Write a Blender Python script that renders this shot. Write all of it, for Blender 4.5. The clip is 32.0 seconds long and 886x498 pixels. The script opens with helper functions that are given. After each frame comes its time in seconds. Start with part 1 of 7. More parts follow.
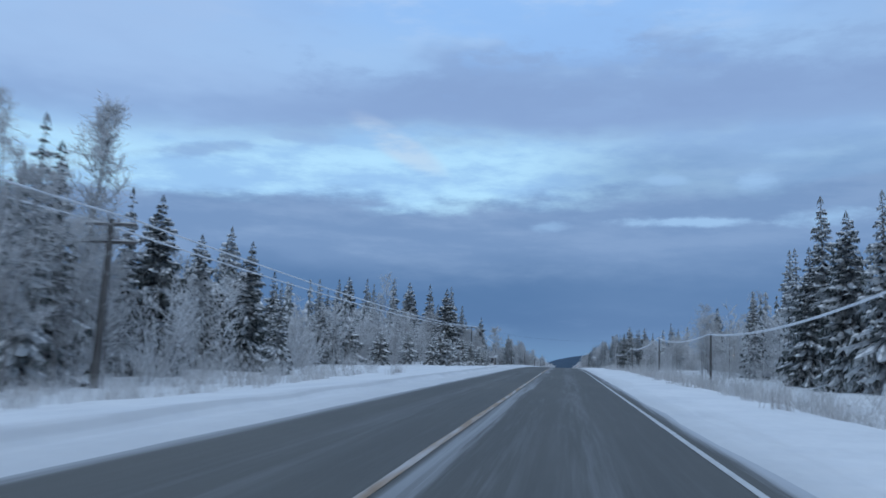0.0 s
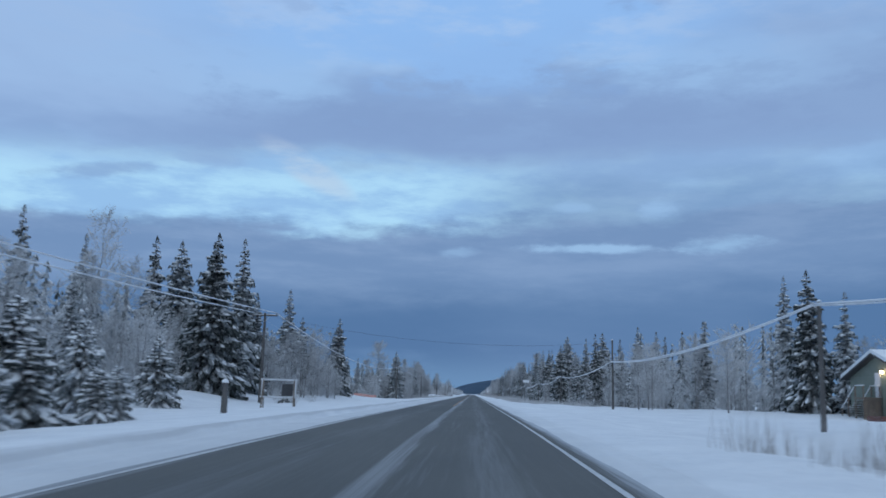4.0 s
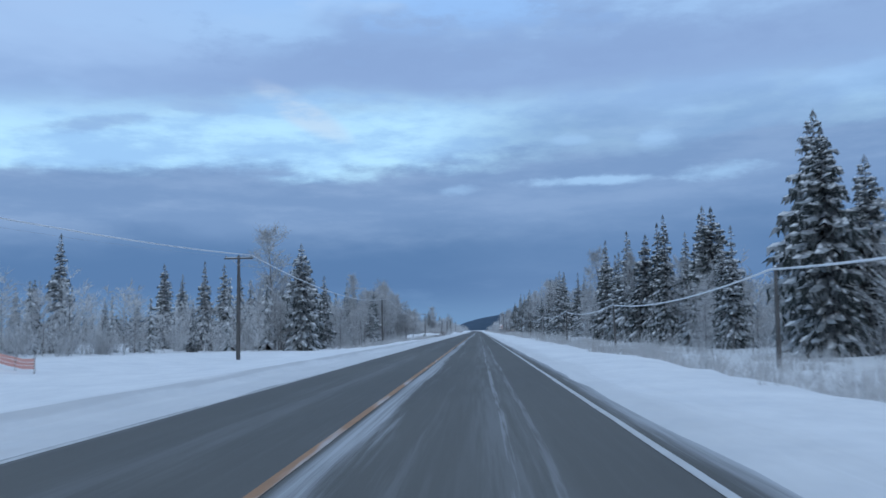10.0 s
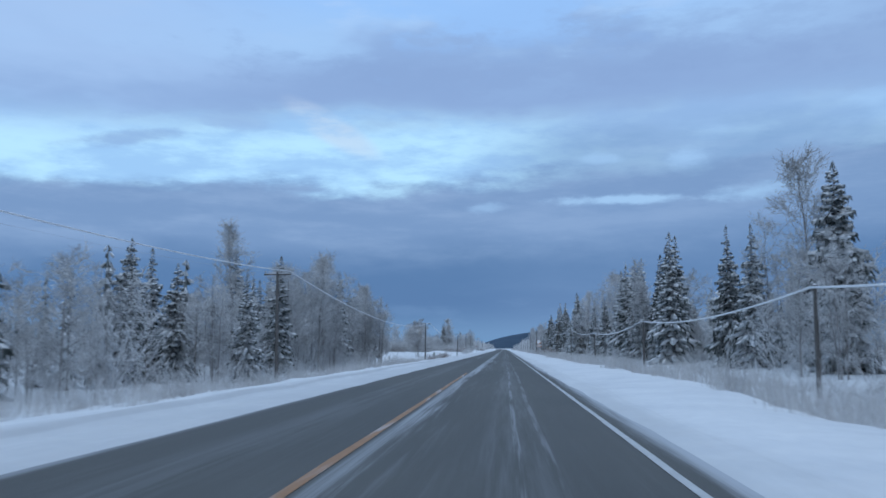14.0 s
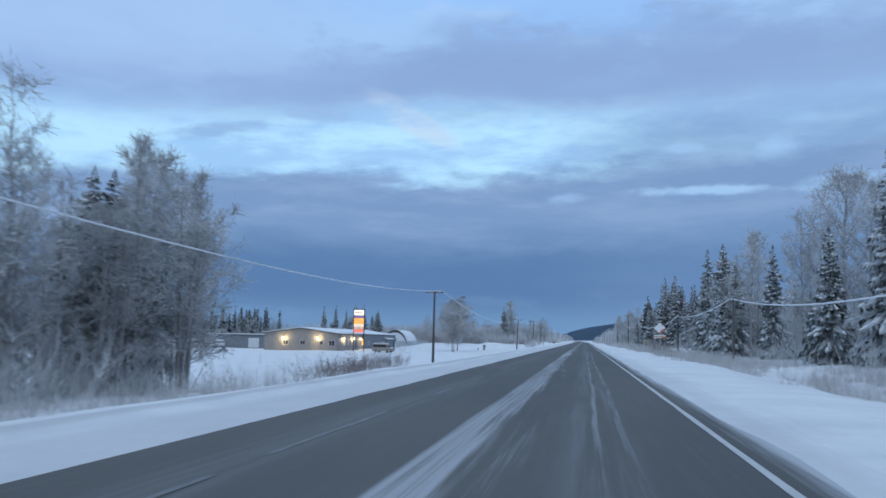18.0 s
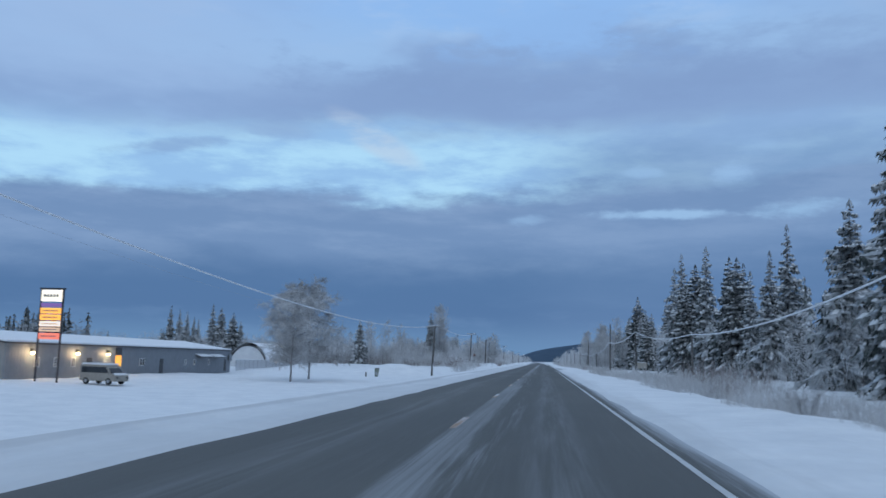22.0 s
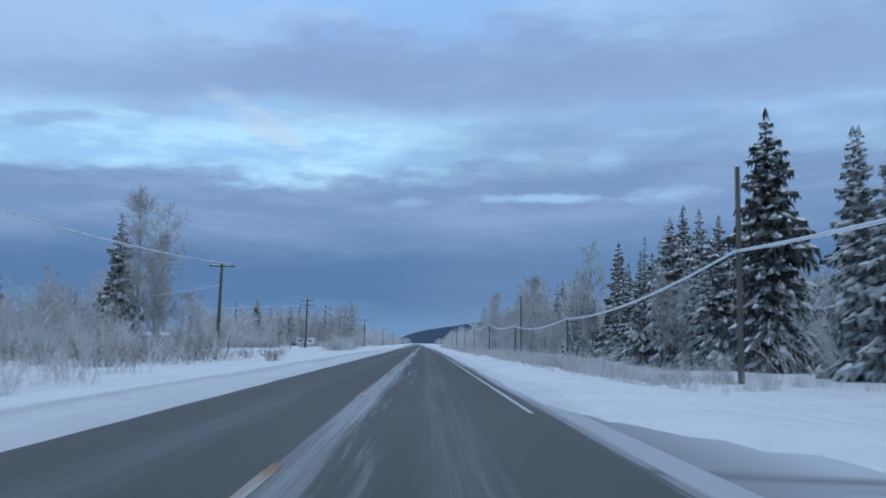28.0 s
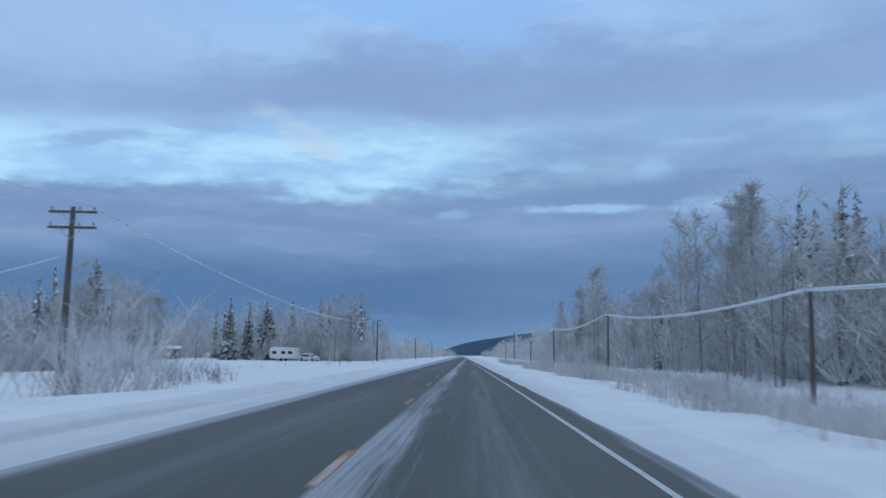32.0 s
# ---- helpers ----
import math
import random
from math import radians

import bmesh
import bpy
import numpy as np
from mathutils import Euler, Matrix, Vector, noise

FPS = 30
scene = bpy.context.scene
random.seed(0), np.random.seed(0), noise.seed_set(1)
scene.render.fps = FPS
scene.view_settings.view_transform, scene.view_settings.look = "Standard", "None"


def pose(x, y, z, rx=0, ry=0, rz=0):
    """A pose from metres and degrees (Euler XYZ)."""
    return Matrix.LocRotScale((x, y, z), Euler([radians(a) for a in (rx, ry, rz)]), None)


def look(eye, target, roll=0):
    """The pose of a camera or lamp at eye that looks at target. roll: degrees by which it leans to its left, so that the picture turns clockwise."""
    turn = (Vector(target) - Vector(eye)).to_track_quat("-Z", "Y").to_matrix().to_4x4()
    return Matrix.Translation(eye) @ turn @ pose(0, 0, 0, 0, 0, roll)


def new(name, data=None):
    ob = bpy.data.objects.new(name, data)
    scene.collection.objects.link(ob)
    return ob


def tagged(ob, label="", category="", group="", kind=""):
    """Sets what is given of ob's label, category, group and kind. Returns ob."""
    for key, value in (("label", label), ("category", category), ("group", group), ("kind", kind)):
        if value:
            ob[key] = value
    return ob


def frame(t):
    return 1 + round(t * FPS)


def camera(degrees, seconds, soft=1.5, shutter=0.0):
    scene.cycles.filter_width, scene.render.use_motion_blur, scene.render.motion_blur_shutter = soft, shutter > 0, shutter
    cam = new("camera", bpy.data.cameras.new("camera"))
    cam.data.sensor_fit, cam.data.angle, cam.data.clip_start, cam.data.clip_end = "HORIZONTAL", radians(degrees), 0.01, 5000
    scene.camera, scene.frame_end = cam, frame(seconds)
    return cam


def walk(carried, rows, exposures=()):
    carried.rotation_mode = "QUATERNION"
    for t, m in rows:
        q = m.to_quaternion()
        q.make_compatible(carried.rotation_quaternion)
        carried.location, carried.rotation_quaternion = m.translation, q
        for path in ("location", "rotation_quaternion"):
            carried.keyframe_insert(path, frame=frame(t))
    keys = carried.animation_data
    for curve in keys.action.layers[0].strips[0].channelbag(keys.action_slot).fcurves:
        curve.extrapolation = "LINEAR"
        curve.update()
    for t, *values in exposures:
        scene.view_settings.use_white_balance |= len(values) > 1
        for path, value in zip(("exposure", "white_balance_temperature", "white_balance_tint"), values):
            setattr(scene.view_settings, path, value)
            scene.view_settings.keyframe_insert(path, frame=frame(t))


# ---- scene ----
cam = camera(54.12, 32.0, 1.6, 0.32)
PATH = [  # seconds, x, y, z, tilt, roll, heading
    (0.0, 1.700, 0.00, -0.180, 97.57, -2.23, 7.90),
    (0.5, 1.705, 13.41, -0.006, 97.82, -2.23, 6.87),
    (1.0, 1.710, 26.83, 0.169, 98.30, -2.24, 4.95),
    (1.5, 1.715, 40.24, 0.343, 98.94, -2.16, 3.79),
    (2.0, 1.720, 53.65, 0.517, 99.49, -2.47, 2.94),
    (2.5, 1.702, 67.06, 0.692, 99.44, -2.78, 2.18),
    (3.0, 1.685, 80.46, 0.857, 99.52, -2.53, 1.79),
    (3.5, 1.668, 93.87, 0.994, 99.53, -2.22, 1.84),
    (5.5, 1.638, 147.51, 1.249, 98.32, 0.03, 2.06),
    (6.0, 1.608, 160.93, 1.250, 97.60, -0.05, 2.28),
    (6.5, 1.608, 174.36, 1.250, 96.09, -0.43, 2.12),
    (7.0, 1.607, 187.79, 1.250, 95.11, -0.83, 2.14),
    (7.5, 1.607, 201.23, 1.250, 94.16, -1.77, 1.54),
    (8.0, 1.607, 214.67, 1.250, 93.91, -1.71, 2.58),
    (8.5, 1.628, 228.12, 1.250, 93.24, -1.60, 1.00),
    (9.0, 1.650, 241.57, 1.250, 95.07, -0.62, 1.34),
    (9.5, 1.707, 255.02, 1.250, 95.20, 0.12, 1.88),
    (10.0, 1.765, 268.47, 1.250, 95.37, 0.93, 2.33),
    (10.5, 1.822, 281.92, 1.250, 95.95, 1.21, 2.97),
    (11.0, 1.880, 295.37, 1.250, 96.01, 1.41, 3.29),
    (11.5, 1.892, 308.83, 1.250, 96.18, 1.31, 3.71),
    (12.0, 1.904, 322.28, 1.250, 96.13, 1.07, 4.09),
    (12.5, 1.916, 335.73, 1.250, 96.29, 0.83, 4.31),
    (13.0, 1.928, 349.18, 1.250, 96.37, 0.46, 4.24),
    (13.5, 1.923, 362.63, 1.250, 96.45, 0.12, 4.18),
    (15.5, 1.901, 416.39, 1.250, 96.59, -0.25, 3.85),
    (16.0, 1.896, 429.82, 1.250, 96.49, -0.46, 4.45),
    (16.5, 1.889, 443.25, 1.250, 96.34, -0.37, 5.44),
    (17.0, 1.882, 456.68, 1.250, 96.25, -0.56, 6.67),
    (17.5, 1.874, 470.12, 1.250, 96.11, -0.86, 8.37),
    (18.0, 1.867, 483.56, 1.250, 95.86, -0.90, 9.21),
    (18.5, 1.860, 497.01, 1.250, 96.06, -0.83, 9.12),
    (19.0, 1.852, 510.46, 1.250, 96.33, -0.89, 9.19),
    (19.5, 1.845, 523.91, 1.250, 96.49, -1.06, 8.87),
    (20.0, 1.838, 537.37, 1.250, 96.59, -1.23, 8.23),
    (20.5, 1.823, 550.82, 1.250, 96.81, -1.32, 7.61),
    (21.0, 1.810, 564.27, 1.250, 96.87, -1.75, 7.40),
    (21.5, 1.796, 577.70, 1.250, 96.90, -1.69, 6.87),
    (22.0, 1.781, 591.13, 1.250, 97.23, -1.49, 6.53),
    (22.5, 1.768, 604.55, 1.250, 97.12, -1.42, 6.29),
    (23.0, 1.754, 617.96, 1.250, 97.16, -1.28, 5.70),
    (23.5, 1.740, 631.36, 1.250, 97.43, -1.27, 5.62),
    (24.0, 1.726, 644.76, 1.250, 97.39, -1.17, 4.92),
    (24.5, 1.712, 658.15, 1.250, 97.32, -1.35, 4.77),
    (25.0, 1.698, 671.54, 1.250, 97.57, -1.74, 4.00),
    (25.5, 1.684, 684.93, 1.250, 97.39, -2.03, 3.30),
    (26.0, 1.670, 698.33, 1.250, 97.23, -2.16, 2.39),
    (26.5, 1.651, 711.73, 1.250, 97.01, -2.06, 1.11),
    (28.5, 1.579, 765.34, 1.250, 96.12, -0.48, -1.76),
    (29.0, 1.560, 778.74, 1.250, 96.44, -0.19, -2.10),
    (29.5, 1.563, 792.14, 1.250, 96.41, -0.17, -2.07),
    (30.0, 1.567, 805.54, 1.250, 96.46, -0.19, -1.45),
    (30.5, 1.570, 818.94, 1.250, 96.49, 0.05, -0.45),
    (31.0, 1.573, 832.34, 1.250, 96.56, -0.03, 0.60),
    (31.5, 1.577, 845.74, 1.250, 96.66, -0.17, 1.05),
    (32.0, 1.580, 859.13, 1.250, 96.96, -0.63, 1.74),
]
EXPOSURE = ((0.0, 0.06), (1.0, 0.12), (2.0, -0.05), (3.0, -0.05), (6.0, 0.05), (9.0, 0.21), (10.0, 0.14), (11.0, 0.15), (13.0, 0.17), (16.0, 0.12), (17.0, 0.18), (18.0, 0.16), (19.0, 0.02), (23.0, -0.04), (26.0, 0.02), (29.0, 0.11), (31.0, 0.06), (32.0, 0.04))
walk(cam, [(r[0], pose(*r[1:])) for r in PATH], EXPOSURE)

# ---- sky and light ----
world = bpy.data.worlds.new("winter_sky")
scene.world = world
world.use_nodes = True
nt = world.node_tree
nt.nodes.clear()


def link(a, b):
    nt.links.new(a, b)


def wmath(op, a, b=None, c=None, clamp=False):
    n = nt.nodes.new("ShaderNodeMath")
    n.operation, n.use_clamp = op, clamp
    for i, v in enumerate((a, b, c)):
        if v is None:
            continue
        if isinstance(v, (int, float)):
            n.inputs[i].default_value = v
        else:
            link(v, n.inputs[i])
    return n.outputs[0]


def wmix(fac, a, b):
    n = nt.nodes.new("ShaderNodeMix")
    n.data_type = "RGBA"
    for i, v in ((0, fac), (6, a), (7, b)):
        if isinstance(v, (int, float)):
            n.inputs[i].default_value = v
        elif isinstance(v, tuple):
            n.inputs[i].default_value = (*v, 1)
        else:
            link(v, n.inputs[i])
    return n.outputs[2]


def wstep(v, lo, hi):
    """0 below lo, 1 above hi, smooth between."""
    n = nt.nodes.new("ShaderNodeMapRange")
    n.interpolation_type = "SMOOTHERSTEP"
    link(v, n.inputs[0])
    n.inputs[1].default_value, n.inputs[2].default_value = lo, hi
    return n.outputs[0]


def srgb(r, g, b):
    return tuple((c / 255 / 12.92) if c <= 10 else ((c / 255 + 0.055) / 1.055) ** 2.4 for c in (r, g, b))


coord = nt.nodes.new("ShaderNodeTexCoord")
sep = nt.nodes.new("ShaderNodeSeparateXYZ")
link(coord.outputs["Generated"], sep.inputs[0])
az = wmath("ARCTAN2", sep.outputs[0], sep.outputs[1])
el = wmath("ARCSINE", sep.outputs[2])


def cloud_noise(su, sv, scale, detail, seed, rough=0.55, tilt=0.0):
    """Noise over heading and height above the horizon, stretched along the horizon."""
    comb = nt.nodes.new("ShaderNodeCombineXYZ")
    link(wmath("MULTIPLY", az, su), comb.inputs[0])
    link(wmath("MULTIPLY", wmath("ADD", el, wmath("MULTIPLY", az, tilt)), sv), comb.inputs[1])
    comb.inputs[2].default_value = seed
    n = nt.nodes.new("ShaderNodeTexNoise")
    n.inputs["Scale"].default_value, n.inputs["Detail"].default_value, n.inputs["Roughness"].default_value = scale, detail, rough
    link(comb.outputs[0], n.inputs["Vector"])
    return n.outputs["Fac"]


broad = cloud_noise(2.2, 6.0, 1.6, 4, 3.1)
fine = cloud_noise(5.0, 18.0, 1.5, 6, 7.7, 0.6)
streak = cloud_noise(4.5, 22.0, 1.4, 6, 1.3, 0.62)
lump = cloud_noise(12.0, 30.0, 1.5, 6, 4.9, 0.6)
billow = cloud_noise(3.0, 9.0, 1.6, 6, 11.4, 0.6)
warp = wmath("ADD", wmath("MULTIPLY", wmath("SUBTRACT", broad, 0.5), 0.07), wmath("ADD", wmath("MULTIPLY", wmath("SUBTRACT", fine, 0.5), 0.035), wmath("MULTIPLY", wmath("SUBTRACT", lump, 0.5), 0.022)))
e2 = wmath("ADD", wmath("ADD", el, warp), wmath("MULTIPLY", az, -0.035))

# blue gap below the cloud deck, grey-violet banks, a pale band, then the high deck
low = wmix(wstep(el, 0.0, 0.06), srgb(106, 145, 188), srgb(84, 121, 168))
low = wmix(wmath("MULTIPLY", wmath("MULTIPLY", wstep(streak, 0.48, 0.66), wmath("SUBTRACT", 1.0, wstep(el, 0.03, 0.09))), 0.22), low, srgb(120, 156, 200))
bank = wmix(wmath("MULTIPLY", wstep(streak, 0.35, 0.7), 0.6), srgb(116, 148, 192), srgb(140, 169, 209))
colour = wmix(wstep(e2, 0.075, 0.155), low, bank)
pale = wmix(wstep(fine, 0.35, 0.65), srgb(152, 196, 240), srgb(178, 224, 254))
side = wmath("SUBTRACT", 1.0, wmath("MULTIPLY", wstep(az, -0.12, 0.16), 0.72))
band = wmath("MULTIPLY", wmath("MULTIPLY", wstep(e2, 0.186, 0.208), wmath("SUBTRACT", 1.0, wstep(e2, 0.235, 0.285))), side)
deck = wmix(wstep(broad, 0.38, 0.62), srgb(138, 170, 216), srgb(156, 194, 238))
colour = wmix(wstep(e2, 0.20, 0.26), colour, deck)
# a long violet-grey roll under the high deck
roll = wmath("MULTIPLY", wmath("MULTIPLY", wstep(e2, 0.245, 0.262), wmath("SUBTRACT", 1.0, wstep(e2, 0.30, 0.36))), wmath("MULTIPLY", wstep(az, -0.5, -0.2), 0.85))
colour = wmix(roll, colour, srgb(134, 164, 210))
colour = wmix(band, colour, pale)
tint = wmath("ADD", wmath("POWER", wmath("MULTIPLY", wmath("ADD", az, 0.20), 14.0), 2.0), wmath("POWER", wmath("MULTIPLY", wmath("SUBTRACT", wmath("ADD", el, wmath("MULTIPLY", az, 0.5)), 0.148), 42.0), 2.0))
rose = wmath("MULTIPLY", wmath("SUBTRACT", 1.0, wstep(tint, 0.0, 1.0)), wmath("MULTIPLY", wstep(fine, 0.3, 0.6), 0.6))
colour = wmix(rose, colour, srgb(190, 208, 232))
upper = wmix(wstep(fine, 0.4, 0.66), srgb(146, 190, 244), srgb(164, 198, 242))
colour = wmix(wstep(e2, 0.34, 0.43), colour, upper)
# the cloud thins a little ahead
thin = wmath("MULTIPLY", wmath("MULTIPLY", wstep(az, -0.08, 0.08), wmath("SUBTRACT", 1.0, wstep(az, 0.25, 0.42))), wmath("SUBTRACT", 1.0, wstep(el, 0.17, 0.25)))
colour = wmix(wmath("MULTIPLY", thin, wmath("ADD", 0.06, wmath("MULTIPLY", streak, 0.26))), colour, srgb(124, 156, 200))
colour = wmix(wmath("MULTIPLY", wmath("MULTIPLY", wstep(billow, 0.52, 0.66), wstep(e2, 0.27, 0.33)), wmath("MULTIPLY", wstep(az, -0.45, -0.1), 0.45)), colour, srgb(130, 160, 206))


def wisp(a, e, wa, we, most, tone, slope=0.0):
    """One cloud or opening with a torn edge, at a heading and height above the horizon."""
    global colour
    u = wmath("MULTIPLY", wmath("SUBTRACT", az, a), 1.0 / wa)
    v = wmath("MULTIPLY", wmath("SUBTRACT", wmath("SUBTRACT", el, e), wmath("MULTIPLY", wmath("SUBTRACT", az, a), slope)), 1.0 / we)
    d = wmath("ADD", wmath("SQRT", wmath("ADD", wmath("MULTIPLY", u, u), wmath("MULTIPLY", v, v))), wmath("ADD", wmath("MULTIPLY", wmath("SUBTRACT", lump, 0.5), 3.4), wmath("MULTIPLY", wmath("SUBTRACT", fine, 0.5), 2.0)))
    colour = wmix(wmath("MULTIPLY", wmath("SUBTRACT", 1.0, wstep(d, 0.0, 1.55)), most), colour, srgb(*tone))


colour = wmix(wmath("MULTIPLY", wmath("SUBTRACT", 1.0, wstep(az, -0.52, -0.12)), wmath("MULTIPLY", wstep(e2, 0.26, 0.33), wmath("ADD", 0.5, wmath("MULTIPLY", fine, 0.7)))), colour, srgb(158, 190, 233))
colour = wmix(wmath("MULTIPLY", wmath("MULTIPLY", wstep(az, 0.12, 0.42), wstep(e2, 0.22, 0.30)), 0.45), colour, srgb(142, 172, 215))
wisp(-0.012, 0.385, 0.14, 0.050, 0.8, (146, 190, 244))
wisp(0.10, 0.318, 0.30, 0.026, 0.55, (131, 160, 206))
wisp(-0.14, 0.300, 0.14, 0.024, 0.5, (133, 163, 209), -0.12)
wisp(0.146, 0.168, 0.090, 0.0048, 0.7, (166, 206, 246), -0.02)
wisp(0.268, 0.169, 0.050, 0.009, 0.6, (160, 202, 242))
wisp(0.207, 0.213, 0.024, 0.012, 0.6, (162, 202, 244))
wisp(0.115, 0.214, 0.028, 0.007, 0.5, (160, 200, 242))
wisp(-0.025, 0.161, 0.026, 0.006, 0.45, (156, 196, 238))
wisp(-0.435, 0.226, 0.070, 0.008, 0.6, (134, 166, 211), 0.18)
wisp(-0.525, 0.250, 0.060, 0.012, 0.35, (138, 171, 216))
wisp(-0.320, 0.253, 0.038, 0.009, 0.6, (142, 174, 218))
# overhead and behind, the deck is thinner and lets more of the dawn through
over = wmix(wstep(sep.outputs[0], -0.6, 0.6), (0.425, 0.585, 0.80), (0.475, 0.59, 0.775))
colour = wmix(wstep(el, 0.5, 1.0), colour, over)
colour = wmix(wmath("MULTIPLY", wstep(wmath("MULTIPLY", sep.outputs[1], -1.0), 0.1, 0.9), 0.75), colour, (0.465, 0.595, 0.785))
nishita = nt.nodes.new("ShaderNodeTexSky")
nishita.sky_type, nishita.sun_disc = "NISHITA", False
nishita.sun_elevation, nishita.sun_rotation = radians(4.0), radians(190.0)
faint = nt.nodes.new("ShaderNodeVectorMath")
faint.operation = "SCALE"
faint.inputs[3].default_value = 0.08
link(nishita.outputs[0], faint.inputs[0])
colour = wmix(0.03, colour, faint.outputs[0])
back = nt.nodes.new("ShaderNodeBackground")
back.inputs[1].default_value = 1.0
link(colour, back.inputs[0])
wout = nt.nodes.new("ShaderNodeOutputWorld")
link(back.outputs[0], wout.inputs[0])

sun = new("sun", bpy.data.lights.new("sun", "SUN"))
sun.data.energy, sun.data.angle, sun.data.color = 0.18, radians(40), (0.84, 0.93, 1.0)
sun.matrix_world = look((0, -80, 60), (0, 0, 0))

# ---- materials ----


def material(name, base, rough=0.8, dark=None, scale=3.0, detail=5, bump=0.0, bump_scale=30.0, metal=0.0, fine_mix=0.25, coords="Object", vary=0.0, stretch=None, spec=0.4):
    """A surface with two scales of colour variation and a fine relief."""
    m = bpy.data.materials.new(name)
    m.use_nodes = True
    t = m.node_tree
    b = t.nodes["Principled BSDF"]
    b.inputs["Roughness"].default_value, b.inputs["Metallic"].default_value = rough, metal
    b.inputs["Specular IOR Level"].default_value = spec
    tc = t.nodes.new("ShaderNodeTexCoord")
    src = tc.outputs[coords]
    if stretch:
        mp = t.nodes.new("ShaderNodeMapping")
        mp.inputs["Scale"].default_value = stretch
        t.links.new(src, mp.inputs["Vector"])
        src = mp.outputs[0]
    n1 = t.nodes.new("ShaderNodeTexNoise")
    n1.inputs["Scale"].default_value, n1.inputs["Detail"].default_value = scale, detail
    t.links.new(src, n1.inputs["Vector"])
    n2 = t.nodes.new("ShaderNodeTexNoise")
    n2.inputs["Scale"].default_value, n2.inputs["Detail"].default_value = scale * 11, 3
    t.links.new(src, n2.inputs["Vector"])
    f = t.nodes.new("ShaderNodeMix")
    f.data_type = "FLOAT"
    f.inputs[0].default_value = fine_mix
    t.links.new(n1.outputs["Fac"], f.inputs[2])
    t.links.new(n2.outputs["Fac"], f.inputs[3])
    r = t.nodes.new("ShaderNodeValToRGB")
    r.color_ramp.elements[0].position, r.color_ramp.elements[1].position = 0.34, 0.66
    dark = dark or tuple(c * 0.8 for c in base)
    r.color_ramp.elements[0].color, r.color_ramp.elements[1].color = (*dark, 1), (*base, 1)
    t.links.new(f.outputs[0], r.inputs[0])
    out = r.outputs[0]
    if vary:
        info = t.nodes.new("ShaderNodeObjectInfo")
        hsv = t.nodes.new("ShaderNodeHueSaturation")
        mr = t.nodes.new("ShaderNodeMapRange")
        t.links.new(info.outputs["Random"], mr.inputs[0])
        mr.inputs[3].default_value, mr.inputs[4].default_value = 1 - vary, 1 + vary
        t.links.new(mr.outputs[0], hsv.inputs["Value"])
        t.links.new(out, hsv.inputs["Color"])
        out = hsv.outputs[0]
    t.links.new(out, b.inputs["Base Color"])
    if bump:
        n3 = t.nodes.new("ShaderNodeTexNoise")
        n3.inputs["Scale"].default_value, n3.inputs["Detail"].default_value = bump_scale, 5
        t.links.new(src, n3.inputs["Vector"])
        bp = t.nodes.new("ShaderNodeBump")
        bp.inputs["Strength"].default_value, bp.inputs["Distance"].default_value = bump, 0.05
        t.links.new(n3.outputs["Fac"], bp.inputs["Height"])
        t.links.new(bp.outputs[0], b.inputs["Normal"])
    return m


def glow(name, colour, strength):
    m = bpy.data.materials.new(name)
    m.use_nodes = True
    b = m.node_tree.nodes["Principled BSDF"]
    b.inputs["Base Color"].default_value = (*colour, 1)
    b.inputs["Emission Color"].default_value = (*colour, 1)
    b.inputs["Emission Strength"].default_value = strength
    return m


M_SNOW = material("snow", (0.858, 0.873, 0.882), 0.75, (0.722, 0.745, 0.77), 0.45, 7, 1.0, 1.1, spec=0.25, fine_mix=0.35)
for n in M_SNOW.node_tree.nodes:
    if n.bl_idname == "ShaderNodeBump":
        n.inputs["Distance"].default_value = 0.16


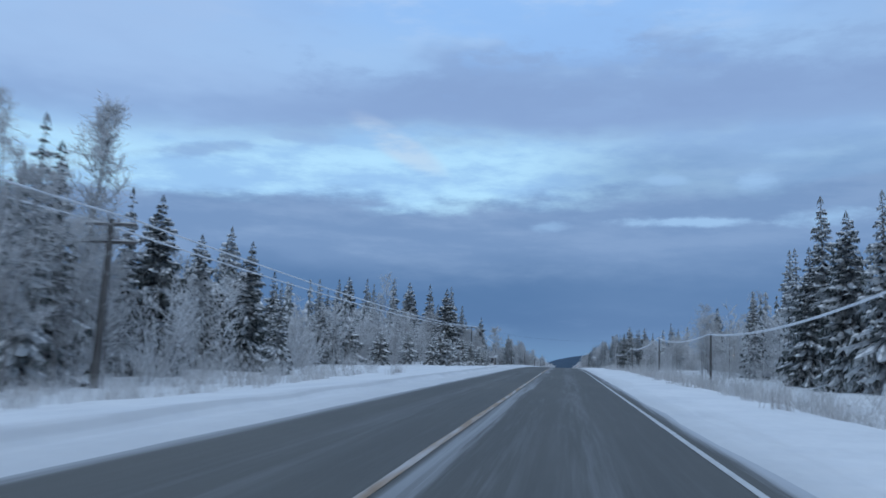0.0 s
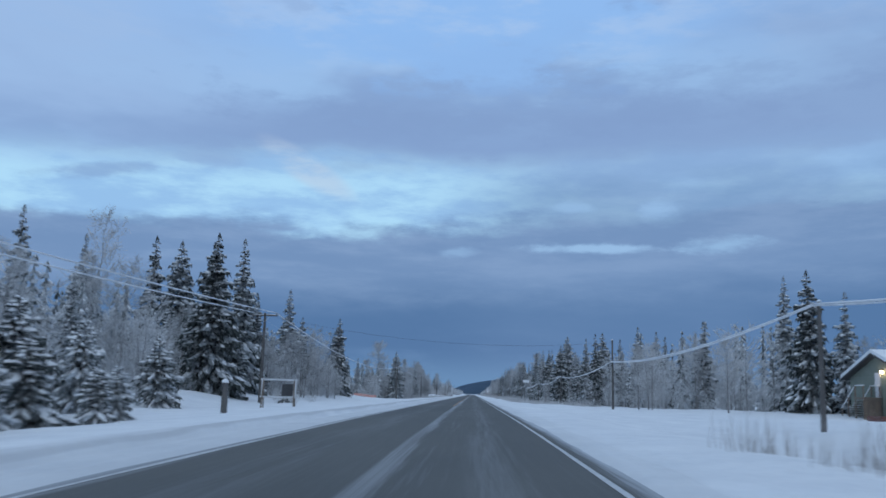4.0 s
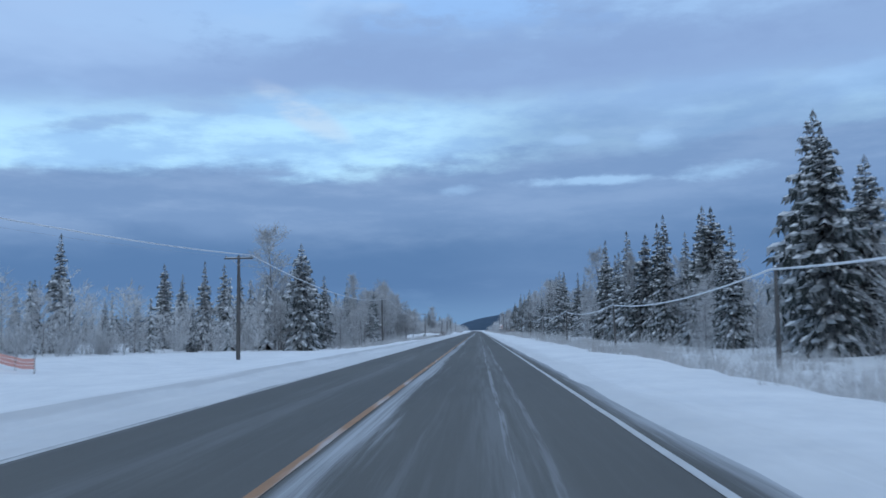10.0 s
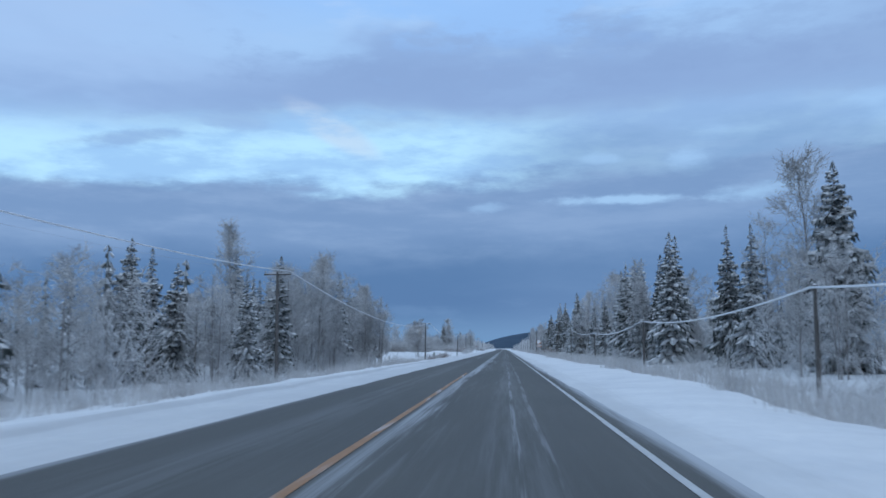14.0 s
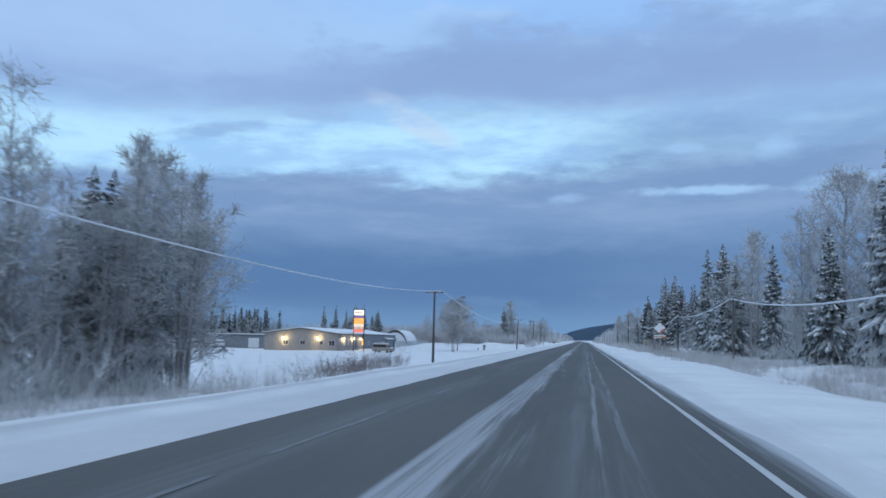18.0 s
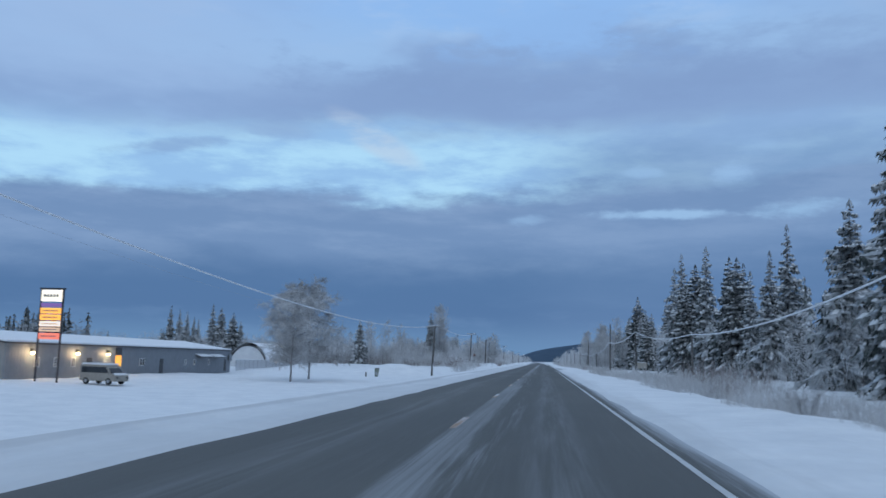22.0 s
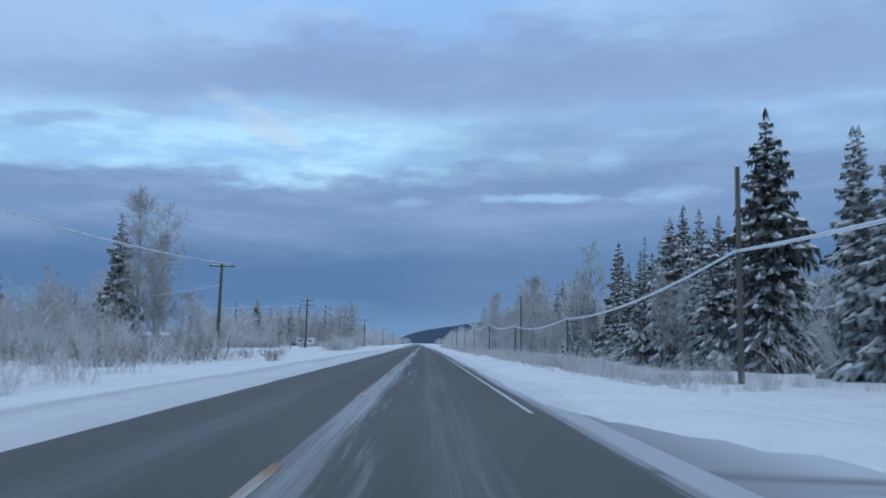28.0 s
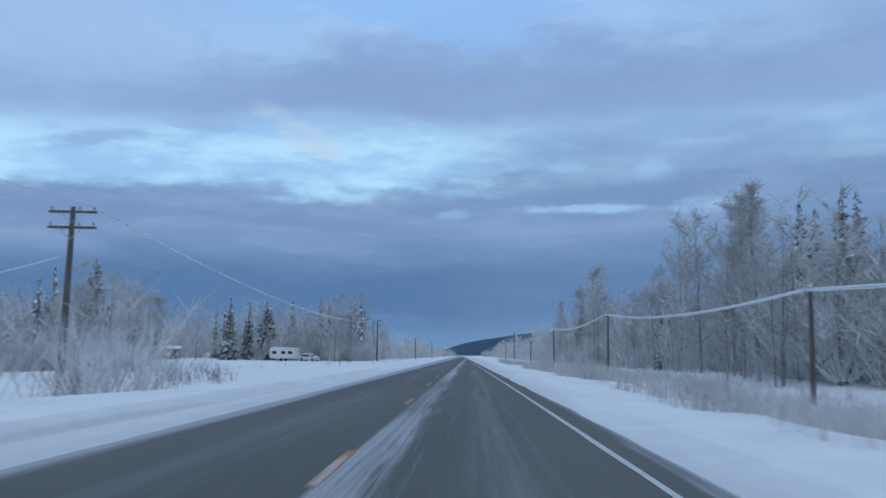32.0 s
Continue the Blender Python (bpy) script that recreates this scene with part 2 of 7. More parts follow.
def spray_and_step_shade(m):
    """Grey spray thrown from the carriageway onto the snow beside it, in long streaks, and the verge's painted shadow
    line.
    """
    t = m.node_tree
    b = t.nodes["Principled BSDF"]
    src = b.inputs["Base Color"].links[0].from_socket
    tc = t.nodes.new("ShaderNodeTexCoord")
    sp = t.nodes.new("ShaderNodeSeparateXYZ")
    t.links.new(tc.outputs["Object"], sp.inputs[0])
    ab = t.nodes.new("ShaderNodeMath")
    ab.operation = "ABSOLUTE"
    t.links.new(sp.outputs[0], ab.inputs[0])
    mp = t.nodes.new("ShaderNodeMapping")
    mp.inputs["Scale"].default_value = (1.2, 0.07, 1)
    t.links.new(tc.outputs["Object"], mp.inputs["Vector"])
    n = t.nodes.new("ShaderNodeTexNoise")
    n.inputs["Scale"].default_value, n.inputs["Detail"].default_value = 1.0, 6
    t.links.new(mp.outputs[0], n.inputs["Vector"])
    ad = t.nodes.new("ShaderNodeMath")
    ad.operation = "MULTIPLY_ADD"
    t.links.new(n.outputs["Fac"], ad.inputs[0])
    ad.inputs[1].default_value = 2.6
    t.links.new(ab.outputs[0], ad.inputs[2])
    mr = t.nodes.new("ShaderNodeMapRange")
    mr.interpolation_type = "SMOOTHSTEP"
    t.links.new(ad.outputs[0], mr.inputs[0])
    mr.inputs[1].default_value, mr.inputs[2].default_value = 5.0, 6.7
    mr.inputs[3].default_value, mr.inputs[4].default_value = 0.42, 0.0
    mx = t.nodes.new("ShaderNodeMix")
    mx.data_type = "RGBA"
    t.links.new(src, mx.inputs[6])
    mx.inputs[7].default_value = (0.46, 0.47, 0.48, 1)
    # gritty plough ridge along one verge, its step's shadow line painted as grey
    of = t.nodes.new("ShaderNodeMath")
    of.operation = "MULTIPLY_ADD"
    t.links.new(n.outputs["Fac"], of.inputs[0])
    of.inputs[1].default_value = 0.5
    t.links.new(sp.outputs[0], of.inputs[2])
    ds = t.nodes.new("ShaderNodeMath")
    ds.operation = "ADD"
    t.links.new(of.outputs[0], ds.inputs[0])
    ds.inputs[1].default_value = 4.38
    da = t.nodes.new("ShaderNodeMath")
    da.operation = "ABSOLUTE"
    t.links.new(ds.outputs[0], da.inputs[0])
    ms = t.nodes.new("ShaderNodeMapRange")
    ms.interpolation_type = "SMOOTHSTEP"
    t.links.new(da.outputs[0], ms.inputs[0])
    ms.inputs[1].default_value, ms.inputs[2].default_value = 0.03, 0.17
    ms.inputs[3].default_value, ms.inputs[4].default_value = 0.55, 0.0
    grit_and_shade = t.nodes.new("ShaderNodeMath")
    grit_and_shade.operation = "MAXIMUM"
    t.links.new(mr.outputs[0], grit_and_shade.inputs[0])
    t.links.new(ms.outputs[0], grit_and_shade.inputs[1])
    # thin broken grey line along the other bank
    lf = t.nodes.new("ShaderNodeMath")
    lf.operation = "MULTIPLY_ADD"
    t.links.new(n.outputs["Fac"], lf.inputs[0])
    lf.inputs[1].default_value, lf.inputs[2].default_value = 2.2, -5.8
    ls = t.nodes.new("ShaderNodeMath")
    ls.operation = "ADD"
    t.links.new(lf.outputs[0], ls.inputs[0])
    t.links.new(sp.outputs[0], ls.inputs[1])
    la = t.nodes.new("ShaderNodeMath")
    la.operation = "ABSOLUTE"
    t.links.new(ls.outputs[0], la.inputs[0])
    lm = t.nodes.new("ShaderNodeMapRange")
    lm.interpolation_type = "SMOOTHSTEP"
    t.links.new(la.outputs[0], lm.inputs[0])
    lm.inputs[1].default_value, lm.inputs[2].default_value = 0.02, 0.16
    lm.inputs[3].default_value, lm.inputs[4].default_value = 0.22, 0.0
    both = t.nodes.new("ShaderNodeMath")
    both.operation = "MAXIMUM"
    t.links.new(grit_and_shade.outputs[0], both.inputs[0])
    t.links.new(lm.outputs[0], both.inputs[1])
    t.links.new(both.outputs[0], mx.inputs[0])
    t.links.new(mx.outputs[2], b.inputs["Base Color"])


spray_and_step_shade(M_SNOW)
M_SNOWLOAD = material("snow_load", (0.86, 0.867, 0.87), 0.8, (0.75, 0.765, 0.785), 2.0, 4, spec=0.2, vary=0.08)
M_FROST = material("frosted_twig", (0.70, 0.705, 0.71), 0.85, (0.325, 0.322, 0.322), 0.35, 5, spec=0.2, vary=0.14)
M_NEEDLE = material("spruce_needles", (0.10, 0.115, 0.11), 0.85, (0.038, 0.047, 0.045), 2.2, 4, spec=0.2, vary=0.25)


def frost_on_top(m, colour, lo, hi, most):
    """Hoar frost that settles on the upward sides."""
    t = m.node_tree
    b = t.nodes["Principled BSDF"]
    src = b.inputs["Base Color"].links[0].from_socket
    ge = t.nodes.new("ShaderNodeNewGeometry")
    sp = t.nodes.new("ShaderNodeSeparateXYZ")
    t.links.new(ge.outputs["True Normal"], sp.inputs[0])
    tc = t.nodes.new("ShaderNodeTexCoord")
    n = t.nodes.new("ShaderNodeTexNoise")
    n.inputs["Scale"].default_value, n.inputs["Detail"].default_value = 3.5, 4
    t.links.new(tc.outputs["Object"], n.inputs["Vector"])
    ad = t.nodes.new("ShaderNodeMath")
    ad.operation = "MULTIPLY_ADD"
    t.links.new(n.outputs["Fac"], ad.inputs[0])
    ad.inputs[1].default_value = 1.3
    t.links.new(sp.outputs[2], ad.inputs[2])
    mr = t.nodes.new("ShaderNodeMapRange")
    t.links.new(ad.outputs[0], mr.inputs[0])
    mr.inputs[1].default_value, mr.inputs[2].default_value, mr.inputs[4].default_value = lo, hi, most
    info = t.nodes.new("ShaderNodeObjectInfo")
    sh = t.nodes.new("ShaderNodeMath")
    sh.operation = "MULTIPLY_ADD"
    t.links.new(info.outputs["Random"], sh.inputs[0])
    sh.inputs[1].default_value = 0.5
    t.links.new(ad.outputs[0], sh.inputs[2])
    t.links.new(sh.outputs[0], mr.inputs[0])
    mx = t.nodes.new("ShaderNodeMix")
    mx.data_type = "RGBA"
    t.links.new(mr.outputs[0], mx.inputs[0])
    t.links.new(src, mx.inputs[6])
    mx.inputs[7].default_value = (*colour, 1)
    t.links.new(mx.outputs[2], b.inputs["Base Color"])


frost_on_top(M_NEEDLE, (0.56, 0.59, 0.62), 1.0, 1.75, 0.82)
M_BARK = material("bark", (0.20, 0.18, 0.165), 0.9, (0.09, 0.08, 0.075), 6, 5, 0.5, 18, stretch=(1, 1, 0.25), vary=0.15)
M_BIRCHBARK = material("birch_bark", (0.36, 0.352, 0.35), 0.8, (0.17, 0.162, 0.158), 4, 5, 0.3, 20, stretch=(0.6, 0.6, 1.6), vary=0.12)
M_POLE = material("weathered_pole", (0.145, 0.138, 0.132), 0.85, (0.075, 0.07, 0.068), 5, 5, 0.4, 25, stretch=(1.5, 1.5, 0.15), vary=0.15)
M_CABLE = material("frosted_cable", (0.84, 0.86, 0.88), 0.8, (0.66, 0.68, 0.72), 5, 4, 0.4, 14, spec=0.2)
M_WIRE = material("dark_wire", (0.05, 0.05, 0.055), 0.5, (0.03, 0.03, 0.035), 8)
M_GALV = material("galvanised_metal", (0.45, 0.46, 0.47), 0.45, (0.33, 0.34, 0.36), 6, 4, 0.1, 30, metal=0.7)
M_TWIG = material("brown_twig", (0.34, 0.30, 0.29), 0.85, (0.17, 0.14, 0.135), 1.2, 4, spec=0.2, vary=0.1)
M_GRASS = material("frosted_grass", (0.67, 0.675, 0.68), 0.9, (0.38, 0.36, 0.35), 0.7, 4, spec=0.2)
# ridge: the blue of distance haze is put into the base colour
M_HILL = material("far_forest_hazed", (0.075, 0.115, 0.165), 0.95, (0.055, 0.088, 0.130), 0.012, 6, spec=0.1)

# ---- mesh helpers ----


def mesh_of(name, verts, faces, mat, smooth=False):
    me = bpy.data.meshes.new(name)
    me.from_pydata([tuple(v) for v in verts], [], [tuple(f) for f in faces])
    if mat:
        me.materials.append(mat)
    if smooth:
        for p in me.polygons:
            p.use_smooth = True
    me.update()
    return me


def part(name, data, mat=None, parent=None, label=""):
    """One mesh object, from a bmesh, a mesh, or (verts, faces), under a thing or a part."""
    if isinstance(data, bmesh.types.BMesh):
        me = bpy.data.meshes.new(name)
        data.to_mesh(me)
        data.free()
        me.materials.append(mat)
    elif isinstance(data, tuple):
        me = mesh_of(name, data[0], data[1], mat)
    else:
        me = data
    ob = new(name, me)
    ob.parent = parent
    if label:
        tagged(ob, label)
    return ob


def empty(name, m=None):
    ob = new(name)
    ob.empty_display_size = 0.3
    if m is not None:
        ob.matrix_world = m
    return ob


def tube(points, radii, sides=5, cap=True):
    """A bent, tapering tube through points."""
    verts, faces = [], []
    pts = [Vector(p) for p in points]
    for i, p in enumerate(pts):
        d = (pts[min(i + 1, len(pts) - 1)] - pts[max(i - 1, 0)]).normalized()
        u = d.cross(Vector((0, 0, 1)) if abs(d.z) < 0.9 else Vector((1, 0, 0))).normalized()
        w = d.cross(u)
        for k in range(sides):
            a = 2 * math.pi * k / sides
            verts.append(p + (u * math.cos(a) + w * math.sin(a)) * radii[i])
    for i in range(len(pts) - 1):
        for k in range(sides):
            a, b = i * sides + k, i * sides + (k + 1) % sides
            faces.append((a, b, b + sides, a + sides))
    if cap:
        faces.append(tuple(reversed(range(sides))))
        faces.append(tuple(range(len(verts) - sides, len(verts))))
    return verts, faces


def merge(*sets):
    verts, faces = [], []
    for v, f in sets:
        o = len(verts)
        verts += list(v)
        faces += [tuple(i + o for i in q) for q in f]
    return verts, faces


def box(x0, y0, z0, x1, y1, z1, bevel=0.0):
    bm = bmesh.new()
    bmesh.ops.create_cube(bm, size=1.0)
    for v in bm.verts:
        v.co = Vector((x0 + (v.co.x + 0.5) * (x1 - x0), y0 + (v.co.y + 0.5) * (y1 - y0), z0 + (v.co.z + 0.5) * (z1 - z0)))
    if bevel:
        bmesh.ops.bevel(bm, geom=bm.edges[:], offset=bevel, segments=2, affect="EDGES")
    return bm


def moved(vf, m):
    return [m @ Vector(v) for v in vf[0]], vf[1]


# ---- ground and road ----
def road_z(y):
    """Height of the road along its length: it climbs gently, then runs level."""
    if y > 150.0:
        return 0.0
    if y < 70.0:
        return -0.52 - 0.013 * (70.0 - y)
    return -0.013 * (150.0 - y) ** 2 / 160.0


def bend(y):
    """Sideways shift of the road where it turns very slightly, far along."""
    if y < 820.0:
        return 0.0
    return -0.0104 * (y - 820.0) ** 2 / 160.0 if y < 900.0 else -0.0104 * (y - 860.0)


def ramp(v, keys):
    for (a, p), (b, q) in zip(keys, keys[1:]):
        if v <= b:
            s = min(max((v - a) / (b - a), 0.0), 1.0)
            s = s * s * (3 - 2 * s)
            return p + (q - p) * s
    return keys[-1][1]


LEFT_DEPTH = ((-200, -0.9), (60, -0.9), (170, -0.4), (230, -0.5), (300, -0.8), (342, -1.0), (454, -1.7), (600, -2.4), (715, -2.15), (748, -2.35), (776, -1.7), (805, -0.8), (900, -0.3), (1100, -0.5))
RIGHT_DEPTH = ((-200, -0.9), (96, -0.9), (130, -0.3), (200, -0.1), (240, -0.5), (312, -0.9), (370, -1.2), (480, -0.8), (630, -0.9), (690, -0.4), (770, -0.3), (850, -0.9), (960, -0.6), (1100, -0.6))

LEFT_SNOW = ((-200, 3.2), (200, 3.15), (330, 3.0), (520, 2.75), (700, 2.8), (880, 3.1), (1100, 3.1))
RIGHT_SNOW = ((-200, 3.93), (450, 3.93), (690, 3.95), (725, 4.02), (1100, 4.0))
LEFT_RISE = ((150, 0.0), (190, 1.0), (290, 1.0), (335, 0.4), (390, 0.0))


def gz(x, y):
    """Height of the snow-covered ground."""
    rise = 0.0
    if x < 0:
        rise = ramp(y, LEFT_RISE) * ramp(-x, ((19.5, 0.0), (27.0, 1.0)))
        d = ramp(y, LEFT_DEPTH)
        e = ramp(y, LEFT_SNOW)
        prof = ((0, -0.03), (e - 0.05, -0.03), (e + 0.3, 0.05), (4.42, 0.03), (4.68, 0.27 + 0.06 * d), (6.4, 0.2 + d * 0.16), (8.2, 0.08 + d * 0.24), (10.5, d * 0.44), (14.0, d * 0.74), (18.5, d), (60.0, d + 0.15), (200.0, d + 0.5))
    else:
        d = ramp(y, RIGHT_DEPTH)
        e = ramp(y, RIGHT_SNOW)
        prof = ((0, -0.03), (e - 0.05, -0.03), (e + 0.42, 0.045), (5.6, 0.10), (6.8, 0.13), (8.2, 0.0), (10.0, d * 0.6 - 0.1), (13.0, d - 0.12), (17.0, d), (26.0, d + 0.2), (60.0, d + 0.3), (200.0, d + 0.6))
    sway = min(max((abs(x) - 5.0) / 1.5, 0.0), 1.0) * (0.75 * noise.noise((3.0 if x < 0 else 7.0, y * 0.055, 1.0)) + 0.4 * noise.noise((1.0, y * 0.21, 6.0)))
    return road_z(y) + rise + ramp(abs(x) + (sway if x > 0 else 0.4 * sway), prof)


def lumps(x, y):
    """Drifts, tyre ruts and uneven snow, dying out on the road."""
    s = abs(x) - 5.0
    if s <= 0:
        return 0.03 * noise.noise((x * 0.8, y * 0.25, 5.0)) if abs(x) > 3.6 else 0.0
    k = min(s / 4.0, 1.0)
    v = 0.28 * noise.noise((x * 0.09, y * 0.06, 0.0)) + 0.13 * noise.noise((x * 0.3, y * 0.22, 4.0)) + 0.085 * noise.noise((x * 0.9, y * 0.62, 9.0))
    if x > 6.5:
        # snowed-under tussocks
        t = noise.noise((x * 0.42, y * 0.36, 21.0))
        v += 0.26 * max(t, 0.0) * min((x - 6.5) / 2.0, 1.0)
    return v * k


def mound(x, y, cx, cy, rx, ry, h):
    d = ((x - cx) / rx) ** 2 + ((y - cy) / ry) ** 2
    return h * math.exp(-d * 1.6)


def mouth_half(x):
    """Half the width of the side road, which flares towards the highway."""
    return 6.6 + 12.0 * math.exp(-(x - 3.9) / 3.0)


def mouth_z(x, y):
    return road_z(y) + 0.004 - min((x - 3.9) * 0.03, 0.25)


def ground_z(x, y):
    x -= bend(y)
    z = gz(x, y) + lumps(x, y)
    if abs(x) < 4.5 and (x < 3.85 or abs(y - 752) > 30):
        return z
    if x < -6:
        z += mound(x, y, -27.5, 764, 10, 8, 2.0) + mound(x, y, -15, 720, 5, 22, 0.3) + mound(x, y, -20, 905, 7, 14, 0.5)
    elif x > 0:
        z += mound(x, y, 22, 141, 6, 12, 0.5) + mound(x, y, 10, 190, 4, 10, 0.35) * min((x - 4.5) / 3, 1.0)
        # side roads come in nearly level with the road
        if x > 5 and 165 < y < 187:
            z += (road_z(y) - 0.10 - z) * math.exp(-((y - 176) / 5) ** 4) * min((x - 5) / 1.5, 1.0)
        if x > 3.85 and abs(y - 752) < 30:
            w = (mouth_half(x) + 1.0 - abs(y - 752)) / 2.4
            w = min(max(w, 0.0), 1.0)
            z += (mouth_z(x, y) - 0.06 - z) * w * w * (3 - 2 * w) * min((x - 3.85) / 0.15, 1.0)
    return z


XS = [-1400, -900, -600, -400, -280, -200, -150, -120, -95, -78, -66, -58, -51, -45, -40, -36, -32, -29, -26, -24, -22, -20.5, -19, -17.5, -16, -14.5, -13, -12, -11, -10, -9, -8, -7.2, -6.4, -5.8, -5.2, -4.85, -4.7, -4.55, -4.4, -4.25, -3.95, -3.65, -3.45, -3.3, -3.15, -3.0, -2.85, -2.7]
XR = [2.9, 3.35, 3.55, 3.7, 3.82, 3.92, 4.02, 4.12, 4.22, 4.34, 4.5, 4.9, 5.3, 5.8, 6.4, 7.2, 8, 9, 10, 11, 12, 13, 14.5, 16, 17.5, 19, 20.5, 22, 24, 26, 29, 32, 36, 40, 45, 51, 58, 66, 78, 95, 120, 150, 200, 280, 400, 600, 900, 1400]
YS = [-300, -120, -60, -30] + [-15 + 1.6 * i for i in range(645)] + [1020 + 4 * i for i in range(40)] + [1190, 1230, 1300, 1400, 1550, 1800, 2200, 2800, 3600, 4600]
SNOW_EDGE = 0.10


def sheet():
    xs = XS + XR
    verts, faces = [], []
    for y in YS:
        for x in xs:
            e = x
            if abs(x) < 5.0:
                e = x + SNOW_EDGE * (1.0 if x < 0 else 0.35) * noise.noise((0.0 if x < 0 else 50.0, y * 0.23, 2.0)) + (0.5 if x < 0 else 0.3) * SNOW_EDGE * noise.noise((9.0, y * 0.9, 2.0 + x))
            verts.append((e + bend(y), y, ground_z(x + bend(y), y)))
    n = len(xs)
    for j in range(len(YS) - 1):
        for i in range(n - 1):
            a = j * n + i
            faces.append((a, a + 1, a + n + 1, a + n))
    return mesh_of("ground", verts, faces, M_SNOW, True)


tagged(new("ground", sheet()), "uneven snow-covered verge and fields beside the highway", "ground", kind="structure")


def asphalt(name="frosty_asphalt", crossing=False):
    m = bpy.data.materials.new(name)
    m.use_nodes = True
    t = m.node_tree
    b = t.nodes["Principled BSDF"]
    tc = t.nodes.new("ShaderNodeTexCoord")

    def nz(scale, detail, stretch, rough=0.6):
        mp = t.nodes.new("ShaderNodeMapping")
        mp.inputs["Scale"].default_value = stretch
        t.links.new(tc.outputs["Object"], mp.inputs["Vector"])
        n = t.nodes.new("ShaderNodeTexNoise")
        n.inputs["Scale"].default_value, n.inputs["Detail"].default_value, n.inputs["Roughness"].default_value = scale, detail, rough
        t.links.new(mp.outputs[0], n.inputs["Vector"])
        return n.outputs["Fac"]

    def mth(op, a, c=None, clamp=False):
        n = t.nodes.new("ShaderNodeMath")
        n.operation, n.use_clamp = op, clamp
        for i, v in enumerate((a, c)):
            if v is None:
                continue
            if isinstance(v, (int, float)):
                n.inputs[i].default_value = v
            else:
                t.links.new(v, n.inputs[i])
        return n.outputs[0]

    def st(v, lo, hi):
        n = t.nodes.new("ShaderNodeMapRange")
        n.interpolation_type = "SMOOTHSTEP"
        t.links.new(v, n.inputs[0])
        for i, q in ((1, lo), (2, hi)):
            if isinstance(q, float):
                n.inputs[i].default_value = q
            else:
                t.links.new(q, n.inputs[i])
        return n.outputs[0]

    def mix(f, a, c):
        n = t.nodes.new("ShaderNodeMix")
        n.data_type = "RGBA"
        for i, v in ((0, f), (6, a), (7, c)):
            if isinstance(v, float):
                n.inputs[i].default_value = v
            elif isinstance(v, tuple):
                n.inputs[i].default_value = (*v, 1)
            else:
                t.links.new(v, n.inputs[i])
        return n.outputs[2]

    sp = t.nodes.new("ShaderNodeSeparateXYZ")
    t.links.new(tc.outputs["Object"], sp.inputs[0])
    x = sp.outputs[0]
    wob = mth("MULTIPLY", mth("SUBTRACT", nz(1.0, 4, (0.0, 0.06, 0.0)), 0.5), 0.7)
    xw = mth("ADD", x, wob)
    streaks = nz(1.0, 6, (2.6, 0.045, 1.0))
    fine = nz(1.0, 5, (9.0, 0.22, 1.0), 0.7)
    grain = nz(60.0, 4, (1, 1, 1))
    broad = nz(0.25, 4, (1, 0.2, 1))
    base = mix(st(broad, 0.35, 0.65), (0.084, 0.0845, 0.079), (0.106, 0.105, 0.096))
    base = mix(mth("MULTIPLY", st(grain, 0.5, 0.75), 0.3), base, (0.19, 0.185, 0.17))
    # dusting that traffic leaves between its tracks
    def hump(c, w):
        d = mth("ABSOLUTE", mth("SUBTRACT", xw, c))
        return mth("SUBTRACT", 1.0, st(d, w * 0.2, w))
    def line(c, w, wander):
        """A thin crisp streak of blown snow that comes and goes along the lane."""
        xs = mth("ADD", x, mth("MULTIPLY", mth("SUBTRACT", nz(1.0, 3, (0.0, 0.035, 0.0)), 0.5), wander))
        d = mth("ABSOLUTE", mth("SUBTRACT", xs, c))
        return mth("SUBTRACT", 1.0, st(d, w * 0.45, w))

    torn = mth("ADD", mth("MULTIPLY", streaks, 0.6), mth("MULTIPLY", fine, 0.4))
    patch = st(nz(1.0, 3, (0.15, 0.022, 1.0)), 0.28, 0.6)
    # packed strip beside the centre line: firm on one side, frayed on the other
    left = st(mth("ADD", x, mth("MULTIPLY", wob, 0.25)), 0.07, 0.17)
    reach = mth("ADD", 0.30, mth("MULTIPLY", st(sp.outputs[1], 420.0, 460.0), 0.24))
    right = mth("SUBTRACT", 1.0, st(mth("SUBTRACT", xw, mth("MULTIPLY", mth("SUBTRACT", torn, 0.5), 1.2)), reach, mth("ADD", reach, 0.3)))
    strip_cover = mth("MULTIPLY", mth("MULTIPLY", left, right), st(torn, 0.30, 0.50))
    comb = nz(1.0, 5, (15.0, 0.09, 1.0), 0.65)
    strip_cover = mth("MULTIPLY", strip_cover, mth("ADD", 0.62, mth("MULTIPLY", st(comb, 0.38, 0.58), 0.42)))
    strip_cover = mth("MULTIPLY", strip_cover, mth("ADD", 0.16, mth("MULTIPLY", patch, 0.50)))
    y = sp.outputs[1]
    quiet = mth("MULTIPLY", st(y, 575.0, 605.0), mth("SUBTRACT", 1.0, st(y, 735.0, 765.0)))
    early = mth("SUBTRACT", 1.0, st(y, 150.0, 230.0))
    strip_cover = mth("MULTIPLY", strip_cover, mth("SUBTRACT", 1.0, mth("MULTIPLY", mth("MAXIMUM", quiet, mth("MULTIPLY", early, 0.7)), 0.5)))
    drawn = mth("ADD", 0.25, mth("MULTIPLY", mth("MULTIPLY", st(y, 245.0, 275.0), mth("SUBTRACT", 1.0, st(y, 560.0, 600.0))), 0.9))
    frayed = mth("MULTIPLY", mth("MULTIPLY", hump(0.75, 0.75), st(torn, 0.51, 0.62)), mth("ADD", 0.08, mth("MULTIPLY", st(y, 420.0, 460.0), 0.16)))
    gone = st(nz(1.0, 2, (0.0, 0.012, 0.0)), 0.36, 0.5)
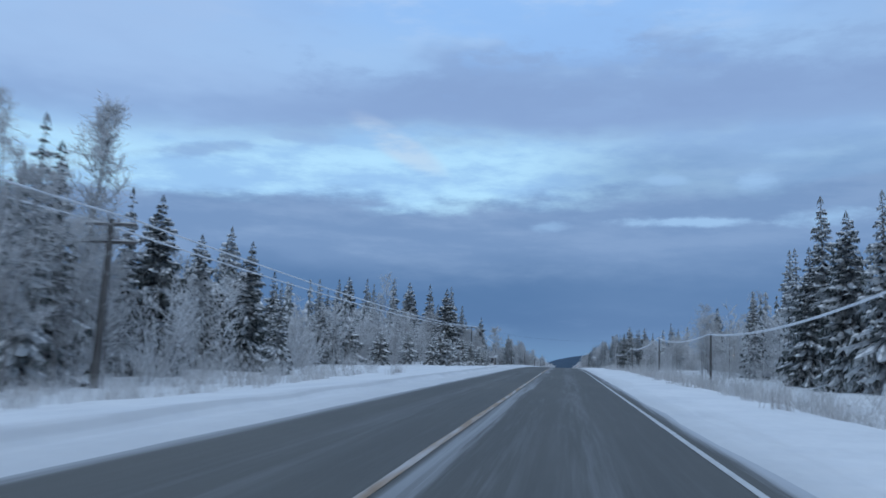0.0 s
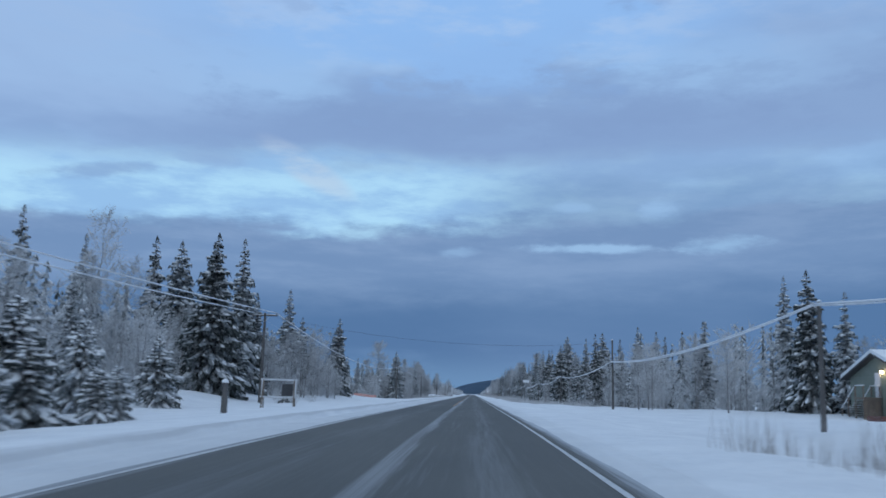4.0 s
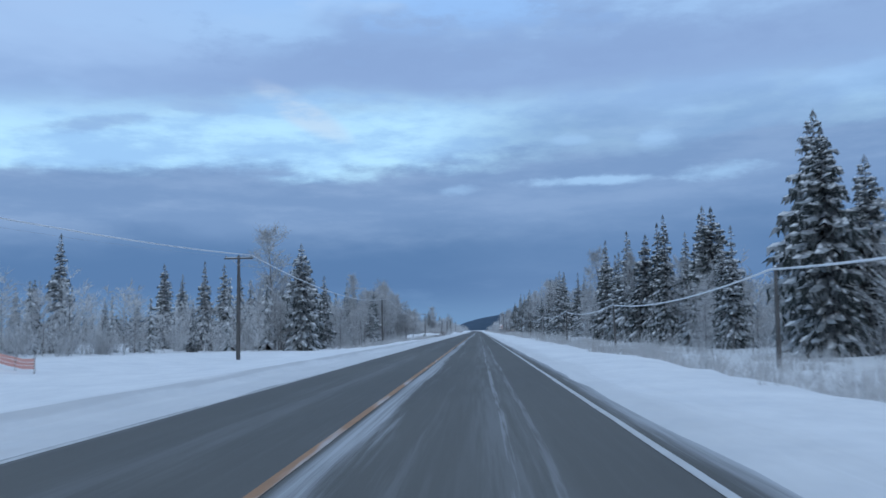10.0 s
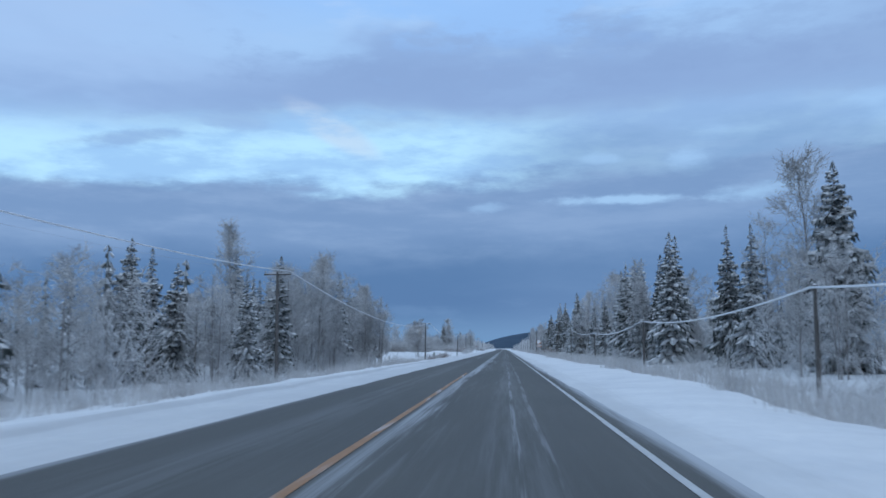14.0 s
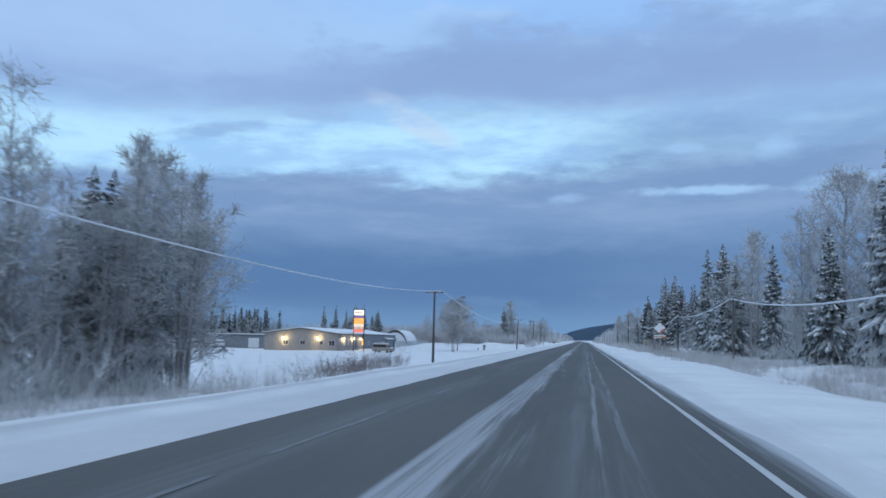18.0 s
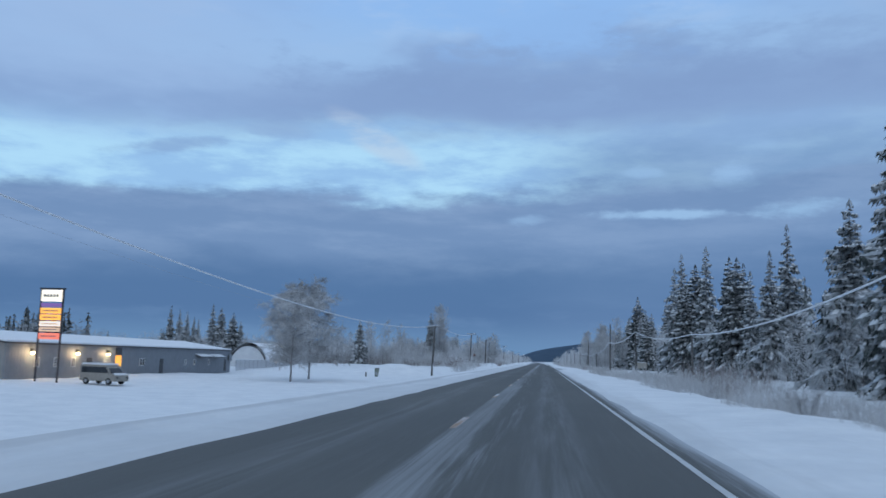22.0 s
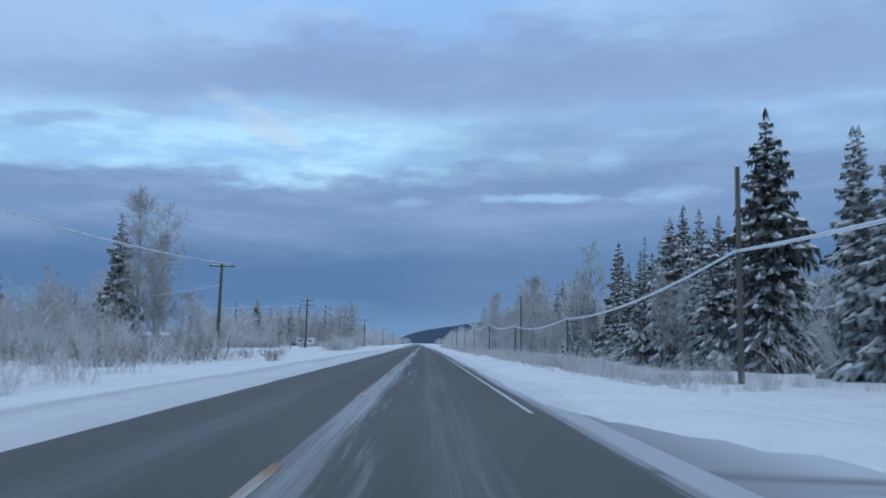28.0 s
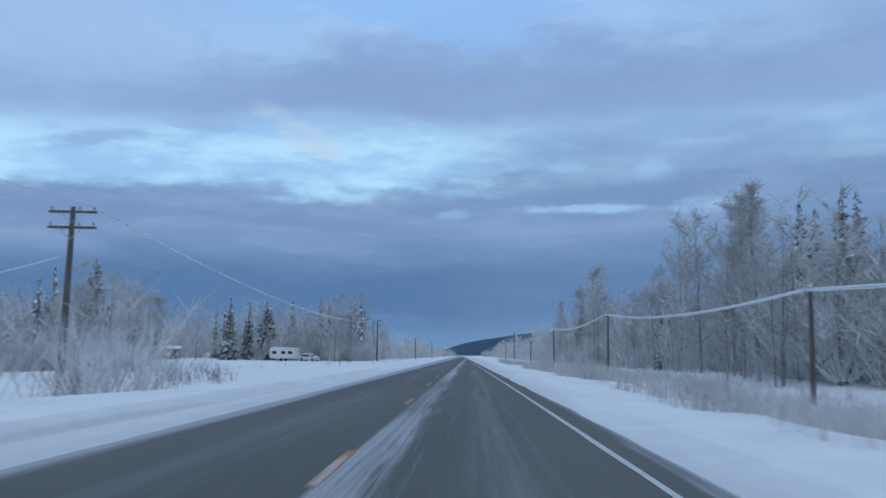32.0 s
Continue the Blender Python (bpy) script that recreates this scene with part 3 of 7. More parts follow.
    thin = mth("ADD", mth("MULTIPLY", line(2.06, 0.06, 0.35), 0.30), mth("MULTIPLY", line(2.42, 0.07, 0.4), 0.2))
    thin = mth("MULTIPLY", mth("MULTIPLY", mth("MULTIPLY", thin, drawn), gone), st(fine, 0.36, 0.58))
    faint = mth("MULTIPLY", mth("ADD", mth("MULTIPLY", hump(2.0, 0.6), 0.12), mth("MULTIPLY", hump(-1.5, 0.7), 0.09)), st(torn, 0.4, 0.6))
    # the verges: thin wash of snow that thickens towards the banks
    edge_r = mth("MULTIPLY", st(mth("ADD", x, mth("MULTIPLY", mth("SUBTRACT", torn, 0.5), 0.9)), 3.74, 4.12), 0.8)
    edge_l = mth("SUBTRACT", 1.0, st(mth("ADD", x, mth("MULTIPLY", mth("SUBTRACT", torn, 0.5), 0.8)), -3.25, -2.85))
    cover = mth("MAXIMUM", mth("MAXIMUM", strip_cover, frayed), mth("MAXIMUM", thin, faint))
    cover = mth("MAXIMUM", cover, mth("MAXIMUM", edge_r, mth("MULTIPLY", edge_l, 0.55)))
    haze = mth("MULTIPLY", st(fine, 0.45, 0.75), 0.035)
    cover = mth("ADD", cover, haze, True)
    if crossing:
        # packed snow with bare tyre tracks that run away from the highway
        tracks = nz(1.0, 5, (0.05, 0.85, 1.0))
        blot = nz(0.16, 4, (1, 1, 1))
        cover = st(mth("ADD", mth("MULTIPLY", tracks, 0.6), mth("MULTIPLY", blot, 0.4)), 0.33, 0.50)
        cover = mth("MULTIPLY", cover, mth("ADD", 0.45, mth("MULTIPLY", st(x, 4.0, 8.0), 0.95)), True)
        cover = mth("MAXIMUM", cover, mth("MULTIPLY", st(x, 5.0, 10.0), 0.45))
    t.links.new(mix(cover, base, (0.56, 0.59, 0.63)), b.inputs["Base Color"])
    b.inputs["Roughness"].default_value = 0.72
    b.inputs["Specular IOR Level"].default_value = 0.35
    bp = t.nodes.new("ShaderNodeBump")
    bp.inputs["Strength"].default_value, bp.inputs["Distance"].default_value = 0.35, 0.01
    t.links.new(grain, bp.inputs["Height"])
    t.links.new(bp.outputs[0], b.inputs["Normal"])
    return m


M_ASPHALT = asphalt()


def strip(name, x0, x1, lift, y0, y1, mat, step=6.0, label="", category="", wear=0.0, seed=0.0, kind="structure", parent=None):
    """A flat strip along the road that follows its height."""
    n = max(int((y1 - y0) / step), 1)
    verts, faces = [], []
    for i in range(n + 1):
        y = y0 + (y1 - y0) * i / n
        w = wear * noise.noise((seed, y * 1.3, 0.0))
        for x in (x0 + w, x1 - wear * noise.noise((seed + 5, y * 1.1, 3.0))):
            verts.append((x + bend(y), y, road_z(y) + lift))
        if i:
            a = 2 * i - 2
            faces.append((a, a + 1, a + 3, a + 2))
    ob = new(name, mesh_of(name, verts, faces, mat))
    ob.parent = parent
    return tagged(ob, label, category, kind=kind)


road = strip("road", -3.75, 4.5, 0.0, -300, 3600, M_ASPHALT, 4.0, "grey two-lane asphalt highway dusted with blown snow", "road")


def side_road():
    """Mouth of a side road, flaring into the highway."""
    verts, faces = [], []
    xs = (3.9, 4.6, 5.4, 6.4, 7.6, 9.5, 12, 16, 24, 36, 55, 80)
    for i, x in enumerate(xs):
        half = mouth_half(x)
        for j in range(13):
            y = 752 + half * (j / 6 - 1)
            verts.append((x, y, mouth_z(x, y)))
            if i and j:
                a = (i - 1) * 13 + j - 1
                faces.append((a, a + 13, a + 14, a + 1))
    return mesh_of("side_road", verts, faces, asphalt("snowy_side_road", True), True)


tagged(new("side_road", side_road()), "mouth of a side road of packed snow with bare tracks", "road", kind="structure")


def worn_paint(name, base, cover):
    m = material(name, base, 0.6, tuple(c * 0.75 for c in base), 3.0, 5)
    t = m.node_tree
    b = t.nodes["Principled BSDF"]
    tc = t.nodes.new("ShaderNodeTexCoord")
    mp = t.nodes.new("ShaderNodeMapping")
    mp.inputs["Scale"].default_value = (5, 0.35, 1)
    t.links.new(tc.outputs["Object"], mp.inputs["Vector"])
    n = t.nodes.new("ShaderNodeTexNoise")
    n.inputs["Scale"].default_value, n.inputs["Detail"].default_value = 1.0, 6
    t.links.new(mp.outputs[0], n.inputs["Vector"])
    mr = t.nodes.new("ShaderNodeMapRange")
    mr.inputs[1].default_value, mr.inputs[2].default_value = cover - 0.04, cover + 0.24
    t.links.new(n.outputs["Fac"], mr.inputs[0])
    mx = t.nodes.new("ShaderNodeMix")
    mx.data_type = "RGBA"
    src = b.inputs["Base Color"].links[0].from_socket
    t.links.new(mr.outputs[0], mx.inputs[0])
    t.links.new(src, mx.inputs[6])
    mx.inputs[7].default_value = (0.60, 0.63, 0.67, 1)
    t.links.new(mx.outputs[2], b.inputs["Base Color"])
    return m


M_YELLOW = worn_paint("yellow_paint", (0.40, 0.20, 0.085), 0.55)
M_DASHYELLOW = worn_paint("dusty_yellow_paint", (0.35, 0.20, 0.10), 0.445)
M_FADEDYELLOW = worn_paint("faded_yellow_paint", (0.36, 0.25, 0.16), 0.50)
M_WHITE = worn_paint("white_paint", (0.62, 0.63, 0.63), 0.6)
M_FADED = worn_paint("faded_white_paint", (0.19, 0.195, 0.20), 0.64)
for x, y0, y1 in ((-1.4, 484, 491), (-1.42, 492.5, 498), (-1.4, 503, 505), (-1.4, 708, 711), (-1.45, 714, 720), (-1.4, 721.5, 724), (-1.42, 729, 735), (-1.4, 742, 744), (-1.45, 801, 804), (-1.4, 816, 817.5), (-1.37, 840.1, 841.7), (-1.43, 843.4, 845.1), (-1.2, 846.3, 848.9)):
    strip("lane_mark", x - 0.04, x + 0.04, 0.006, y0, y1, M_FADED, 0.8, "thin worn white mark in the lane", "road marking", 0.01, y0)
for a, b in ((-60, 727.5), (768, 1500)):
    strip("edge_line", 3.55, 3.65, 0.006, a, b, M_WHITE, 2.0, "worn white painted edge line", "road marking", 0.02, 1.0)
strip("edge_line", -3.08, -2.98, 0.006, 90, 330, M_WHITE, 2.0, "worn white edge line half under snow", "road marking", 0.05, 2.0)
strip("centre_line", -0.06, 0.06, 0.006, 185, 420, M_YELLOW, 2.0, "solid yellow centre line half under snow", "road marking", 0.02, 3.0)
strip("centre_line", -0.06, 0.06, 0.006, -40, 110, M_FADEDYELLOW, 2.0, "faded yellow centre line under blown snow", "road marking", 0.03, 4.0)
for k in range(44):
    y = 552.4 + 13.7 * k
    bright = y > 780
    a = 0.17 if y > 800 else 0.08
    strip("centre_dash", a, a + 0.13, 0.006, y, y + 3.1, M_YELLOW if bright else M_DASHYELLOW, 0.8, "short yellow painted centre dash", "road marking", 0.015, k * 3.7)

# ---- trees ----


def spruce_parts(seed, h=14.0, width=0.15, whorls=26, per=9, snow=0.75, ragged=0.25, low=0.06, pillow=1.0):
    """Trunk, needle boughs in whorls and the snow lying on them, of a narrow boreal spruce."""
    rng = random.Random(seed)
    lean = (rng.uniform(-0.02, 0.02) * h, rng.uniform(-0.02, 0.02) * h)

    def axis(z):
        s = (z / h) ** 1.5
        return Vector((lean[0] * s, lean[1] * s, z))

    trunk = tube([axis(h * s) for s in (0.0, 0.03, 0.3, 0.65, 0.97)], [0.0145 * h, 0.0115 * h, 0.009 * h, 0.005 * h, 0.001 * h], 7)
    trunk = ([v + Vector((0, 0, -0.45)) if i < 7 else v for i, v in enumerate(trunk[0])], trunk[1])
    gv, gf, sv, sf = [], [], [], []
    bulge = [rng.uniform(0.72, 1.22) for _ in range(11)]
    boughs = []
    for w in range(whorls):
        level = low + (0.975 - low) * (max(w + rng.uniform(-0.25, 0.25), 0.0) / whorls) ** 0.97
        n = per if level < 0.75 else max(per - 3, 4)
        thick = rng.uniform(0.75, 1.15)
        for k in range(n):
            boughs.append((min(max(level + rng.gauss(0, 0.013), low), 0.985), 6.283 * (k + rng.uniform(-0.4, 0.4)) / n + w * 2.4, thick, True))
    for w in range(whorls * 5):
        boughs.append((low + (0.9 - low) * rng.random(), rng.uniform(0, 6.28), 0.55, False))
    for s, a, thick, outer in boughs:
        swell = bulge[int(s * 10)] * (1 - (s * 10) % 1) + bulge[int(s * 10) + 1] * ((s * 10) % 1)
        reach = (width * h * (1 - s) ** 0.82 * (0.55 + 0.45 * min(s / 0.16, 1.0)) + 0.010 * h) * swell
        L = reach * thick * rng.uniform(1 - 1.6 * ragged, 1 + 1.2 * ragged)
        drop = (0.10 + 0.72 * (1 - s) ** 1.2) * rng.uniform(0.65, 1.3) + (0.0 if outer else 0.5)
        base = axis(s * h)
        out = Vector((math.cos(a), math.sin(a), 0))
        lat = Vector((-math.sin(a), math.cos(a), 0))
        wd = (L if L < 1.4 else 1.4 + 0.3 * (L - 1.4)) * rng.uniform(0.15, 0.25) + 0.04
        pts = []
        for q, wf in ((0.1, 0.4), (0.5, 1.0), (0.8, 0.75), (1.0, 0.1)):
            p = base + out * (L * q) + Vector((0, 0, -drop * L * (q ** 1.3) + 0.2 * L * max(q - 0.7, 0)))
            sag = wd * wf * rng.uniform(0.4, 0.9)
            pts.append((p + lat * wd * wf * rng.uniform(0.5, 1.3) - Vector((0, 0, sag)), p, p - lat * wd * wf * rng.uniform(0.5, 1.3) - Vector((0, 0, sag))))
        o = len(gv)
        for row in pts:
            gv += row
        for i in range(3):
            b = o + 3 * i
            gf += [(b, b + 1, b + 4, b + 3), (b + 1, b + 2, b + 5, b + 4)]
        if not outer:
            continue
        # hanging sprays along both edges
        for i in (0, 1, 2):
            for side in (0, 2):
                for u in ((0.25, 0.75) if i else (0.75,)):
                    e = pts[i][side].lerp(pts[i + 1][side], u)
                    tip = e + out * rng.uniform(-0.03, 0.2) * L + Vector((0, 0, -rng.uniform(0.10, 0.34) * L - 0.06)) + lat * (0.1 if side == 0 else -0.1) * L * rng.uniform(0.3, 1.6)
                    o = len(gv)
                    gv += [e + out * 0.07 * L, e - out * 0.08 * L, tip]
                    gf.append((o, o + 1, o + 2))
        for lump in range(2):
            if rng.random() > (snow if lump == 0 else 0.62 * snow):
                continue
            # snow lying along the bough, a long ridge and a smaller one towards the tip
            q0 = rng.uniform(0.25, 0.45) / pillow if lump == 0 else rng.uniform(0.68, 0.76)
            q1 = min(q0 + rng.uniform(0.18, 0.36) * pillow, 1.0)
            side = rng.uniform(-0.25, 0.25)
            o = len(sv)
            th = (0.03 * L + 0.04) * pillow
            for j, q in enumerate((q0, 0.5 * (q0 + q1), q1)):
                i, u = (0, (q - 0.1) / 0.4) if q < 0.5 else ((1, (q - 0.5) / 0.3) if q < 0.8 else (2, (q - 0.8) / 0.2))
                l, c, r = (pts[i][m].lerp(pts[i + 1][m], u) for m in range(3))
                kk = rng.uniform(0.28, 0.66) * (1.0 if j == 1 else 0.42) * (1.0 if pillow < 1.2 else 1.75)
                l, r = c.lerp(l, max(kk + side, 0.1)), c.lerp(r, max(kk - side, 0.1))
                up = Vector((0, 0, th * (1.5 if j == 1 else 0.35) * rng.uniform(0.7, 1.3)))
                sv += [l + up * 0.1, c + up, r + up * 0.1]
            for i in range(2):
                b = o + 3 * i
                sf += [(b, b + 1, b + 4, b + 3), (b + 1, b + 2, b + 5, b + 4)]
    # leader
    o = len(gv)
    top = axis(h)
    for k in range(5):
        a = k * 1.26
        gv += [top + Vector((0, 0, 0.01 * h)), top + Vector((math.cos(a) * 0.02 * h, math.sin(a) * 0.02 * h, -0.05 * h)), top + Vector((math.cos(a + 0.8) * 0.012 * h, math.sin(a + 0.8) * 0.012 * h, -0.02 * h))]
        gf.append((o + 3 * k, o + 3 * k + 1, o + 3 * k + 2))
    return trunk, (gv, gf), (sv, sf)


def birch_parts(seed, h=12.0, stems=1, spread=0.2, twigs=6, up=0.75, limbs=26, start=0.22, weep=0.0):
    """Trunks, limbs and an even crown of fine frosted twigs."""
    rng = random.Random(seed)
    crown_v, crown_f = [], []

    def jitter(k, z=0.0):
        return Vector((rng.gauss(0, k), rng.gauss(0, k), rng.gauss(z, k)))

    def blade(q, v, w):
        side = v.cross(jitter(1.0)).normalized() * w
        o = len(crown_v)
        crown_v.extend((q - side, q + side, q + v))
        crown_f.append((o, o + 1, o + 2))

    def spray(a, b, length, n):
        """Fine twigs all along a branch, each with three side twigs."""
        d = (b - a).normalized()
        for i in range(n):
            q = a.lerp(b, (i + rng.random()) / n)
            v = (d * 0.8 + jitter(0.55, 0.15 - weep)).normalized() * length * rng.uniform(0.5, 1.25)
            blade(q, v, 0.0014 * h)
            for _ in range(3):
                w = (v.normalized() + jitter(0.6, 0.05 - weep)).normalized() * length * rng.uniform(0.3, 0.65)
                blade(q + v * rng.uniform(0.15, 0.9), w, 0.0012 * h)

    sets = []
    for st in range(stems):
        hh = h * (1.0 if st == 0 else rng.uniform(0.72, 0.97))
        a0 = rng.uniform(0, 6.28)
        off = Vector((math.cos(a0), math.sin(a0), 0)) * (0.0 if stems == 1 else rng.uniform(0.015, 0.05) * h)
        leanv = Vector((math.cos(a0), math.sin(a0), 0)) * hh * rng.uniform(0.02, 0.10 if stems > 1 else 0.04)
        pts, rad = [], []
        for i in range(9):
            s = i / 8
            pts.append(off + leanv * s ** 1.3 + Vector((rng.gauss(0, 0.007) * h * s, rng.gauss(0, 0.007) * h * s, hh * 0.97 * s - (0.4 if i == 0 else 0))))
            rad.append((0.0095 if stems == 1 else 0.0068) * hh * (1 - s) ** 0.85 + 0.008)
        sets.append(tube(pts, rad, 5))
        m = limbs if stems == 1 else max(int(limbs / (0.55 * stems + 0.6)), 8)
        for k in range(m):
            u = (k + rng.random()) / m
            s = start + (0.96 - start) * u
            i = min(int(s * 8), 7)
            p = pts[i].lerp(pts[i + 1], s * 8 - i)
            a = k * 2.4 + rng.uniform(-0.7, 0.7)
            L = hh * spread * (0.35 + 0.95 * math.sin(math.pi * min(0.18 + 0.62 * u, 1.0)) - 0.55 * u ** 2) * rng.uniform(0.6, 1.2)
            rise = up * rng.uniform(0.6, 1.4) * (0.75 + 0.8 * u)
            d = Vector((math.cos(a), math.sin(a), rise)).normalized()
            p1 = p + d * L * 0.45
            p2 = p1 + (d + jitter(0.2, 0.18)).normalized() * L * 0.35
            p3 = p2 + (d + jitter(0.3, 0.25 - 2 * weep)).normalized() * L * 0.35
            r0 = rad[i] * 0.42
            sets.append(tube([p, p1, p2, p3], [r0, r0 * 0.65, r0 * 0.4, 0.005], 3, False))
            for q in range(6):
                f = 0.22 + 0.13 * q + rng.uniform(-0.05, 0.05)
                b = p.lerp(p1, f / 0.4) if f < 0.4 else (p1.lerp(p2, (f - 0.4) / 0.3) if f < 0.7 else p2.lerp(p3, (f - 0.7) / 0.3))
                dd = (d * 0.8 + jitter(0.6, 0.12 - weep)).normalized()
                e = b + dd * L * (0.46 - 0.28 * f) * rng.uniform(0.7, 1.3)
                sets.append(tube([b, e], [r0 * 0.3, 0.004], 3, False))
                spray(b, e, 0.045 * hh + 0.12 * L, twigs)
            spray(p2, p3, 0.05 * hh + 0.1 * L, twigs)
            spray(p, p1, 0.05 * hh, max(twigs // 2, 2))
        spray(pts[6], pts[8], hh * 0.06, twigs * 3)
    return merge(*sets), (crown_v, crown_f)


def shrub_parts(seed, h=1.6, stems=26, twigs=5):
    rng = random.Random(seed)
    v, f = [], []
    for _ in range(stems):
        a, r = rng.uniform(0, 6.28), rng.uniform(0, 0.25) * h
        p = Vector((math.cos(a) * r, math.sin(a) * r, -0.1))
        d = Vector((math.cos(a) * rng.uniform(0.1, 0.6), math.sin(a) * rng.uniform(0.1, 0.6), 1)).normalized()
        L = h * rng.uniform(0.6, 1.1)
        segs = [(p, d, L, 0.009)]
        for _ in range(twigs):
            s = rng.uniform(0.35, 0.95)
            dd = (d + Vector((rng.gauss(0, 0.45), rng.gauss(0, 0.45), rng.gauss(0.1, 0.25)))).normalized()
            segs.append((p + d * L * s, dd, L * rng.uniform(0.2, 0.45), 0.006))
        for q, dd, l, w in segs:
            sd = dd.cross(Vector((rng.gauss(0, 1), rng.gauss(0, 1), 0.1))).normalized() * w * (0.6 + h * 0.3)
            o = len(v)
            v.extend((q - sd, q + sd, q + dd * l * 0.6 + sd * 0.8, q + dd * l))
            f.append((o, o + 1, o + 2, o + 3))
    return v, f


SPRUCE_LABELS = ("narrow spruce loaded with fresh snow on the verge", "slender dark spruce with snow pillows on drooping boughs", "broad full spruce with heavy snow on its boughs")
SPRUCES, BIRCHES, SHRUBS = [], [], []
for i in range(7):
    kind = (0, 2, 0, 2, 1, 0, 2)[i]
    t, c, s = spruce_parts(11 + i, 14.0, (0.155, 0.115, 0.20)[kind], (29, 27, 31)[kind], (9, 8, 10)[kind], (0.93, 0.78, 0.98)[kind])
    SPRUCES.append((mesh_of("trunk", *t, M_BARK, True), mesh_of("crown", *c, M_NEEDLE), mesh_of("snow", *s, M_SNOWLOAD, True), SPRUCE_LABELS[kind]))
for i in range(2):
    t, c, s = spruce_parts(31 + i, 14.0, 0.40, 22, 10, 1.0, 0.3, 0.02, 2.0)
    SPRUCES.append((mesh_of("trunk", *t, M_BARK, True), mesh_of("crown", *c, M_NEEDLE), mesh_of("snow", *s, M_SNOWLOAD, True), "bushy spruce almost buried under clinging snow"))
for i in range(6):
    stems = (1, 3, 1, 4, 2, 1)[i]
    w, c = birch_parts(41 + i, 12.0, stems, (0.235, 0.20, 0.175, 0.24, 0.20, 0.13)[i], (6, 5, 6, 5, 5, 6)[i], (0.7, 0.9, 1.3, 0.6, 0.9, 1.7)[i], (28, 30, 28, 32, 30, 28)[i], (0.16, 0.12, 0.22, 0.06, 0.14, 0.24)[i], (0.1, 0.0, 0.05, 0.05, 0.0, 0.0)[i])
    label = "bare deciduous tree white with hoar frost" if stems == 1 else "many-stemmed bare tree thick with hoar frost"
    BIRCHES.append((mesh_of("trunk", *w, M_BIRCHBARK), mesh_of("crown", *c, M_FROST), label))
for i in range(5):
    SHRUBS.append(mesh_of("shrub", *shrub_parts(71 + i, (1.2, 1.7, 2.2, 1.4, 2.6)[i], (26, 30, 34, 20, 40)[i]), M_FROST))
PLANTED = []
pick = random.Random(5)


def plant_spruce(x, y, h, shape=None):
    i = pick.choice((0, 1, 2, 3, 4, 5, 6)) if shape is None else shape
    if h < 6:
        i = pick.choice((7, 8))
    if h > 17 and shape is None:
        i = pick.choice((0, 2, 5, 1))
    t, c, s, label = SPRUCES[i]
    k = h / 14.0
    wide = k * pick.uniform(0.95, 1.2) * (1.0 if h < 16 else 0.98)
    if h < 6:
        wide = k * pick.uniform(0.9, 1.25)
    root = empty("spruce", Matrix.LocRotScale((x, y, ground_z(x, y)), Euler((0, 0, pick.uniform(0, 6.28))), (wide, wide, k)))
    part("trunk", t, None, root)
    tagged(part("crown", c, None, root), kind="stuff")
    tagged(part("snow", s, None, root, "pillows of white snow on the boughs"), kind="stuff")
    size = "young " if h < 6 else ""
    tagged(root, size + label, "spruce tree", "spruces along the highway")
    PLANTED.append((x, y, h))


def plant_birch(x, y, h, shape=None):
    i = pick.choice((0, 1, 2, 3, 4)) if shape is None else shape
    if h > 13.5 and shape is None:
        i = pick.choice((2, 5, 4))
    w, c, label = BIRCHES[i]
    k = h / 12.2
    wide = k * pick.uniform(0.95, 1.2)
    root = empty("birch", Matrix.LocRotScale((x, y, ground_z(x, y)), Euler((0, 0, pick.uniform(0, 6.28))), (wide, wide, k)))
    part("trunk", w, None, root)
    tagged(part("crown", c, None, root, "fine frosted twigs"), kind="stuff")
    tagged(root, label, "deciduous tree", "frosted trees along the highway")
    PLANTED.append((x, y, h))


def plant_shrub(x, y, k=1.0):
    me = pick.choice(SHRUBS)
    ob = new("shrub", me)
    ob.matrix_world = Matrix.LocRotScale((x, y, ground_z(x, y) - 0.02), Euler((0, 0, pick.uniform(0, 6.28))), (k * 1.15, k * 1.15, k))
    tagged(ob, "bare frosted shrub poking out of the snow", "shrub", "frosted shrubs on the verge")


for x, y, h in (
    (-21.0, 33.8, 11.9), (-22.0, 37.0, 11.4), (-26.0, 51.6, 12.1), (-25.0, 53.6, 11.9), (-20.0, 64.3, 7.1),
    (-25.0, 70.3, 10.9), (26.0, 70.7, 15.7), (-30.0, 71.5, 11.6), (25.0, 75.9, 15.2), (-28.0, 84.7, 9.8),
    (25.0, 87.5, 13.4), (27.3, 91.0, 19.0), (-38.0, 98.0, 15.9), (27.5, 101.0, 14.9), (-30.0, 109.3, 6.8),
    (-28.0, 111.2, 6.1), (-31.0, 113.8, 7.9), (-27.0, 113.9, 5.6), (-11.6, 118.3, 0.9), (-13.5, 118.4, 1.4),
    (-12.5, 119.3, 1.7), (-12.2, 121.8, 2.4), (-25.0, 125.2, 5.2), (-12.6, 126.7, 2.2), (-12.4, 131.3, 1.8),
    (-12.2, 135.0, 1.4), (35.2, 137.0, 19.1), (-24.0, 141.5, 5.6),
):
    plant_spruce(x, y, h)
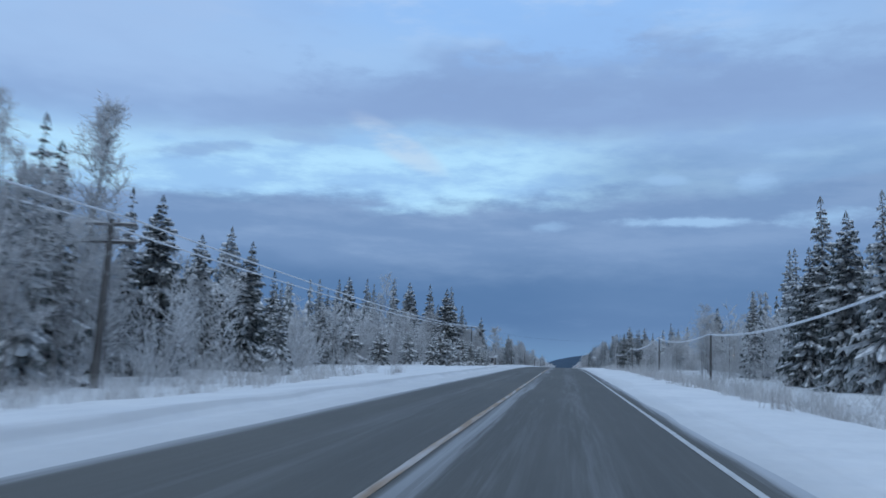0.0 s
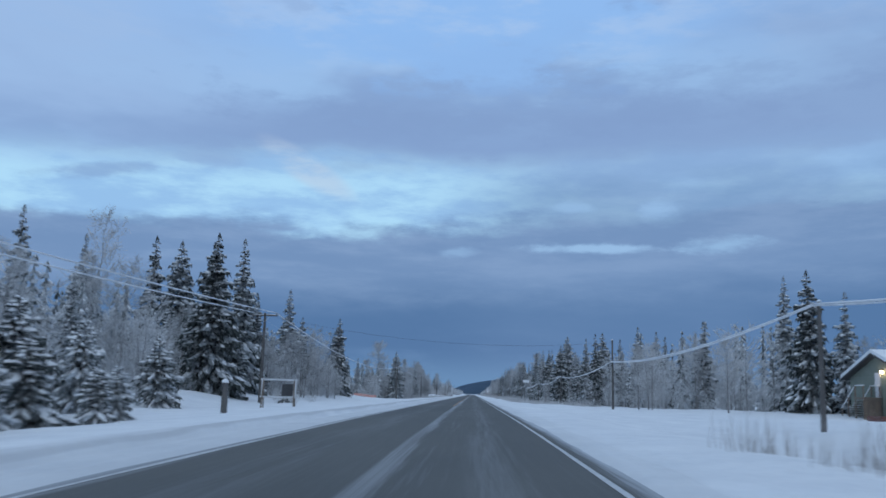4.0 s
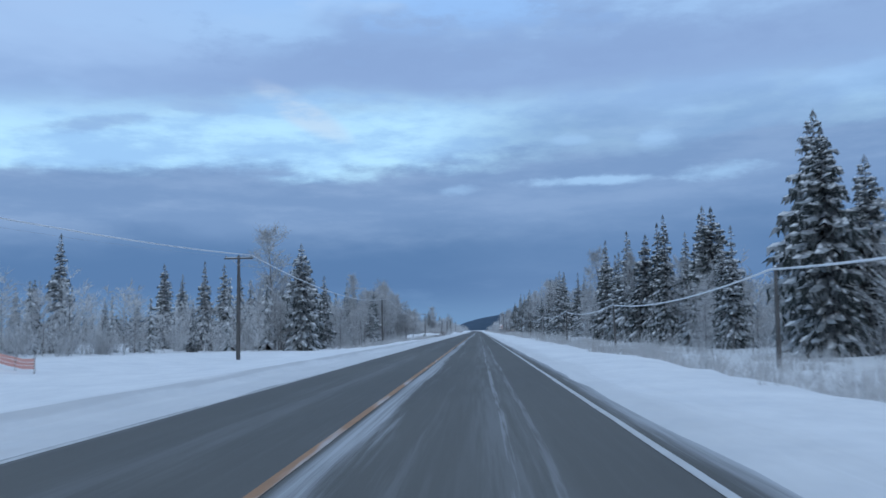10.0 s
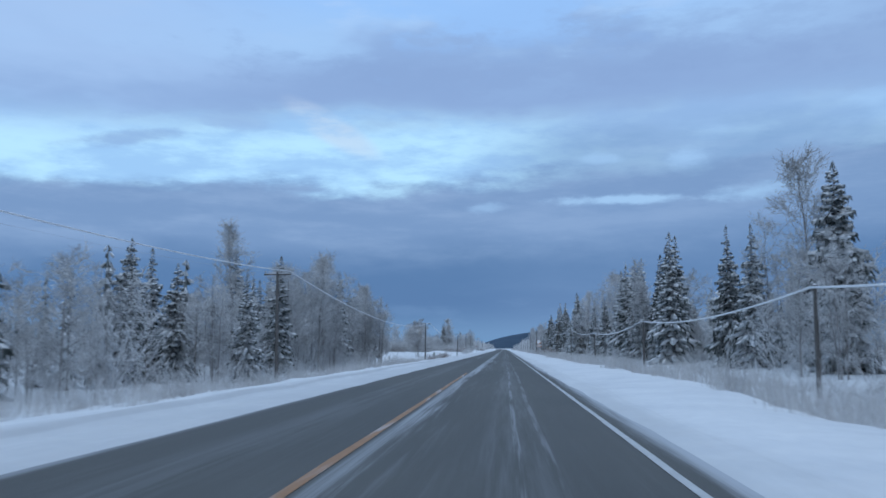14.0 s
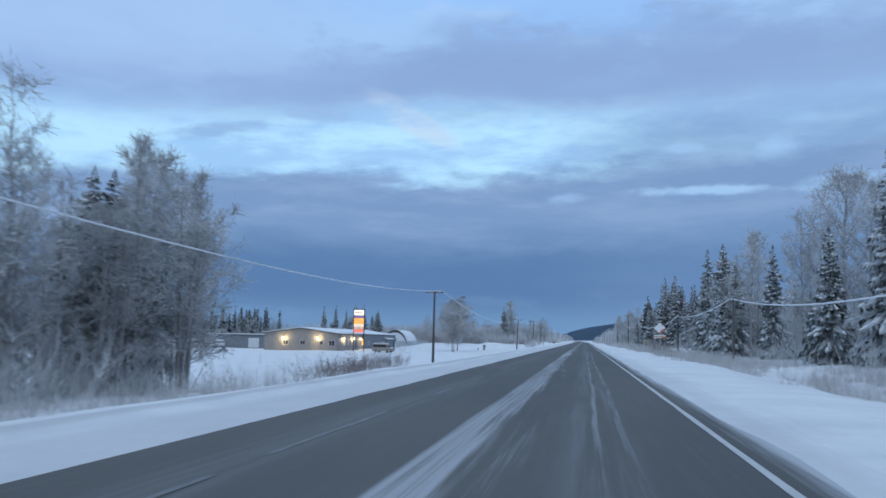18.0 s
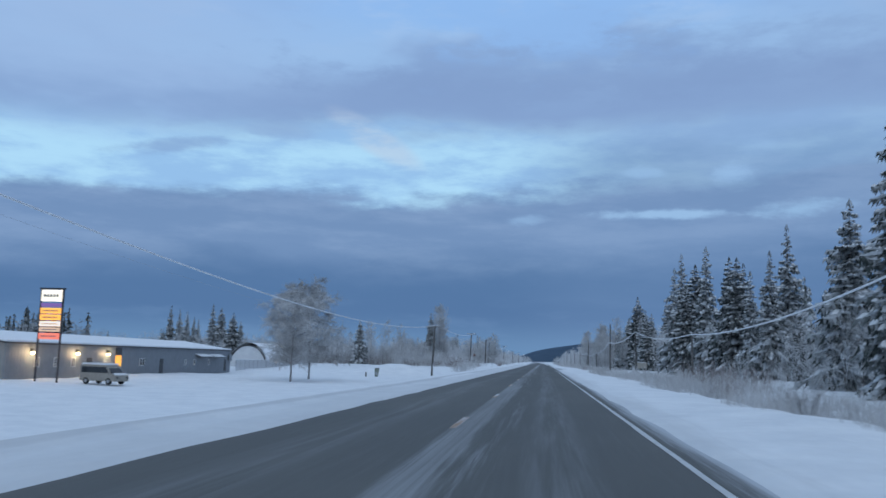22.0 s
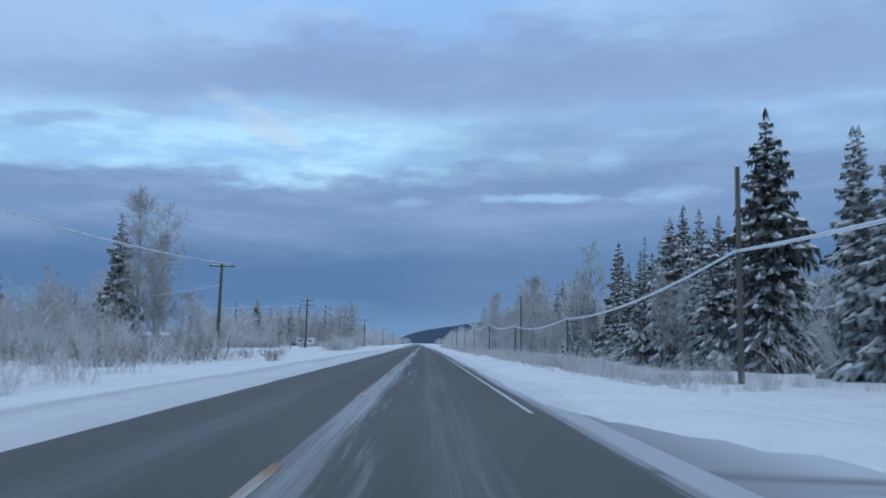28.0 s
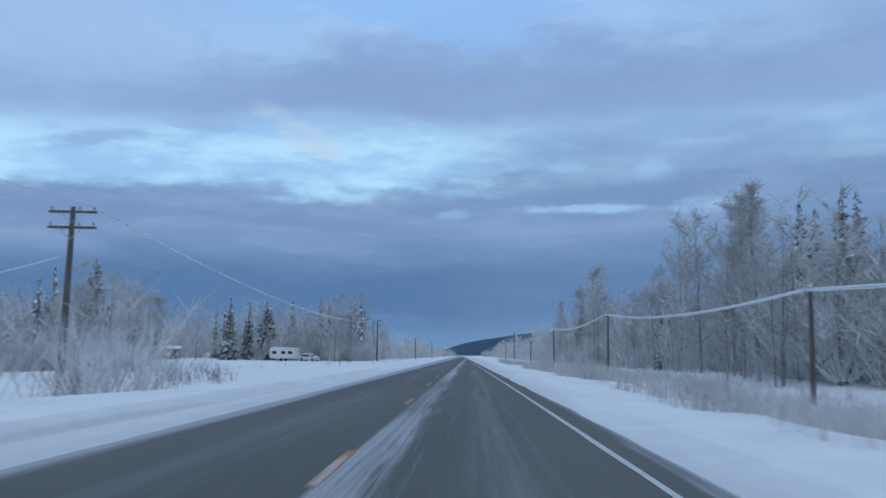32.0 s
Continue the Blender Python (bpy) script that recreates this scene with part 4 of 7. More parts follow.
for x, y, h in (
    (-20.0, 143.5, 4.9), (-19.0, 146.1, 5.7), (-18.5, 151.6, 5.0), (-45.0, 161.0, 15.1), (-44.0, 162.9, 13.4),
    (-19.0, 164.3, 4.7), (-44.0, 171.0, 15.8), (-44.0, 179.6, 17.1), (-42.0, 188.0, 17.3), (36.0, 189.5, 11.2),
    (-16.0, 189.7, 2.0), (34.0, 192.1, 13.6), (-25.5, 195.9, 16.3), (-24.0, 200.3, 7.9), (36.0, 205.0, 14.9),
    (27.6, 207.0, 9.9), (-45.0, 208.0, 17.9), (-25.8, 208.4, 17.9), (-26.5, 212.3, 14.0), (-25.0, 212.4, 11.6),
    (-33.0, 220.0, 19.5), (-39.0, 225.0, 20.4), (-33.0, 225.2, 16.3), (-30.0, 227.0, 10.2), (-44.0, 228.1, 21.5),
    (-30.0, 230.0, 11.1), (26.0, 239.6, 7.9), (-27.0, 240.0, 15.5),
):
    plant_spruce(x, y, h)
for x, y, h in (
    (25.0, 246.1, 8.4), (-35.0, 247.0, 15.5), (32.5, 249.0, 11.3), (-27.0, 250.9, 12.4), (-36.0, 255.6, 16.8),
    (32.5, 256.0, 12.7), (27.0, 258.9, 11.5), (30.0, 259.1, 11.0), (23.5, 264.6, 12.8), (-26.0, 268.7, 6.2),
    (25.9, 271.0, 13.5), (30.0, 275.8, 9.2), (27.0, 279.8, 11.3), (-25.6, 281.0, 15.1), (30.0, 283.0, 10.5),
    (24.6, 287.0, 13.6), (35.5, 288.0, 16.2), (30.0, 292.9, 11.9), (29.0, 296.5, 12.0), (25.0, 304.0, 11.1),
    (-40.0, 320.4, 6.9), (23.0, 322.0, 14.1), (26.0, 324.1, 10.3), (26.9, 325.0, 12.7), (25.3, 329.0, 16.6),
    (-44.0, 332.6, 8.3), (-46.0, 343.1, 11.1), (24.0, 345.0, 10.8),
):
    plant_spruce(x, y, h)
for x, y, h in (
    (24.0, 347.5, 9.9), (-50.0, 348.2, 8.1), (26.0, 355.6, 10.9), (28.0, 365.6, 15.4), (27.0, 366.3, 15.6),
    (-55.0, 373.1, 8.2), (27.0, 373.5, 13.4), (28.9, 375.0, 15.8), (25.0, 376.0, 16.0), (-55.0, 377.2, 9.4),
    (-52.0, 378.0, 15.3), (27.0, 390.2, 16.7), (-23.4, 392.0, 15.3), (26.0, 395.2, 15.6), (-37.0, 400.0, 13.3),
    (-41.0, 403.0, 14.0), (-52.0, 403.6, 9.1), (25.3, 405.0, 17.2), (-36.0, 405.3, 11.6), (24.4, 408.0, 14.1),
    (25.1, 416.0, 14.3), (-27.0, 417.1, 8.3), (-32.0, 417.7, 10.9), (-24.8, 418.0, 12.5), (-34.0, 419.1, 10.4),
    (-36.0, 419.4, 10.2), (24.2, 420.0, 17.2), (-33.0, 428.7, 13.3),
):
    plant_spruce(x, y, h)
for x, y, h in (
    (-59.0, 435.0, 16.5), (28.0, 446.0, 16.6), (-30.0, 447.6, 12.1), (-26.0, 448.2, 10.1), (-21.0, 452.1, 9.6),
    (-30.0, 452.4, 11.8), (25.0, 458.7, 13.4), (-66.0, 465.0, 16.6), (24.4, 465.0, 14.1), (-22.5, 469.1, 12.9),
    (-29.5, 476.0, 14.7), (22.0, 482.6, 15.8), (-29.5, 483.7, 11.8), (-29.5, 485.8, 11.7), (23.3, 486.0, 15.8),
    (23.0, 491.5, 12.9), (-28.5, 497.1, 10.3), (-27.5, 500.9, 10.7), (24.9, 501.0, 16.3), (25.0, 505.6, 15.7),
    (-24.7, 514.5, 15.6), (26.0, 513.5, 14.1), (23.0, 516.3, 9.9), (24.5, 518.7, 13.5), (-27.5, 508.0, 12.0),
    (23.5, 522.6, 11.6), (25.0, 523.6, 16.7), (26.0, 533.1, 16.2),
):
    plant_spruce(x, y, h)
for x, y, h in (
    (24.0, 535.0, 16.7), (26.0, 538.0, 18.1), (27.0, 540.9, 15.4), (26.0, 557.0, 17.7), (23.4, 565.0, 12.3),
    (24.0, 591.0, 13.5), (20.0, 603.4, 10.0), (22.0, 605.2, 13.5), (21.8, 613.0, 16.1), (21.9, 616.0, 16.3),
    (25.0, 621.5, 13.9), (24.6, 650.0, 18.8), (26.4, 664.5, 15.4), (26.0, 687.9, 14.0), (25.0, 692.2, 12.1),
    (29.3, 693.0, 17.6), (25.0, 700.5, 14.6), (25.0, 703.3, 14.9), (30.6, 722.0, 16.4), (26.3, 726.0, 19.4),
    (24.0, 730.9, 13.9), (27.0, 740.1, 18.0), (25.3, 743.0, 20.4), (24.0, 782.0, 11.1), (25.0, 783.7, 12.2),
    (25.0, 790.2, 12.3), (-90.0, 793.8, 8.0), (25.0, 793.9, 12.3),
):
    plant_spruce(x, y, h)
for x, y, h in (
    (24.0, 795.8, 13.2), (40.0, 802.1, 9.0), (36.0, 807.0, 15.3), (-88.0, 807.2, 11.0), (-87.0, 807.8, 10.3),
    (-44.7, 810.0, 11.5), (25.0, 810.0, 18.1), (32.0, 812.5, 17.6), (26.0, 823.2, 12.6), (26.0, 827.9, 9.6),
    (27.0, 830.5, 14.7), (-84.0, 831.3, 10.9), (29.0, 832.1, 14.3), (25.0, 834.0, 14.2), (31.0, 834.3, 12.6),
    (22.9, 837.0, 11.4), (28.0, 837.4, 13.1), (28.5, 841.1, 15.3), (-94.0, 842.0, 15.2), (-31.0, 845.5, 15.0),
    (28.5, 847.6, 9.9), (30.6, 848.0, 17.7), (-110.0, 849.0, 14.5), (30.0, 850.2, 12.2), (31.7, 852.0, 17.7),
    (28.0, 853.1, 9.8), (30.5, 855.5, 13.8), (27.5, 860.4, 10.7),
):
    plant_spruce(x, y, h)
for x, y, h in (
    (30.5, 860.7, 13.6), (30.0, 864.0, 16.2), (28.5, 865.5, 12.9), (28.5, 868.6, 10.7), (28.5, 872.0, 15.0),
    (29.4, 875.0, 16.6), (28.5, 889.1, 9.1), (29.5, 897.9, 9.0), (27.7, 903.0, 13.2), (27.0, 919.1, 13.5),
    (31.0, 933.0, 14.4), (31.0, 937.0, 15.4), (36.0, 940.0, 16.4), (38.0, 941.0, 17.4), (26.0, 968.8, 10.7),
    (-50.0, 1045.0, 13.3), (-48.0, 1052.3, 12.2), (-46.0, 1061.6, 13.5), (-49.0, 1105.0, 16.2),
):
    plant_spruce(x, y, h)

for x, y, h in (
    (-19.0, 29.3, 11.2), (-20.0, 35.1, 9.6), (-21.0, 41.2, 8.0), (-24.0, 43.3, 15.7), (-25.0, 58.1, 8.8),
    (-27.0, 91.7, 6.7), (-27.0, 114.6, 6.5), (-26.0, 115.4, 5.4), (20.0, 120.7, 7.8), (28.0, 121.1, 11.5),
    (22.0, 127.7, 10.2), (-28.0, 128.6, 7.5), (-24.0, 130.8, 5.5), (23.0, 135.0, 10.0), (-29.0, 139.9, 8.3),
    (24.0, 141.7, 9.4), (-27.0, 146.7, 8.6), (-24.0, 155.3, 6.4), (-40.0, 161.2, 8.7), (-28.0, 161.5, 10.0),
    (-40.0, 169.2, 9.4), (-23.0, 171.4, 7.3), (-38.0, 174.7, 8.6), (-26.0, 174.8, 10.6), (-37.0, 182.4, 7.9),
    (25.0, 188.5, 7.0), (-25.0, 195.7, 6.8), (-36.0, 195.9, 9.1),
):
    plant_birch(x, y, h)
for x, y, h in (
    (-26.0, 201.9, 6.7), (21.0, 202.8, 7.1), (-42.0, 203.5, 20.3), (26.0, 204.2, 8.6), (-32.0, 206.9, 9.5),
    (22.0, 208.9, 7.9), (21.0, 210.4, 7.6), (-23.0, 211.3, 6.8), (-28.0, 216.2, 7.8), (-24.0, 219.0, 7.4),
    (-23.0, 222.4, 7.6), (-24.0, 230.6, 9.1), (-23.0, 233.0, 10.6), (-23.0, 241.4, 7.9), (23.0, 245.2, 4.1),
    (-22.0, 249.9, 6.5), (-24.0, 251.3, 10.4), (-22.0, 257.3, 5.1), (-27.0, 259.8, 10.8), (22.0, 260.0, 4.6),
    (-24.0, 262.9, 8.5), (-24.0, 267.1, 5.0), (25.0, 280.2, 7.4), (-28.0, 280.8, 12.8), (27.0, 307.4, 12.2),
    (27.0, 316.9, 11.8), (-50.0, 342.2, 5.6), (21.0, 343.7, 5.8),
):
    plant_birch(x, y, h)
for x, y, h in (
    (22.0, 349.4, 7.6), (26.0, 374.0, 10.7), (-54.0, 395.9, 7.6), (25.0, 398.4, 13.6), (-30.0, 401.3, 19.3),
    (-50.0, 404.2, 7.5), (-34.0, 406.0, 10.8), (-30.0, 407.6, 12.4), (-46.0, 410.9, 8.4), (-22.0, 418.7, 5.3),
    (-20.0, 421.5, 4.5), (-23.0, 423.6, 8.5), (-30.0, 424.9, 6.9), (-40.0, 428.8, 10.6), (-38.0, 434.6, 14.7),
    (24.0, 434.9, 10.6), (23.0, 440.2, 9.5), (-22.0, 446.8, 9.5), (-24.0, 447.8, 7.8), (27.0, 449.1, 18.5),
    (27.0, 459.7, 14.5), (-26.0, 463.9, 16.2), (-22.0, 471.3, 12.1), (-25.5, 480.0, 13.6), (-24.5, 481.2, 13.5),
    (-23.5, 482.2, 9.7), (-22.0, 487.0, 15.2), (-22.4, 492.0, 15.5),
):
    plant_birch(x, y, h)
for x, y, h in (
    (-27.5, 494.0, 13.7), (-24.5, 494.3, 14.4), (-23.2, 496.0, 16.8), (-22.7, 500.0, 10.8), (-23.5, 501.4, 17.1),
    (24.0, 516.8, 16.1), (23.0, 517.6, 13.1), (-23.5, 522.1, 11.2), (-22.0, 523.7, 10.1), (-22.4, 528.0, 14.5),
    (-20.1, 528.6, 12.3), (-21.1, 531.0, 12.6), (-23.9, 532.0, 15.2), (-26.0, 542.0, 15.5), (27.0, 565.5, 17.4),
    (26.0, 570.8, 19.0), (26.0, 580.0, 18.7), (25.0, 582.4, 16.4), (23.0, 600.6, 16.7), (21.0, 604.8, 11.0),
    (25.0, 609.3, 16.9), (22.0, 620.5, 12.0), (26.0, 640.6, 16.8), (25.0, 710.2, 8.8), (-46.0, 791.1, 6.5),
    (-44.0, 795.0, 6.6), (-42.0, 810.8, 6.5), (-40.0, 818.0, 6.8),
):
    plant_birch(x, y, h)
for x, y, h in (
    (-36.0, 822.8, 7.7), (24.0, 826.6, 8.7), (-33.0, 833.7, 7.8), (-28.0, 842.5, 17.5), (-27.0, 844.9, 10.8),
    (-29.0, 852.0, 14.0), (-31.0, 857.5, 18.2), (-28.0, 858.1, 7.3), (-30.0, 870.2, 8.2), (24.0, 874.2, 16.6),
    (-30.0, 875.5, 8.1), (24.0, 913.5, 10.8), (22.0, 917.4, 11.4), (-22.0, 919.3, 7.6), (-26.0, 920.0, 8.4),
    (-24.0, 920.3, 7.3), (-22.0, 924.1, 5.9), (24.0, 927.9, 15.8), (22.0, 929.1, 11.5), (25.5, 936.0, 16.4),
    (26.0, 940.7, 16.7), (25.0, 947.0, 16.7), (26.0, 960.7, 18.3), (24.0, 964.2, 12.7), (23.0, 973.7, 10.0),
    (21.0, 995.0, 14.5), (22.0, 999.0, 16.5), (-50.0, 1022.2, 10.4),
):
    plant_birch(x, y, h)
for x, y, h in (
    (24.0, 1033.1, 15.3), (-23.0, 1034.0, 13.4), (-26.0, 1037.0, 13.4), (-30.0, 1043.8, 12.0), (23.0, 1067.3, 15.2),
    (-26.0, 1079.2, 17.0), (-24.0, 1118.9, 11.3),
):
    plant_birch(x, y, h)

w, c = birch_parts(66, 12.0, 1, 0.27, 15, 0.55, 44, 0.16, 0.42)
BIRCHES.append((mesh_of("trunk", *w, M_BIRCHBARK), mesh_of("crown", *c, M_FROST), "broad bare deciduous tree grey with hoar frost"))
for x, y, h in ((-62, 943, 17.0), (-67, 938, 16.0), (-57, 950, 15.5), (-71, 946, 16.5)):
    plant_birch(x, y, h, 4)
for x, y, h in ((-9.0, 111.5, 1.8), (-10.3, 112.5, 3.1), (-9.3, 114.6, 2.4), (-10.7, 116.5, 3.5), (-9.4, 117.6, 1.9), (-10.1, 120.2, 2.8), (-9.5, 122.8, 2.2), (-10.5, 124.6, 3.0), (-9.7, 127.4, 2.1), (-10.4, 130.5, 2.6), (-9.9, 134.0, 1.8), (-10.7, 137.5, 2.0), (-11.7, 110.5, 2.3), (-12.3, 118.5, 4.0), (-12.1, 126.5, 3.4)):
    plant_spruce(x, y, h)
for x, y, h in ((-24.5, 397, 8.6), (-26, 400.5, 7.8), (-24.2, 403, 9.2), (-26.2, 406, 7.7), (-24.8, 409, 8.5)):
    plant_spruce(x, y, h)
for x, y, h in ((-24.5, 526.5, 12.2), (-26.0, 531.0, 13.2), (-25.2, 534.5, 12.0)):
    plant_spruce(x, y, h)
for x, y, h in ((-22.3, 525.0, 11.5), (-23.6, 529.5, 12.5), (-22.4, 533.0, 12.0)):
    plant_birch(x, y, h, 3)
for x, y, h in ((-89, 795, 13.5), (-85.5, 797, 12), (-78.5, 796, 14), (-73, 795, 12)):
    plant_spruce(x, y, h)
plant_birch(23.0, 829.0, 8.8, 5)
plant_birch(-23.2, 519.0, 15.6, 4)
for x, y, h in ((-26.5, 493, 12), (-28, 498, 13), (-25.5, 504.5, 11.5), (-28.5, 505.5, 13), (-26.5, 511, 11), (-29, 514, 13), (-27.5, 520.5, 12), (-29.5, 525.5, 12.5), (-28, 530, 12)):
    plant_birch(x, y, h, 3)
for x, y, h in ((-31, 496, 13), (-31.5, 503, 14.5), (-30.5, 510, 12.5), (-32, 517.5, 14), (-31, 523.5, 12.5), (-30, 533, 12)):
    plant_spruce(x, y, h)
for y, x, h in ((701.6, -30.7, 12.6), (705.0, -31.6, 12.8), (713.5, -31.5, 14.5)):
    plant_birch(x, y, h, 6)
plant_spruce(24.8, 748.0, 18.6, 0)


# verge line of the woods on each side: where it stands, along the road
LEFT_EDGE = ((-60, -19), (40, -20), (80, -25), (105, -26), (150, -24), (186, -26), (205, -33), (222, -29), (280, -25), (292, -40), (330, -46), (375, -40), (392, -24), (440, -22), (512, -22), (534, -23.5), (541, -140), (768, -140), (800, -76), (813, -50), (823, -30), (835, -29), (855, -31), (859, -62), (893, -62), (898, -30), (960, -32), (1000, -30), (1040, -29), (1200, -25), (1600, -25))
RIGHT_EDGE = ((-60, 24), (100, 26), (118, 22), (146, 25), (154, 56), (192, 56), (197, 27), (230, 24), (400, 24.5), (560, 23), (700, 24.5), (745, 26), (752, 48), (768, 44), (775, 25), (820, 25.5), (870, 28), (930, 27), (1000, 23), (1600, 24))


def line_at(y, keys):
    for (a, p), (b, q) in zip(keys, keys[1:]):
        if y <= b:
            return p + (q - p) * (y - a) / (b - a)
    return keys[-1][1]


def open_yard(x, y):
    """Cleared ground round the shed and the parked trailer."""
    shed = 856 < y < 934 and -62 < x < -33 - 0.5 * max(y - 893, 0)
    shed = shed or (928 < y < 1054 and 1.6 - 0.372 * (y - 859) < x < -12)
    return shed or (950 < y < 1054 and 0.5 - 0.165 * (y - 778) < x < -18) or (738 < y < 845 and x > 3 + 0.364 * (y - 698))


def free(x, y, r):
    if open_yard(x, y):
        return False
    return all((x - px) ** 2 + (y - py) ** 2 > r * r for px, py, ph in PLANTED)


fill = random.Random(17)
# second rank of single trees just behind the ones along the verge
RANK = []
for keys, sgn in ((LEFT_EDGE, -1), (RIGHT_EDGE, 1)):
    y = -20.0
    while y < 1120:
        y += fill.uniform(2.6, 5.0)
        edge = line_at(y, keys)
        if abs(edge) > 100:
            continue
        x = edge + sgn * fill.uniform(1.0, 9.0)
        if not free(x, y, 2.4):
            continue
        near = [h for px, py, h in PLANTED if abs(py - y) < 25 and px * sgn > 0]
        cap = (sum(near) / len(near) if near else 11) * 0.9
        frosty = 0.72 if (sgn < 0 and y > 740) or (sgn > 0 and y > 900) else 0.5
        RANK.append(("b" if fill.random() < frosty else "s", x, y, min(fill.uniform(6, 12), cap)))
fill.shuffle(RANK)
extra, room = [], {"s": 70, "b": 95}
for kind, x, y, h in RANK:
    if room[kind] > 0 and free(x, y, 2.2):
        room[kind] -= 1
        (plant_spruce if kind == "s" else plant_birch)(x, y, h)
    else:
        extra.append(("b", x, y, h * 0.85))


def far_spruce(seed):
    """Unit-high spruce of ragged drooping boughs, light enough to repeat by the hundred."""
    rng = random.Random(seed)
    gv, gf, sv, sf = [], [], [], []
    # close inner boughs round the stem
    for k in range(6):
        a = k * 1.047
        gv.append(Vector((math.cos(a) * 0.05, math.sin(a) * 0.05, 0.06)))
    gv.append(Vector((0, 0, 1.02)))
    gf += [(k, (k + 1) % 6, 6) for k in range(6)]
    for w in range(17):
        s = 0.05 + 0.93 * (w + rng.uniform(-0.4, 0.4)) / 16
        s = min(max(s, 0.05), 0.97)
        r = 0.145 * (1 - s) ** 0.75 + 0.016
        for k in range(4):
            a = rng.uniform(0, 6.28)
            L = r * rng.uniform(0.7, 1.25)
            c, q = math.cos(a), math.sin(a)
            d = L * rng.uniform(0.3, 0.7)
            wd = L * rng.uniform(0.2, 0.36)
            base, tip = Vector((0, 0, s + 0.03)), Vector((c * L, q * L, s - d))
            l = Vector((c * L * 0.6 - q * wd, q * L * 0.6 + c * wd, s - d * 0.9))
            t = Vector((c * L * 0.6 + q * wd, q * L * 0.6 - c * wd, s - d * 0.9))
            m = base.lerp(tip, 0.6) + Vector((0, 0, 0.008))
            o = len(gv)
            gv += [base, l, tip, t, m]
            gf += [(o, o + 1, o + 4), (o + 1, o + 2, o + 4), (o + 2, o + 3, o + 4), (o + 3, o, o + 4)]
            if rng.random() < 0.55:
                up = Vector((0, 0, 0.012))
                o = len(sv)
                sv += [m.lerp(base, 0.45) + up, m.lerp(l, 0.75) + up, m.lerp(tip, 0.85) + up, m.lerp(t, 0.75) + up]
                sf.append((o, o + 1, o + 2, o + 3))
    return (gv, gf), (sv, sf)


def far_birch(seed, willow=False):
    """Unit-high frosted tree: a brush of fine rising branches, or a round many-stemmed willow."""
    rng = random.Random(seed)
    v, f = [], []

    def sliver(p, d, w):
        sd = d.cross(Vector((rng.gauss(0, 1), rng.gauss(0, 1), rng.gauss(0, 1)))).normalized() * w
        o = len(v)
        v.extend((p - sd, p + sd, p + d))
        f.append((o, o + 1, o + 2))

    wide = rng.uniform(0.30, 0.42) if willow else rng.uniform(0.15, 0.24)
    for _ in range(64 if willow else 44):
        a = rng.uniform(0, 6.28)
        c, q = math.cos(a), math.sin(a)
        if willow:
            p = Vector((c * 0.08 * rng.random(), q * 0.08 * rng.random(), 0.02))
            d = Vector((c, q, 0)) * wide * rng.random() ** 0.5
            d.z = (0.95 - 1.5 * (d.length / wide) ** 2 * 0.35) * rng.uniform(0.45, 1.0)
        else:
            s = rng.uniform(0.03, 0.88)
            p = Vector((0.01 * c, 0.01 * q, s))
            r = wide * (0.55 + 0.75 * math.sin(math.pi * min(s + 0.12, 1.0))) * (1.0 - 0.5 * s) * rng.uniform(0.6, 1.25)
            d = Vector((c * r, q * r, min(r * rng.uniform(0.4, 1.5), 1.02 - s)))
        sliver(p, d, 0.0035)
        for _ in range(8 if willow else 7):
            u = rng.uniform(0.3, 1.0)
            t = (d.normalized() + Vector((rng.gauss(0, 0.6), rng.gauss(0, 0.6), rng.gauss(0.1, 0.5)))).normalized() * rng.uniform(0.045, 0.12)
            sliver(p + d * u, t, rng.uniform(0.0024, 0.0046))
    return v, f


def forest(name, trees, label, bare=False):
    """Woods behind the first ranks: small spruces and frosted crowns joined into one mesh."""
    rng = random.Random(3)
    shapes = []
    for i in range(5):
        t2 = tube([(0, 0, -0.04), (0, 0, 0.9)], [0.012, 0.002], 3, False)
        shapes.append((t2, *far_spruce(90 + i)))
    for i in range(5):
        t2 = tube([(0, 0, -0.04), (0.01, 0.01, 0.4), (0.0, 0.02, 0.85)], [0.0042, 0.003, 0.001], 3, False)
        shapes.append((None if i > 2 else t2, far_birch(95 + i, i > 2), None))
    V, F, MI = [], [], []
    total = 0
    for kind, x, y, h in trees:
        if open_yard(x, y):
            continue
        sh = shapes[rng.randrange(5) if kind == "s" else 8 + rng.randrange(2) if kind == "w" or h < 5.5 else 5 + rng.randrange(4)]
        a = rng.uniform(0, 6.28)
        ca, sa = math.cos(a), math.sin(a)
        z = ground_z(x, y)
        k = h * rng.uniform(0.9, 1.15) * (1.4 if bare else 1.0)
        for vf, mi in zip(sh, (2, 0 if kind == "s" else 1, 3)):
            if vf is None or (bare and mi == 3):
                continue
            arr = np.array([tuple(v) for v in vf[0]])
            out = np.empty_like(arr)
            out[:, 0] = x + k * (arr[:, 0] * ca - arr[:, 1] * sa)
            out[:, 1] = y + k * (arr[:, 0] * sa + arr[:, 1] * ca)
            out[:, 2] = z + h * arr[:, 2]
            V.append(out)
            F += [tuple(i + total for i in q) for q in vf[1]]
            MI += [mi] * len(vf[1])
            total += len(arr)
    me = bpy.data.meshes.new(name)
    me.from_pydata(np.concatenate(V).tolist(), [], F)
    for m in (M_NEEDLE, M_FROST, M_BARK, M_SNOWLOAD):
        me.materials.append(m)
    me.polygons.foreach_set("material_index", MI)
    me.update()
    return tagged(new(name, me), label, "forest", kind="stuff")


